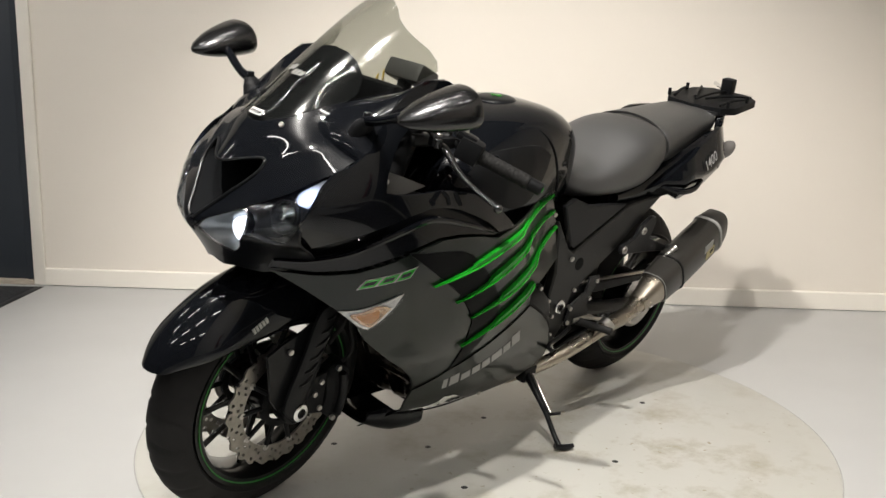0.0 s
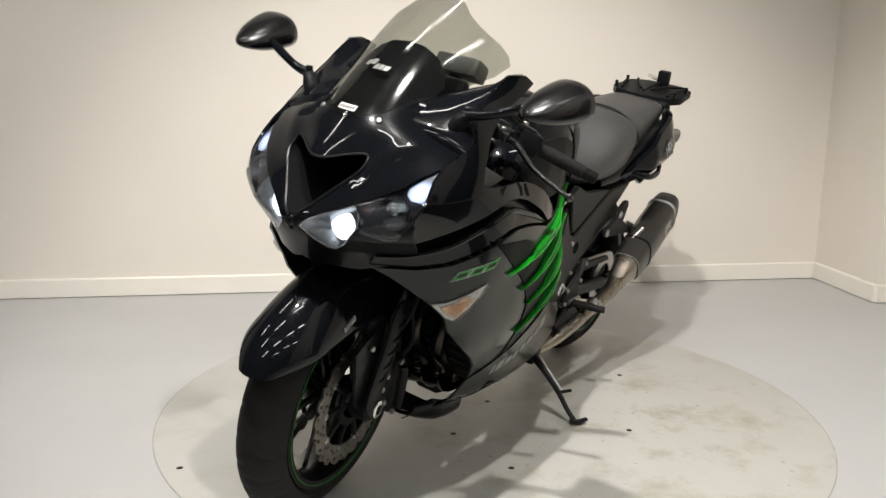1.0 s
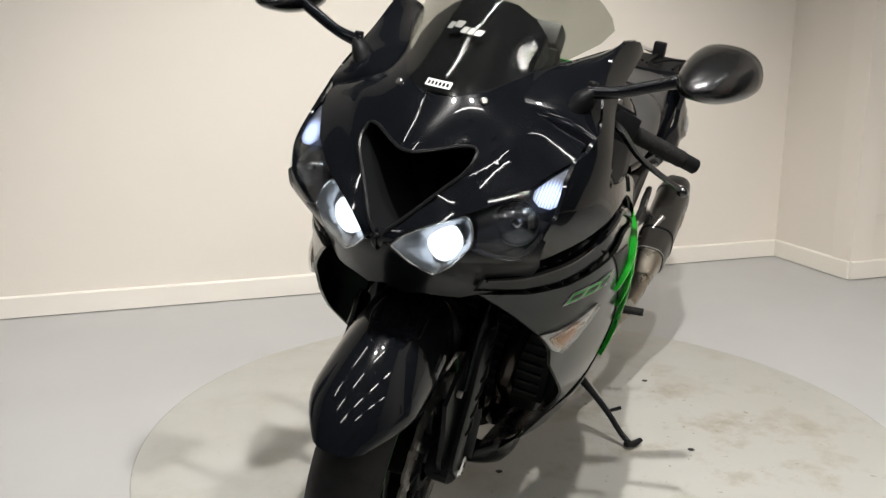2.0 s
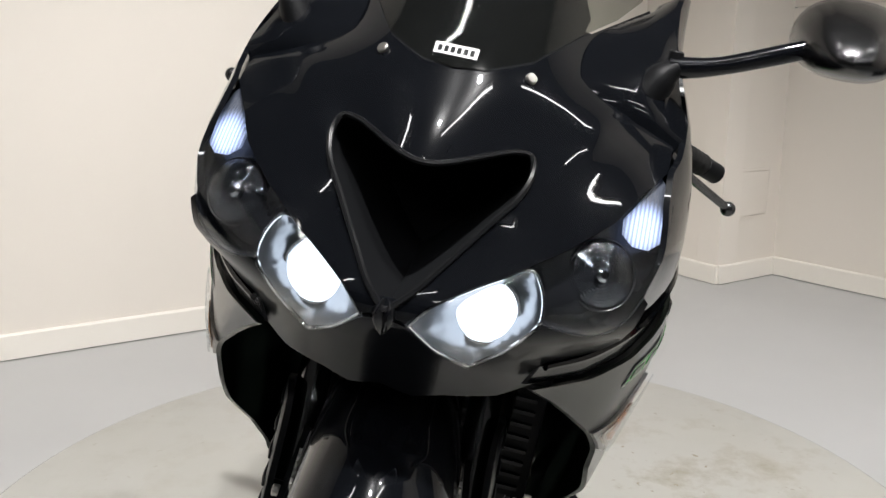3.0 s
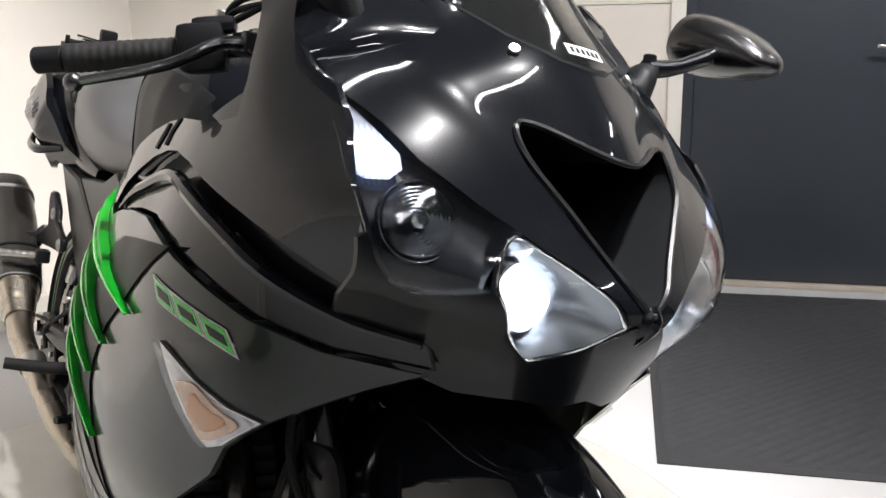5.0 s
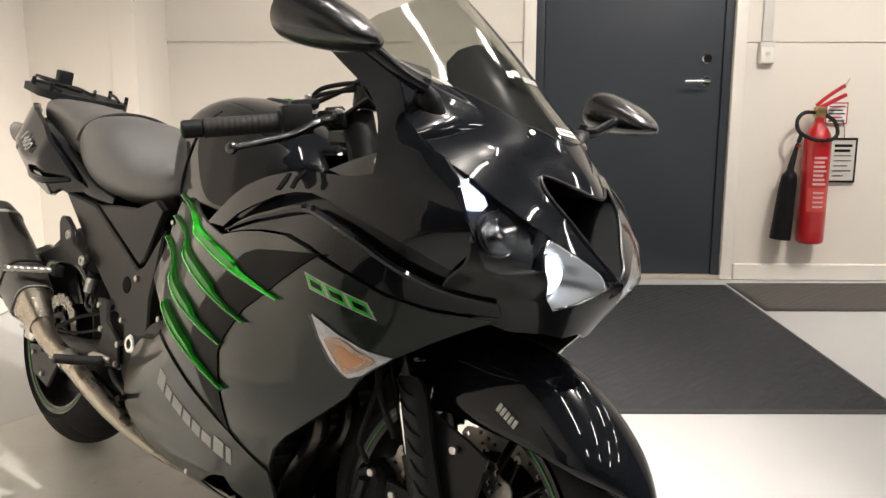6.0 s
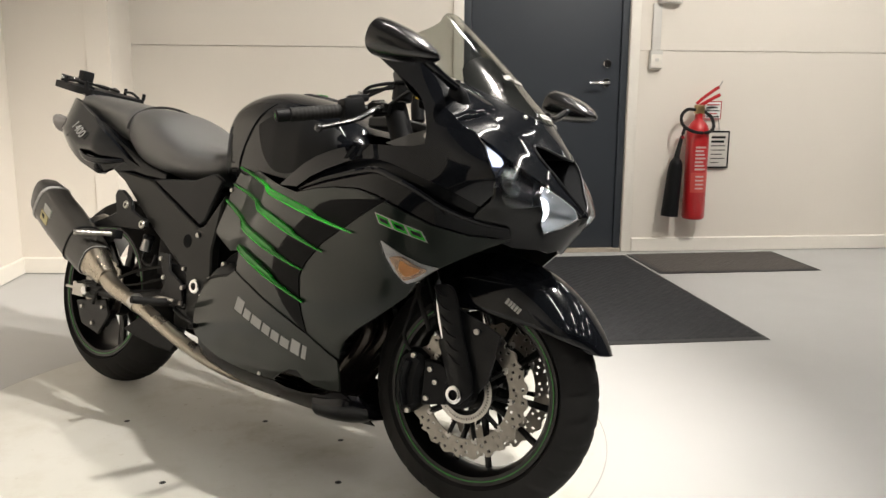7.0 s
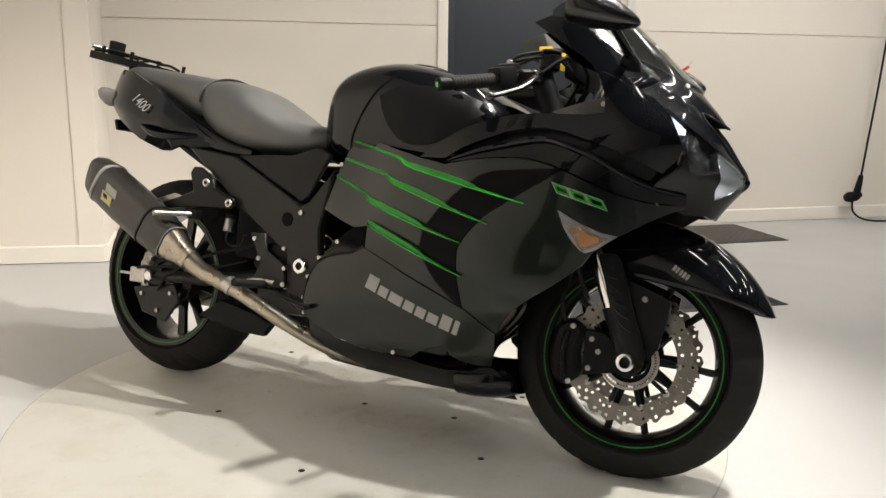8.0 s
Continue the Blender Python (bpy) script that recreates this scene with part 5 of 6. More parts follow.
part("rider_seat", loft_body([(-0.150, 0.05, 0.765, 0.800), (-0.19, 0.10, 0.735, 0.812), (-0.25, 0.125, 0.715, 0.815), (-0.32, 0.150, 0.712, 0.826), (-0.40, 0.165, 0.712, 0.868), (-0.48, 0.172, 0.718, 0.912), (-0.55, 0.168, 0.735, 0.934), (-0.605, 0.158, 0.77, 0.938), (-0.635, 0.14, 0.80, 0.930)], 32, 2.7), VINYL, bike, "black grained vinyl rider seat")
part("passenger_seat", loft_body([(-0.60, 0.120, 0.82, 0.925), (-0.63, 0.150, 0.80, 0.940), (-0.70, 0.148, 0.80, 0.950), (-0.80, 0.138, 0.83, 0.962), (-0.90, 0.125, 0.86, 0.974), (-0.98, 0.11, 0.90, 0.980), (-1.02, 0.08, 0.92, 0.972)], 32, 2.9), VINYL, bike, "black vinyl passenger seat")
piping = [(-0.618, math.sin(a) * 0.160, 0.855 + math.cos(a) * 0.092) for a in (radians(-90 + 180 * k / 14) for k in range(15))]
part("seat_piping", tube(piping, 0.004, 6, 40), RUBBER, bike)

tail = part("tail_cowl", loft_body([(-0.42, 0.140, 0.690, 0.735), (-0.52, 0.150, 0.690, 0.765), (-0.62, 0.160, 0.715, 0.815), (-0.72, 0.170, 0.745, 0.865), (-0.82, 0.172, 0.780, 0.895), (-0.91, 0.160, 0.835, 0.915), (-0.98, 0.142, 0.872, 0.918), (-1.02, 0.125, 0.880, 0.910)], 32, 3.6), BLACK, bike, "gloss black tail fairing")
TAIL_SIDE = [(-0.50, 0.712), (-0.58, 0.760), (-0.657, 0.818), (-0.76, 0.885), (-0.885, 0.940), (-0.965, 0.952), (-1.012, 0.934), (-1.018, 0.905), (-0.966, 0.835), (-0.918, 0.786), (-0.838, 0.733), (-0.745, 0.702), (-0.715, 0.702), (-0.655, 0.724), (-0.60, 0.703)]
def tail_half(x, z):
    """Half-width of the tail's side: two flats that meet in a rising crease."""
    up = z - (0.785 + 0.22 * (-0.70 - x))
    return 0.226 - (0.36 * up if up > 0 else -0.60 * up) - 2.6 * max(0, -0.84 - x) ** 2 - 0.42 * max(0, x + 0.70)


for s in (1, -1):
    part("tail_panel", sheet(TAIL_SIDE, lambda x, z, h, s=s: Vector((x, s * (tail_half(x, z) + h), z)), 0.014, 0.03), BLACK, tail, "angular gloss black tail side panel")
for s in (1, -1):
    lens = loft_body([(-0.955, 0.008, 0.835, 0.880), (-0.985, 0.022, 0.832, 0.888), (-1.015, 0.020, 0.848, 0.892), (-1.035, 0.008, 0.865, 0.888)], 16, 2.2, 12)
    part("rear_indicator", lens, FROST, tail, "frosted clear rear indicator", Matrix.Translation((-0.004, s * 0.170, -0.002)))
    grab = [(-0.60, 0.175, 0.752), (-0.66, 0.212, 0.742), (-0.74, 0.216, 0.748), (-0.80, 0.205, 0.770)]
    part("tail_bracket", tube(mirrored(grab, s), [0.006, 0.010, 0.010, 0.006], 10, 16), BLACK, tail, "gloss black luggage bracket")
part("tail_lamp", loft_body([(-1.03, 0.11, 0.868, 0.905), (-1.055, 0.10, 0.870, 0.903), (-1.07, 0.06, 0.876, 0.897)], 20, 2.4, 10), material("dark_red_lens", (0.20, 0.01, 0.012), 0.15, coat=0.5), tail, "dark red tail lamp")
plate_arm = part("plate_holder", tube([(-0.86, 0, 0.79), (-0.95, 0, 0.775), (-1.04, 0, 0.780)], [0.03, 0.022, 0.014], 8, 8), MATTE, bike, "black number plate bracket")
part("plate_frame", box((-0.006, -0.085, -0.018), (0.006, 0.085, 0.018), 0.004), MATTE, plate_arm, "", Matrix.Translation((-1.05, 0, 0.782)) @ Matrix.Rotation(radians(-20), 4, "Y"))


def writing(text, size, m, mat, parent, name):
    data = bpy.data.curves.new(name, "FONT")
    data.body, data.size, data.extrude, data.shear, data.align_x, data.align_y = text, size, 0.0006, 0.25, "CENTER", "CENTER"
    tmp = new(name + "_curve", data)
    me = bpy.data.meshes.new_from_object(tmp.evaluated_get(bpy.context.evaluated_depsgraph_get()))
    bpy.data.objects.remove(tmp)
    me.materials.clear()
    me.materials.append(mat)
    ob = new(name, me)
    ob.parent = parent
    ob.matrix_local = m
    return ob


# the engine size on each side of the tail, laid onto its crease
for s in (1, -1):
    ob = writing("1400", 0.041, Matrix.Identity(4), GREYDECAL, tail, "size_number")
    c, sn = math.cos(radians(29)), math.sin(radians(29))
    for v in ob.data.vertices:
        x, z = -0.798 - s * c * v.co.x + sn * v.co.y, 0.838 + s * sn * v.co.x + c * v.co.y
        v.co = (x, s * (tail_half(x, z) + 0.0078 + v.co.z), z)

# rack for a top box, behind the seat
rm2 = Matrix.Translation((-1.090, 0.020, 1.010)) @ Matrix.Rotation(radians(9), 4, "Y") @ Matrix.Diagonal((1.13, 1.0, 1.2, 1))
o = [(-0.125, 0.07), (-0.08, 0.125), (0.06, 0.135), (0.105, 0.105), (0.125, 0.0), (0.105, -0.105), (0.06, -0.135), (-0.08, -0.125), (-0.125, -0.07)]
rack = part("luggage_rack", sheet(o, lambda x, y, h: Vector((x, y, h)), 0.020, 0.06), MATTE, bike, "black top-box mounting rack", rm2)
for x0, y0, x1, y1 in ((-0.09, 0.10, 0.07, 0.02), (-0.09, -0.10, 0.07, -0.02), (0.09, 0.09, -0.02, 0.115), (0.09, -0.09, -0.02, -0.115), (-0.11, 0.0, 0.10, 0.0)):
    part("rack_rib", tube([(x0, y0, 0.004), ((x0 + x1) / 2, (y0 + y1) / 2, 0.012), (x1, y1, 0.010)], 0.005, 8, 8, None, 0.8), MATTE, rack)
for x, y in ((0.085, 0.115), (0.085, -0.115), (-0.03, 0.12), (-0.03, -0.12)):
    part("rack_peg", rod((x, y, 0), (x, y, 0.020), 0.006, 10), MATTE, rack)
part("rack_latch", box((-0.118, -0.022, 0.0), (-0.085, 0.022, 0.044), 0.006), MATTE, rack)
part("latch_lever", rod((-0.10, -0.02, 0.012), (-0.135, -0.075, 0.014), 0.006, 10), CHROME, rack, "bright latch lever")
for s in (1, -1):
    part("rack_arm", tube([(0.06, s * 0.085, -0.012), (0.085, s * 0.095, -0.03), (0.10, s * 0.105, -0.06), (0.11, s * 0.110, -0.10)], [0.012, 0.015, 0.014, 0.010], 8, 14), BLACK, rack)
part("rack_rail", tube([(0.10, -0.10, -0.018), (0.118, 0, -0.018), (0.10, 0.10, -0.018)], 0.008, 8, 12), CHROME, rack)

# --- frame plates, side covers, rider triangle ---
for s in (1, -1):
    cover = [(-0.449, 0.704), (-0.205, 0.586), (-0.184, 0.603), (-0.122, 0.722), (-0.165, 0.742), (-0.249, 0.715), (-0.35, 0.711)]
    part("side_cover", plate(cover, s * 0.145, s * 0.163, 0.004), SATIN, bike, "satin black side cover under the seat")
    rail = [(-0.645, 0.722), (-0.53, 0.709), (-0.456, 0.700), (-0.206, 0.577), (-0.178, 0.590), (-0.103, 0.684), (-0.118, 0.60), (-0.135, 0.52), (-0.125, 0.44), (-0.125, 0.36), (-0.133, 0.278), (-0.19, 0.29), (-0.225, 0.330), (-0.238, 0.438), (-0.33, 0.495), (-0.426, 0.556), (-0.52, 0.628)]
    fr = part("frame_plate", plate(rail, s * 0.135, s * 0.166, 0.005), material("graphite_frame_paint", (0.020, 0.020, 0.019), 0.40, metal=0.3, spec=0.3, vary=0.15, scale=60), bike, "dark graphite frame and heel plate")
    for x, z, r in ((-0.198, 0.557, 0.010), (-0.245, 0.452, 0.008), (-0.235, 0.40, 0.008), (-0.228, 0.345, 0.008), (-0.14, 0.30, 0.008), (-0.132, 0.40, 0.007)):
        part("frame_bolt", rod((x, s * 0.164, z), (x, s * 0.173, z), r * 0.78, 12), STEEL, fr)
    part("pivot_nut", lathe([(0.010, 0), (0.020, 0), (0.022, 0.002), (0.022, 0.010), (0.019, 0.013), (0.011, 0.013)], 24), CHROME, fr, "", Matrix.Translation((-0.183, s * 0.164, 0.409)) @ (Matrix.Identity(4) if s > 0 else Matrix.Rotation(radians(180), 4, "X")))
    part("frame_hole", rod((-0.245, s * 0.160, 0.535), (-0.245, s * 0.1675, 0.535), 0.020, 24, None, 0.001), CAVITY, fr)
    # rider peg and its hanger
    part("rider_peg", tube([(-0.29, s * 0.16, 0.345), (-0.30, s * 0.21, 0.345), (-0.315, s * 0.285, 0.350)], [0.013, 0.012, 0.011], 10, 8), RUBBER, bike, "ribbed rider footpeg")
    part("heel_guard", plate([(-0.24, 0.46), (-0.235, 0.33), (-0.31, 0.33), (-0.36, 0.40), (-0.33, 0.46)], s * 0.150, s * 0.158, 0.003), MATTE, bike)
    part("foot_lever", tube([(-0.26, s * 0.172, 0.33), (-0.20, s * 0.185, 0.315), (-0.13, s * 0.195, 0.305), (-0.11, s * 0.225, 0.305)], 0.007, 8, 14), SATIN, bike)
    # passenger peg, folded up
    p, q = (Vector((-0.630, 0.195, 0.476)), Vector((-0.686, 0.235, 0.560))) if s > 0 else (Vector((-0.560, -0.198, 0.519)), Vector((-0.615, -0.307, 0.513)))
    part("passenger_peg", tube([p.lerp(q, k / 16) for k in range(17)], [0.0090 if k % 2 else 0.0075 for k in range(17)], 10, 32), STEEL, bike, "ribbed alloy passenger footpeg")
    part("peg_joint", box(p - Vector((0.018, 0.014, 0.014)), p + Vector((0.018, 0.014, 0.014)), 0.005), MATTE, bike)
    # swing arm
    part("swing_arm", tube([(-0.20, s * 0.085, 0.40), (-0.36, s * 0.105, 0.355), (-0.55, s * 0.118, 0.325), (-0.794, s * 0.122, 0.312)], [0.045, 0.040, 0.032, 0.026], 12, 16, None, 0.62), ALU, bike, "black alloy swing arm")
    part("axle_block", box((-0.824, s * 0.125 - 0.012, 0.285), (-0.734, s * 0.125 + 0.012, 0.340), 0.006), ALU, bike)
    part("rear_axle_nut", rod((-0.766, s * 0.13, 0.312), (-0.766, s * 0.162, 0.312), 0.018, 6), CHROME, bike)
part("hugger", loft_body([(-0.45, 0.07, 0.50, 0.54), (-0.52, 0.09, 0.553, 0.590), (-0.58, 0.095, 0.592, 0.618), (-0.63, 0.090, 0.612, 0.630)], 20, 3, 20), MATTE, bike, "black rear wheel hugger")
part("under_tail", loft_body([(-0.30, 0.12, 0.56, 0.66), (-0.45, 0.13, 0.58, 0.70), (-0.62, 0.13, 0.655, 0.72), (-0.80, 0.12, 0.745, 0.79), (-0.92, 0.10, 0.81, 0.85)], 20, 3, 20), MATTE, bike, "black under-tail moulding")
part("rear_caliper", box((-0.824, -0.125, 0.19), (-0.724, -0.075, 0.255), 0.012), MATTE, bike, "black rear brake caliper")
part("shock_spring", tube([(-0.33 + 0.03 * math.sin(k * 1.2), 0.03 * math.cos(k * 1.2), 0.36 + 0.0075 * k) for k in range(36)], 0.006, 6, 140), MATTE, bike)
part("chain_guard", plate([(-0.28, 0.44), (-0.45, 0.43), (-0.724, 0.415), (-0.744, 0.395), (-0.45, 0.395), (-0.28, 0.41)], 0.108, 0.125, 0.003), MATTE, bike)
for z in (0.415, 0.215):
    part("chain", tube([(-0.22, 0.108, 0.40 + (z - 0.315) * 0.4), (-0.764, 0.108, z)], 0.007, 6, 30), STEEL, bike)

for s in (1, -1):
    hanger = part("passenger_hanger", plate([(-0.715, 0.542), (-0.641, 0.566), (-0.585, 0.588), (-0.602, 0.640), (-0.592, 0.659), (-0.562, 0.660), (-0.530, 0.642), (-0.508, 0.624), (-0.503, 0.602), (-0.470, 0.588), (-0.428, 0.578), (-0.424, 0.556), (-0.440, 0.546), (-0.557, 0.540), (-0.70, 0.528)], s * 0.176, s * 0.190, 0.004), SATIN, bike, "black forked passenger peg hanger")
    for x, z in ((-0.535, 0.615), (-0.443, 0.562)):
        part("hanger_bolt", lathe([(0.005, 0.0), (0.006, 0.004), (0.011, 0.004), (0.013, 0.0)], 16), STEEL, hanger, "bright socket bolt", Matrix.Translation((x, s * 0.190, z)) @ (Matrix.Identity(4) if s > 0 else Matrix.Rotation(radians(180), 4, "X")))
    part("peg_rubber", rod((-0.715, s * 0.185, 0.536), (-0.700, s * 0.215, 0.536), 0.016, 14), ALU, bike)
    plates = [(-0.362, 0.486), (-0.309, 0.488), (-0.300, 0.440), (-0.235, 0.408), (-0.221, 0.342), (-0.300, 0.335), (-0.345, 0.345), (-0.318, 0.400)]
    rear = part("peg_plate", plate(plates, s * 0.168, s * 0.178, 0.003), ALU, bike, "dark cast rider peg plate")
    for x, z in ((-0.343, 0.470), (-0.322, 0.416), (-0.229, 0.398), (-0.229, 0.352)):
        part("plate_bolt", rod((x, s * 0.176, z), (x, s * 0.184, z), 0.007, 12), STEEL, rear)
    part("heel_rod", tube([(-0.37, s * 0.172, 0.341), (-0.33, s * 0.174, 0.352), (-0.26, s * 0.176, 0.352)], 0.008, 8, 8), STEEL, bike)
    part("belly_brace", plate([(-0.589, 0.212), (-0.499, 0.271), (-0.360, 0.245), (-0.30, 0.225), (-0.33, 0.185), (-0.42, 0.186), (-0.525, 0.200)], s * 0.095, s * 0.118, 0.004), MATTE, bike, "black lower tail of the belly fairing")
reservoir = part("brake_reservoir", lathe([(0, 0.0), (0.014, 0.0), (0.016, 0.004), (0.016, 0.036), (0.012, 0.040), (0, 0.040)], 20), DULLREF, bike, "milky rear brake fluid reservoir", pose(-0.47, -0.15, 0.478, 78, 0, 0))
part("reservoir_cap", lathe([(0, 0.040), (0.018, 0.040), (0.018, 0.050), (0.015, 0.053), (0, 0.053)], 20), MATTE, reservoir)
part("reservoir_hose", tube([(-0.47, -0.15, 0.476), (-0.468, -0.155, 0.452), (-0.44, -0.16, 0.440), (-0.405, -0.165, 0.447), (-0.39, -0.165, 0.475)], 0.0045, 8, 20), SATIN, bike)
part("battery_box", box((-0.50, -0.085, 0.40), (-0.28, 0.085, 0.60), 0.02), MATTE, bike, "black inner box between frame and wheel")
part("linkage", box((-0.42, -0.06, 0.25), (-0.24, 0.06, 0.36), 0.02), ALU, bike, "dark suspension linkage")
part("caliper_bracket", plate([(-0.859, 0.265), (-0.684, 0.295), (-0.659, 0.245), (-0.709, 0.172), (-0.814, 0.192)], -0.128, -0.118, 0.004), ALU, bike, "dark rear caliper bracket")
for x, z in ((-0.814, 0.25), (-0.744, 0.205), (-0.694, 0.265)):
    part("caliper_bolt", rod((x, -0.126, z), (x, -0.136, z), 0.007, 10), STEEL, bike)
part("chain_adjuster", box((-0.859, -0.146, 0.284), (-0.794, -0.134, 0.330), 0.004), STEEL, bike, "bright axle adjuster block")
part("adjuster_rod", rod((-0.904, -0.140, 0.308), (-0.854, -0.140, 0.308), 0.005, 8), STEEL, bike)
part("wheel_sensor_lead", tube([(-0.824, -0.15, 0.33), (-0.724, -0.15, 0.345), (-0.55, -0.14, 0.36), (-0.40, -0.13, 0.40)], 0.004, 6, 16), RUBBER, bike)
part("brake_line", tube([(-0.744, -0.135, 0.27), (-0.684, -0.15, 0.33), (-0.55, -0.135, 0.40), (-0.40, -0.14, 0.44), (-0.33, -0.15, 0.47)], 0.005, 6, 20), RUBBER, bike)
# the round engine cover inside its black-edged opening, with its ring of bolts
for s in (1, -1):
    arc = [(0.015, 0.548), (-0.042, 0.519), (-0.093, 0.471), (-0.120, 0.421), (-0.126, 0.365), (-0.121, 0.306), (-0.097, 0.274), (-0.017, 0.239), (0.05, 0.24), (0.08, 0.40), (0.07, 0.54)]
    # black plate put in for the shade in the gap round the cover
    well = part("cover_gap_shade", plate(arc, s * 0.150, s * 0.172, 0.004), CAVITY, bike, "black plate standing in for the shaded gap round the engine cover")
    arc = smooth2([(0.045, 0.490), (-0.009, 0.466), (-0.070, 0.428), (-0.098, 0.361), (-0.086, 0.300), (-0.031, 0.253), (0.06, 0.25), (0.09, 0.36)], 32, True)
    case = part("clutch_cover", plate(arc, s * 0.168, s * 0.196, 0.006), ALU, bike, "dark cast clutch cover")
    for x, z in ((-0.060, 0.490), (-0.100, 0.440), (-0.115, 0.385), (-0.114, 0.325), (-0.095, 0.285), (-0.035, 0.243)):
        part("cover_bolt", rod((x, s * 0.171, z), (x, s * 0.182, z), 0.007, 12), STEEL, case)


# --- exhaust, one silencer each side ---
def exhaust(s):
    a, b = Vector((-0.590, s * 0.232, 0.420)), Vector((-0.940, s * 0.228, 0.606))
    d = (b - a).normalized()
    side = Vector((0, 1, 0))
    up = side.cross(d).normalized() * -1
    if up.z < 0:
        up = -up
    def ring(p, h, w, tilt=0.0):
        out = []
        for k in range(24):
            q = 2 * math.pi * k / 24
            c, sn = math.cos(q), math.sin(q)
            e = 2 / 3.0
            oy, oz = w * math.copysign(abs(c) ** e, c), h * math.copysign(abs(sn) ** e, sn)
            out.append(p + side * oy + up * oz + d * tilt * oz)
        return out
    L = (b - a).length
    bm = bmesh.new()
    skin_rings(bm, [ring(a + d * L * t, h, w) for t, h, w in ((0.04, 0.050, 0.044), (0.05, 0.056, 0.049), (0.30, 0.064, 0.054), (0.60, 0.066, 0.055), (0.86, 0.064, 0.053))])
    can = part("silencer", bm, CARBON, bike, "dark carbon silencer with grey bands")
    bm = bmesh.new()
    skin_rings(bm, [ring(a + d * L * t, h, w, tl) for t, h, w, tl in ((0.85, 0.064, 0.053, 0.0), (0.90, 0.064, 0.053, 0.05), (1.0, 0.056, 0.047, 0.25), (1.03, 0.044, 0.036, 0.35), (1.0, 0.030, 0.026, 0.3), (0.93, 0.028, 0.024, 0.2))])
    part("end_cap", bm, material("satin_dark_cap", (0.035, 0.033, 0.031), 0.4, metal=0.3, vary=0.2, scale=60), can, "dark slash-cut end cap")
    for t, wdt in ((0.045, 0.012), (0.855, 0.010), (0.27, 0.006)):
        k = 0.0535 if t < 0.1 else 0.0655
        kw = 0.047 if t < 0.1 else 0.0548
        bm = bmesh.new()
        skin_rings(bm, [ring(a + d * (L * t + o), k + e, kw + e) for o, e in ((0, 0), (0.001, 0.0015), (wdt, 0.0015), (wdt + 0.001, 0))])
        part("band", bm, GREYDECAL if t != 0.27 else MATTE, can, "pale grey silencer band" if t != 0.27 else "black clamp band")
    m0 = a + d * L * 0.70
    for col, o0, o1, z0, z1 in ((SILVER, -0.040, 0.010, 0.006, 0.030), (LABELTAN, -0.034, 0.014, -0.024, 0.004), (MATTE, -0.012, 0.006, -0.012, -0.002)):
        bm = bmesh.new()
        yy = s * (0.0563 + (0.0006 if col is MATTE else 0))
        vs = [bm.verts.new(m0 + d * o + up * z + side * yy) for o, z in ((o0, z0), (o1, z0), (o1 + 0.008, z1), (o0 + 0.008, z1))]
        f = bm.faces.new(vs)
        g = bmesh.ops.extrude_face_region(bm, geom=[f])
        bmesh.ops.translate(bm, verts=[v for v in g["geom"] if isinstance(v, bmesh.types.BMVert)], vec=(0, -s * 0.003, 0))
        part("maker_label", bm, col, can)
    bm = bmesh.new()
    cone = [ring(a + d * L * 0.05, 0.049, 0.043), ring(a + d * L * 0.0, 0.047, 0.042), ring(a - d * 0.035, 0.036, 0.034), ring(a - d * 0.075, 0.029, 0.029)]
    skin_rings(bm, cone)
    part("reducer", bm, TITAN, can, "tanned titanium cone")
    p = a - d * 0.06
    pipe = tube([p, a - d * 0.13, (-0.36, s * 0.222, 0.322), (-0.20, s * 0.190, 0.250), (-0.09, s * 0.135, 0.196), (0.02, s * 0.09, 0.172)], [0.028, 0.025, 0.022, 0.021, 0.021, 0.021], 16, 40)
    part("link_pipe", pipe, TITAN, bike, "tanned titanium link pipe")
    c = Vector((-0.37, s * 0.223, 0.326))
    q = Vector((-0.39, s * 0.224, 0.337))
    part("pipe_clamp", tube([c + (c - q) * 0.2, c, q], 0.0258, 16, 4), STEEL, bike)
    part("silencer_hanger", plate([(-0.66, 0.575), (-0.63, 0.57), (-0.70, 0.52), (-0.76, 0.545)], s * 0.178, s * 0.186), STEEL, bike)
    return can


both(exhaust)

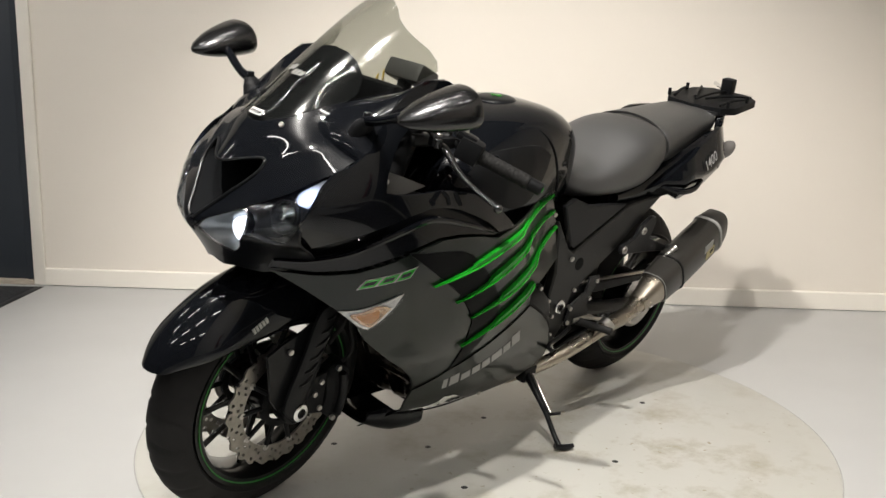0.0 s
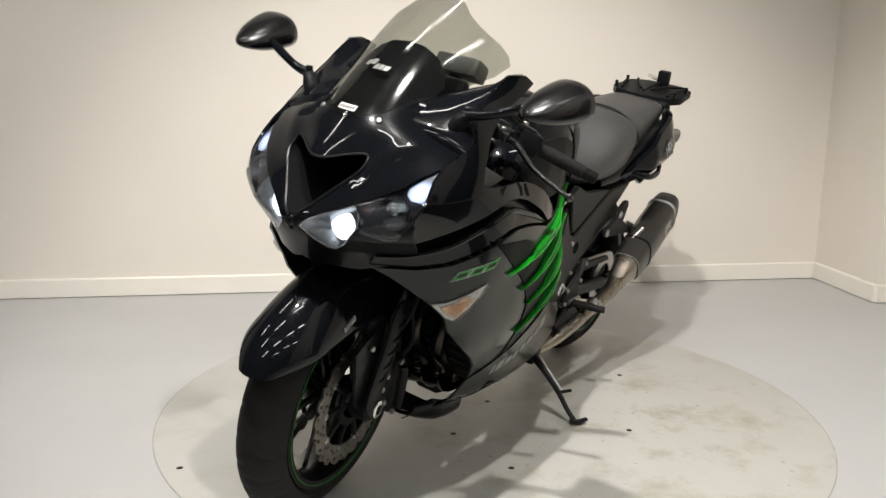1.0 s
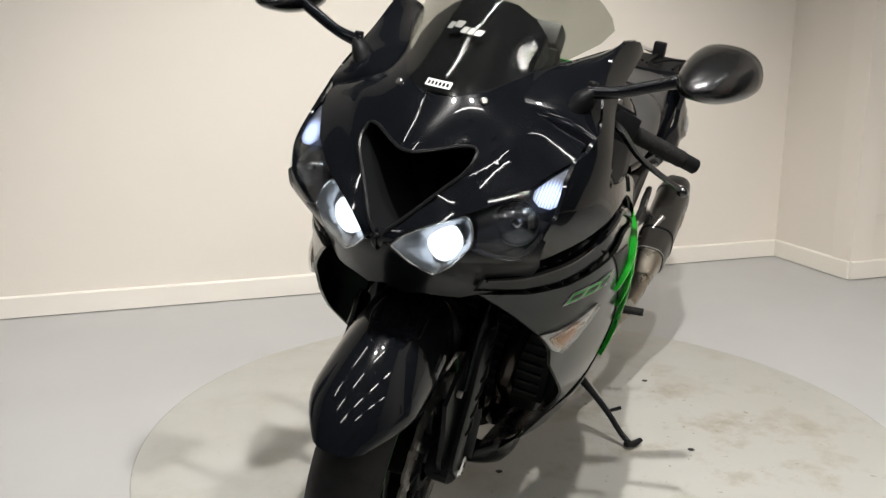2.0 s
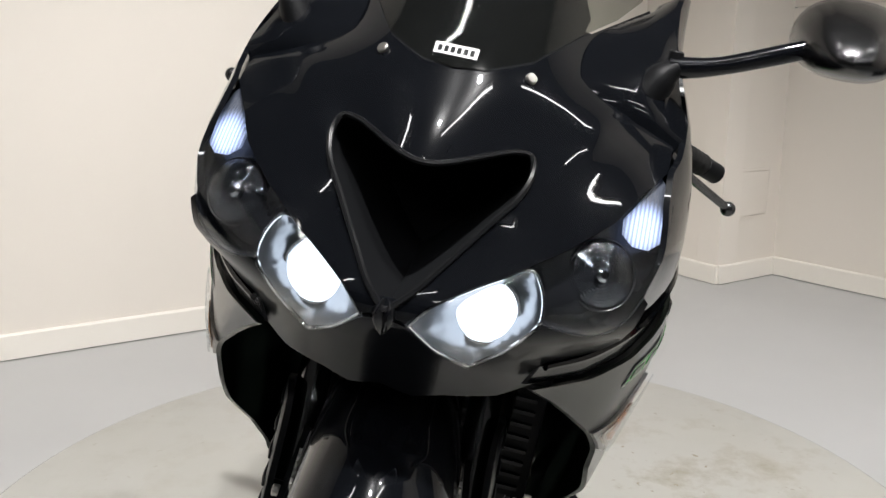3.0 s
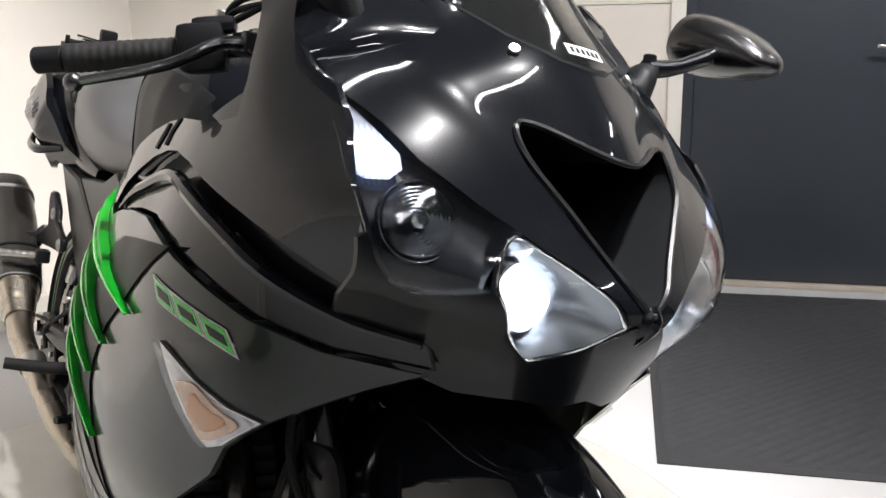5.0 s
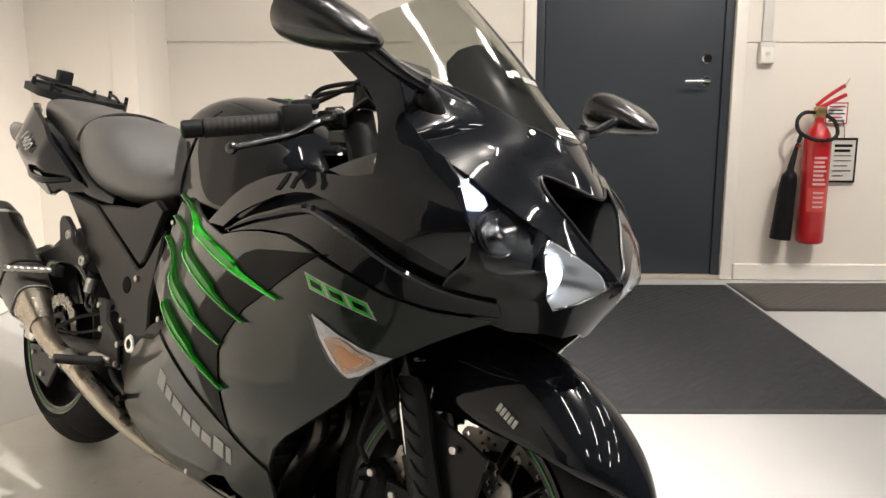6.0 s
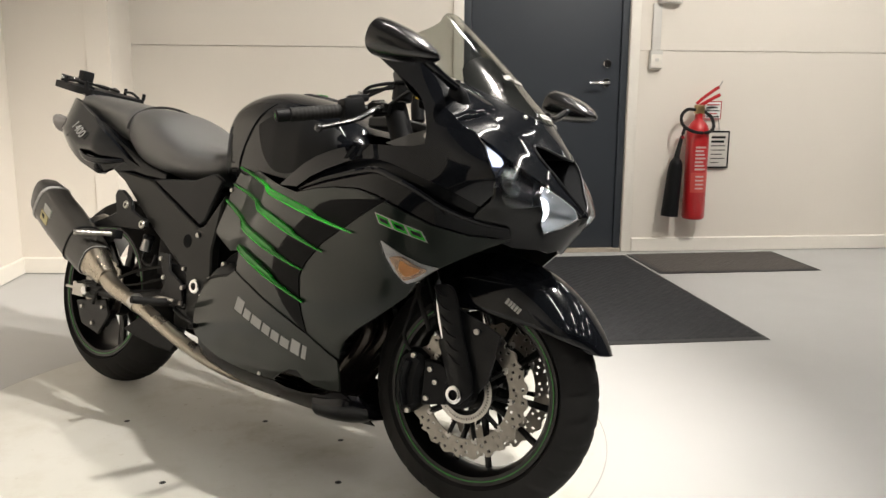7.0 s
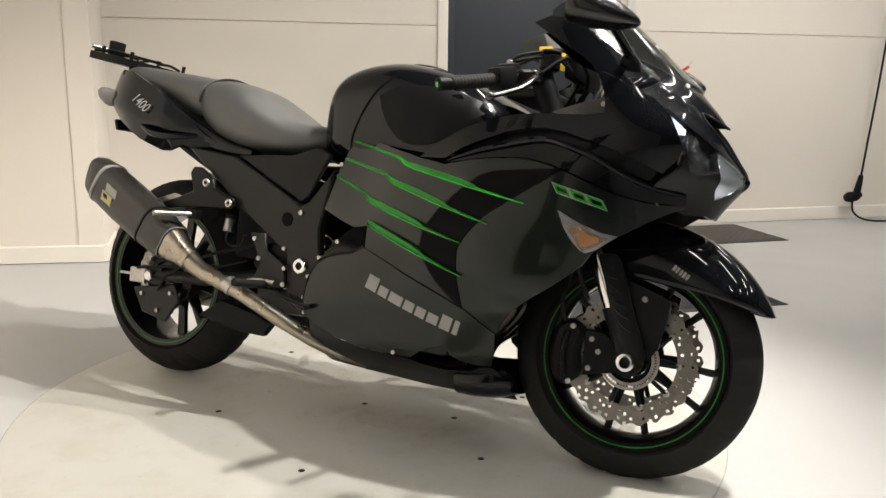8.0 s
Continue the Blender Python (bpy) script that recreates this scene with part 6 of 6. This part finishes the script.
# --- handlebars, levers, mirrors ---
def handlebar(s):
    end = Vector((0.313, -0.370, 0.886)) if s < 0 else Vector((0.289, 0.351, 0.862))
    inner = Vector((0.425, s * 0.150, 0.945)) if s < 0 else Vector((0.415, 0.150, 0.935))
    d = (end - inner).normalized()
    ob = part("handlebar", tube([inner - d * 0.02, inner + d * 0.15, end - d * 0.01], 0.0115, 12, 8), SATIN, bike, "black clip-on handlebar")
    rings = bmesh.new()
    g0, g1 = inner + d * 0.105, end - d * 0.022
    steps = 26
    tube([g0.lerp(g1, k / steps) for k in range(steps + 1)], [0.0175 if k % 2 else 0.0165 for k in range(steps + 1)], 14, steps * 2, rings)
    part("grip", rings, RUBBER, ob, "ribbed rubber grip")
    part("grip_flange", rod(g0 - d * 0.006, g0, 0.022), RUBBER, ob)
    part("bar_end", rod(end - d * 0.022, end + d * 0.014, 0.0155, 16), MATTE, ob)
    part("bar_end_ring", rod(end + d * 0.010, end + d * 0.0155, 0.007, 16), GREEN, ob, "green bar-end ring")
    body = bmesh.new()
    m = Matrix.Translation(inner + d * 0.075) @ d.to_track_quat("X", "Z").to_matrix().to_4x4()
    box((-0.028, -0.026, -0.026), (0.028, 0.026, 0.030), 0.010, body)
    part("switch_block", body, MATTE, ob, "black switch housing", m)
    tip = Vector((0.431, -0.360, 0.862)) if s < 0 else Vector((0.423, 0.360, 0.826))
    piv = inner + d * 0.03 + Vector((0.045, 0, 0.0))
    line = [piv, piv + Vector((0.022, s * 0.05, -0.008)), piv.lerp(tip, 0.55) + Vector((0.022, 0, 0)), tip]
    lever = part("lever", tube(line, [0.012, 0.010, 0.0085, 0.0075], 10, 20, None, 0.75), LEVER, ob, "dark polished hand lever")
    bm = bmesh.new()
    bmesh.ops.create_uvsphere(bm, u_segments=14, v_segments=8, radius=0.0105)
    part("lever_ball", bm, LEVER, lever, "", Matrix.Translation(tip))
    part("lever_perch", box((-0.02, -0.02, -0.012), (0.03, 0.02, 0.014), 0.006), MATTE, ob, "", Matrix.Translation(piv - Vector((0.015, 0, 0))))
    pot = part("fluid_reservoir", rod(inner + Vector((0.05, -s * 0.02, 0.02)), inner + Vector((0.05, -s * 0.02, 0.062)), 0.026 if s < 0 else 0.020, 20), SATIN, ob, "black brake fluid reservoir")
    part("reservoir_cap", rod(inner + Vector((0.05, -s * 0.02, 0.061)), inner + Vector((0.05, -s * 0.02, 0.070)), 0.027 if s < 0 else 0.021, 20), MATTE, pot)
    part("control_cable", tube([piv, inner + Vector((0.10, -s * 0.02, 0.055)), inner + Vector((0.13, -s * 0.08, 0.02)), inner + Vector((0.10, -s * 0.12, -0.07))], 0.005, 8, 20), RUBBER, ob)
    part("control_cable", tube([inner + d * 0.06 + Vector((0, 0, 0.025)), inner + Vector((0.07, -s * 0.03, 0.075)), inner + Vector((0.10, -s * 0.10, 0.02)), inner + Vector((0.06, -s * 0.13, -0.06))], 0.0045, 8, 20), RUBBER, ob)
    # brake and clutch hoses arching over the clamp, and the small fittings on it
    top = inner + d * 0.060
    for off in (0.0, 0.011):
        hose = [top + Vector((0.0, 0, 0.026)), top + Vector((0.022, -s * 0.016, 0.050 + off)), inner + Vector((0.062, -s * 0.020, 0.052 + off)), inner + Vector((0.105, -s * 0.060, 0.018))]
        part("brake_hose", tube(hose, 0.0042, 8, 24), SATIN, ob)
    cap = Matrix.Translation(inner + d * 0.070 + Vector((0.004, 0, 0.022))) @ d.to_track_quat("X", "Z").to_matrix().to_4x4()
    part("switch_top", box((-0.030, -0.018, -0.004), (0.022, 0.018, 0.016), 0.009), SATIN, ob, "rounded top of the switch housing", cap)
    part("banjo_bolt", rod(top + Vector((0.002, 0, 0.026)), top + Vector((0.002, 0, 0.046)), 0.0075, 12, None, 0.002), STEEL, ob, "bright banjo bolt")
    part("pivot_bolt", rod(piv + Vector((0, 0, 0.010)), piv + Vector((0, 0, 0.020)), 0.007, 12), STEEL, lever, "bright lever pivot bolt")
    part("adjuster_wheel", rod(piv + Vector((0.018, s * 0.016, -0.010)), piv + Vector((0.018, s * 0.016, 0.012)), 0.010, 16, None, 0.002), LEVER, lever, "knurled lever adjuster")
    part("clamp", rod(inner - d * 0.012, inner + d * 0.022, 0.021, 18, None, 0.003), ALU, ob, "dark alloy bar clamp")
    for dz in (-0.010, 0.010):
        part("clamp_bolt", rod(inner + d * 0.005 + Vector((0.018, 0, dz)), inner + d * 0.005 + Vector((0.027, 0, dz)), 0.005, 10), STEEL, ob)
    return ob


both(handlebar)
part("top_yoke", plate([(0.36, 0.90), (0.47, 0.90), (0.47, 0.93), (0.36, 0.93)], -0.12, 0.12, 0.006), ALU, bike, "black fork yoke")
for p, size, turn in (((0.432, -0.052, 1.026), 0.018, 12), ((0.470, -0.030, 1.012), 0.025, -4)):
    part("paper_tag", box((-0.001, -size, -size), (0.001, size, size), 0.0008), YELLOW, bike, "yellow paper tag hanging by the instruments", Matrix.Translation(p) @ Matrix.Rotation(radians(-47), 4, "Z") @ Matrix.Rotation(radians(turn), 4, "X"))
for s in (1, -1):
    trim = part("cockpit_trim", sheet([(0.680, 0.896), (0.60, 0.872), (0.535, 0.850), (0.60, 0.838), (0.680, 0.842)], side_chart(s), 0.004, 0.03, -0.022), TRIMGREY, bike, "grey inner cockpit trim")
    p = side_chart(s)(0.660, 0.870, -0.012)
    part("trim_screw", rod(p, p + Vector((0, s * 0.005, 0)), 0.006), STEEL, trim)
# dark inner panel that closes the cockpit behind the nose
for s in (1, -1):
    inner = [(0.42, 0.80), (0.64, 0.86), (0.655, 0.92), (0.61, 0.975), (0.63, 0.985), (0.70, 0.90), (0.72, 0.76), (0.45, 0.70)]
    part("inner_panel", sheet(inner, lambda x, z, h, s=s: Vector((x, s * (half(x, z) - 0.03 + h), z)), 0.004, 0.04), MATTE, bike)
part("inner_floor", box((0.40, -0.17, 0.66), (0.70, 0.17, 0.72), 0.01), CAVITY, bike)
part("lamp_backing", plate([(0.62, 0.68), (0.80, 0.68), (0.80, 0.74), (0.72, 0.88), (0.64, 0.94), (0.58, 0.86)], -0.125, 0.125), CAVITY, bike)


def wing_mirror(s):
    base = Vector((0.695, s * 0.205, 0.985))
    joint = Vector((0.682, s * 0.335, 1.030))
    arm = part("mirror_arm", tube([base, base + Vector((0.0, s * 0.05, 0.012)), joint], [0.012, 0.0095, 0.0105], 12, 14), BLACK, bike, "black mirror stalk")
    part("stalk_bolt", rod(base + Vector((0, s * 0.004, -0.004)), base + Vector((0, s * 0.004, 0.018)), 0.008, 14), SATIN, arm)
    foot = bmesh.new()
    tube([base + Vector((-0.004, -s * 0.014, -0.030)), base + Vector((-0.002, -s * 0.003, -0.010)), base + Vector((0, s * 0.01, 0.004))], [0.030, 0.024, 0.012], 14, 10, foot, 0.7)
    part("mirror_foot", foot, MATTE, arm, "rubber mirror boot")
    tip, back = Vector((0.754, s * 0.363, 1.018)), Vector((0.614, s * 0.391, 1.051))
    d = (back - tip).normalized()
    side = Vector((0, 0, 1)).cross(d).normalized()
    up = d.cross(side)
    L = (back - tip).length
    bm = bmesh.new()
    rings = []
    for t, w, h in ((0.0, 0.006, 0.003), (0.04, 0.020, 0.010), (0.14, 0.034, 0.018), (0.35, 0.048, 0.030), (0.6, 0.058, 0.038), (0.85, 0.064, 0.043), (1.0, 0.065, 0.044), (1.02, 0.063, 0.042), (1.02, 0.058, 0.037), (0.99, 0.057, 0.036)):
        w, h = 0.90 * w, 1.04 * h
        rings.append([tip + d * L * t + side * w * math.copysign(abs(math.cos(q)) ** 0.8, math.cos(q)) + up * h * (1.0 if math.sin(q) > 0 else 0.78) * math.copysign(abs(math.sin(q)) ** 0.9, math.sin(q)) for q in (2 * math.pi * k / 28 for k in range(28))])
    skin_rings(bm, rings)
    shell = part("mirror_housing", bm, SHELL, arm, "dark metallic teardrop mirror housing")
    bm = bmesh.new()
    skin_rings(bm, [[tip + d * (L * 0.995 + o) + side * 0.050 * math.copysign(abs(math.cos(q)) ** 0.8, math.cos(q)) + up * 0.037 * (1.0 if math.sin(q) > 0 else 0.78) * math.sin(q) for q in (2 * math.pi * k / 28 for k in range(28))] for o in (0.0, 0.002)])
    part("mirror_glass", bm, MIRROR, shell, "mirror glass")
    return arm


both(wing_mirror)

# --- side stand, down on the left ---
foot = Vector((-0.041, 0.374, 0.0))
c, sn = math.cos(LEAN), math.sin(LEAN)
tipb = Vector((foot.x, foot.y * c - foot.z * sn, foot.y * sn + foot.z * c))
top, bend = Vector((-0.092, 0.170, 0.208)), Vector((-0.064, 0.284, 0.139))
stand = part("side_stand", tube([top, top.lerp(bend, 0.5) + Vector((0.004, 0.002, 0.003)), bend, bend.lerp(tipb, 0.55), tipb + Vector((0, -0.006, 0.012))], [0.013, 0.009, 0.0078, 0.0075, 0.008], 12, 20), SATIN, bike, "black side stand, swung down")
part("stand_bracket", box((-0.125, 0.145, 0.185), (-0.070, 0.178, 0.240), 0.006), MATTE, stand)
part("stand_foot", tube([tipb + Vector((0.012, -0.012, 0.011)), tipb + Vector((-0.01, 0.004, 0.009)), tipb + Vector((-0.035, 0.018, 0.016))], [0.010, 0.011, 0.007], 10, 8, None, 0.7), SATIN, stand)
part("stand_spring", tube([top + Vector((-0.018, 0.008, 0)), bend + Vector((-0.012, 0.006, 0.0))], 0.005, 8, 10), STEEL, stand)
part("stand_tang", tube([bend, bend + Vector((-0.028, 0.028, 0.010))], 0.005, 8, 4), SATIN, stand)


# ---- fittings on the door wall ----
def wall_frame(dist, z, off=0.0):
    """A pose on the door wall: x along it, -y out into the room, z up."""
    p = along(C3, W3B, dist) + n3 * off
    return Matrix(((d3.x, -n3.x, 0, p.x), (d3.y, -n3.y, 0, p.y), (0, 0, 1, z), (0, 0, 0, 1)))


def fire_extinguisher(m):
    root = tagged(empty("fire_extinguisher", m), "red carbon dioxide fire extinguisher with black horn on the wall", "fire extinguisher")
    R = 0.068
    prof = [(0, 0.0), (0.055, 0.0), (0.064, 0.006), (R, 0.016), (R, 0.50), (0.066, 0.535), (0.058, 0.565), (0.042, 0.59), (0.026, 0.605), (0.022, 0.62), (0.022, 0.645), (0, 0.645)]
    body = part("cylinder", lathe([(r, -z) for r, z in prof], 40, m=Matrix.Rotation(radians(-90), 4, "X")), RED, root, "red enamelled gas cylinder")
    label = bmesh.new()
    for z0, z1, a0, a1, rr in ((0.17, 0.29, -135, -45, 0.0006),):
        rings = []
        for k in range(13):
            a = radians(a0 + (a1 - a0) * k / 12)
            rings.append([(math.cos(a) * (R + d), math.sin(a) * (R + d), z) for d, z in ((0, z0), (rr, z0), (rr, z1), (0, z1))])
        skin_rings(label, rings)
    part("label_band", label, material("label_red_print", (0.52, 0.06, 0.05), 0.4, vary=0.1, scale=40), body, "printed instruction panel")
    for k in range(7):
        z = 0.305 + k * 0.022
        bm = bmesh.new()
        rings = []
        for j in range(7):
            a = radians(-118 + (56 - 7 * (k % 3)) * j / 6)
            rings.append([(math.cos(a) * (R + d), math.sin(a) * (R + d), zz) for d, zz in ((0, z), (0.0009, z), (0.0009, z + 0.011), (0, z + 0.011))])
        skin_rings(bm, rings)
        part("print_bar", bm, material("label_white_print", (0.56, 0.40, 0.38), 0.5, vary=0.1, scale=60) if k == 0 else bpy.data.materials["label_white_print"], body)
    for k in range(4):
        z = 0.19 + k * 0.024
        bm = bmesh.new()
        rings = []
        for j in range(7):
            a = radians(-112 + 44 * j / 6)
            rings.append([(math.cos(a) * (R + d), math.sin(a) * (R + d), zz) for d, zz in ((0.0005, z), (0.0014, z), (0.0014, z + 0.009), (0.0005, z + 0.009))])
        skin_rings(bm, rings)
        part("print_bar", bm, bpy.data.materials["label_white_print"], body)
    valve = part("valve", box((-0.026, -0.022, 0.640), (0.026, 0.022, 0.695), 0.008), BRASS, root, "brass valve block")
    part("carry_handle", tube([(0.0, 0, 0.69), (0.03, 0, 0.705), (0.085, 0, 0.735), (0.125, 0, 0.755)], 0.0075, 8, 14, None, 1.4), RED, valve, "red squeeze handle")
    part("squeeze_lever", tube([(-0.02, 0, 0.70), (0.02, 0, 0.735), (0.075, 0, 0.775), (0.115, 0, 0.80)], 0.007, 8, 14, None, 1.4), RED, valve)
    part("safety_pin", tube([(0.115, 0, 0.80), (0.135, 0, 0.835)], 0.003, 6, 3), STEEL, valve)
    part("hose", tube([(-0.02, 0, 0.665), (-0.085, -0.02, 0.665), (-0.125, -0.04, 0.625), (-0.115, -0.06, 0.57), (-0.05, -0.085, 0.535), (0.03, -0.085, 0.535), (0.075, -0.05, 0.565), (0.07, -0.02, 0.62), (0.03, 0.0, 0.655)], 0.010, 10, 60), RUBBER, root, "black looped rubber hose")
    part("horn_pipe", tube([(-0.078, 0.01, 0.56), (-0.10, 0.0, 0.50), (-0.125, -0.01, 0.40), (-0.13, -0.01, 0.36)], [0.010, 0.010, 0.016, 0.018], 10, 16), RUBBER, root)
    horn = part("horn", tube([(-0.128, -0.01, 0.375), (-0.13, -0.01, 0.345), (-0.137, -0.01, 0.27), (-0.155, -0.01, 0.02)], [0.018, 0.038, 0.044, 0.052], 20, 14), MATTE, root, "black plastic discharge horn")
    part("horn_ring", rod((-0.095, 0.0, 0.49), (-0.097, 0.0, 0.505), 0.014, 12), RED, root)
    part("wall_bracket", box((-0.02, 0.03, 0.52), (0.02, 0.083, 0.56), 0.003), STEEL, root)
    part("wall_bracket", box((-0.05, 0.05, 0.10), (0.05, 0.083, 0.14), 0.003), STEEL, root)
    return root


EXT = 3.32
fire_extinguisher(wall_frame(EXT, 0.215, 0.085))
# tags hung behind it
tag = tagged(empty("inspection_tag", wall_frame(EXT + 0.115, 0.88, 0.012)), "white inspection tag with red border and print", "tag")
part("card", box((-0.055, -0.002, -0.06), (0.055, 0.0, 0.05), 0.0006), WHITE, tag)
for lo, hi in (((-0.055, -0.0034, 0.044), (0.055, -0.0021, 0.05)), ((-0.055, -0.0034, -0.06), (0.055, -0.0021, -0.055)), ((-0.055, -0.0034, -0.055), (-0.050, -0.0021, 0.044)), ((0.050, -0.0034, -0.055), (0.055, -0.0021, 0.044))):
    part("border", box(lo, hi), RED, tag)
for k in range(5):
    part("print_bar", box((-0.04, -0.0032, 0.025 - k * 0.018), (0.042 - 0.012 * (k % 2), -0.0021, 0.032 - k * 0.018)), RED if k in (0, 3) else ALU, tag)
notice = tagged(empty("notice_board", wall_frame(EXT + 0.165, 0.635, 0.01)), "small black-framed printed notice hanging by the extinguisher", "sign")
part("paper", box((-0.062, -0.004, -0.105), (0.062, 0.0, 0.105), 0.001), SIGN, notice)
for lo, hi in (((-0.070, -0.008, 0.105), (0.070, 0.0, 0.115)), ((-0.070, -0.008, -0.115), (0.070, 0.0, -0.105)), ((-0.070, -0.008, -0.105), (-0.062, 0.0, 0.105)), ((0.062, -0.008, -0.105), (0.070, 0.0, 0.105))):
    part("frame_bar", box(lo, hi, 0.001), MATTE, notice)
for k, (h, wd) in enumerate(((0.014, 0.05), (0.014, 0.045), (0.005, 0.05), (0.005, 0.05), (0.005, 0.04), (0.005, 0.05), (0.005, 0.03))):
    z = 0.075 - k * 0.026
    part("print_bar", box((-0.045, -0.0052, z - h / 2), (-0.045 + 2 * wd * 0.9, -0.0041, z + h / 2)), MATTE, notice)
part("hanger_cord", tube([(0.0, -0.004, 0.115), (-0.005, -0.006, 0.16), (-0.02, -0.01, 0.21)], 0.0018, 6, 8), MATTE, notice)

# switch box on its surface conduit
SW = 3.055
box1 = tagged(empty("junction_box", wall_frame(SW, 1.175, 0.0)), "small grey surface switch box on the wall", "switch box")
part("housing", box((-0.038, -0.032, -0.055), (0.038, 0.0, 0.055), 0.006), GREYBOX, box1)
part("cover", box((-0.034, -0.038, -0.050), (0.034, -0.0325, 0.030), 0.004), TRIM, box1)
part("toggle", box((-0.012, -0.043, -0.012), (0.012, -0.0385, 0.006), 0.002), GREYBOX, box1)
con = tagged(empty("cable_conduit", wall_frame(SW + 0.0, 1.232, 0.0)), "pale grey surface cable trunking running up the wall", "conduit")
part("trunking", box((-0.026, -0.018, 0.0), (0.026, 0.0, 0.27), 0.003), GREYBOX, con)
part("trunking_upper", box((-0.026, -0.018, 0.36), (0.026, 0.0, CEIL - 1.24), 0.003), GREYBOX, con)
box2 = tagged(empty("junction_box", wall_frame(SW + 0.085, 1.545, 0.0)), "grey surface socket box higher on the wall", "switch box")
part("housing", box((-0.085, -0.045, -0.042), (0.055, 0.0, 0.05), 0.006), GREYBOX, box2)
part("cover", box((-0.075, -0.050, -0.035), (0.045, -0.0455, 0.042), 0.003), TRIM, box2)

# inspection hatch on the pier's side
dp = (C3 - C2).normalized()
np_ = Vector((dp.y, -dp.x, 0))
p = along(C2, C3, 0.21)
hatch = tagged(empty("wall_hatch", Matrix(((dp.x, -np_.x, 0, p.x), (dp.y, -np_.y, 0, p.y), (0, 0, 1, 0.40), (0, 0, 0, 1)))), "small flush cream-painted inspection hatch in the pier", "hatch")
part("hatch_door", box((-0.10, -0.006, -0.10), (0.10, -0.001, 0.10), 0.002), WALL, hatch)
for lo, hi in (((-0.115, -0.004, -0.115), (-0.103, -0.001, 0.115)), ((0.103, -0.004, -0.115), (0.115, -0.001, 0.115)), ((-0.103, -0.004, 0.103), (0.103, -0.001, 0.115)), ((-0.103, -0.004, -0.115), (0.103, -0.001, -0.103))):
    part("hatch_frame", box(lo, hi), WALL, hatch)

# hanging cable with its hand control, by the wall
hang = tagged(empty("hanging_controller", wall_frame(4.78, 0.0, 0.10)), "black hand controller hanging on a coiled cable near the wall", "controller")
part("cable_upper", tube([(0.16, 0, 2.4), (0.10, 0, 1.2), (0.02, 0, 0.30)], 0.007, 8, 20), RUBBER, hang)
part("grip_body", tube([(0.02, 0, 0.31), (0.01, 0, 0.24), (-0.005, 0, 0.17)], [0.016, 0.022, 0.026], 12, 10), MATTE, hang)
part("control_head", tube([(0.03, 0, 0.18), (-0.01, 0, 0.165), (-0.06, 0, 0.16), (-0.085, 0, 0.15)], [0.02, 0.034, 0.036, 0.024], 14, 12), MATTE, hang)
part("cable_lower", tube([(-0.03, 0, 0.14), (-0.02, -0.01, 0.06), (0.04, -0.05, 0.012), (0.16, -0.10, 0.005), (0.30, -0.08, 0.006)], 0.007, 8, 26), RUBBER, hang)
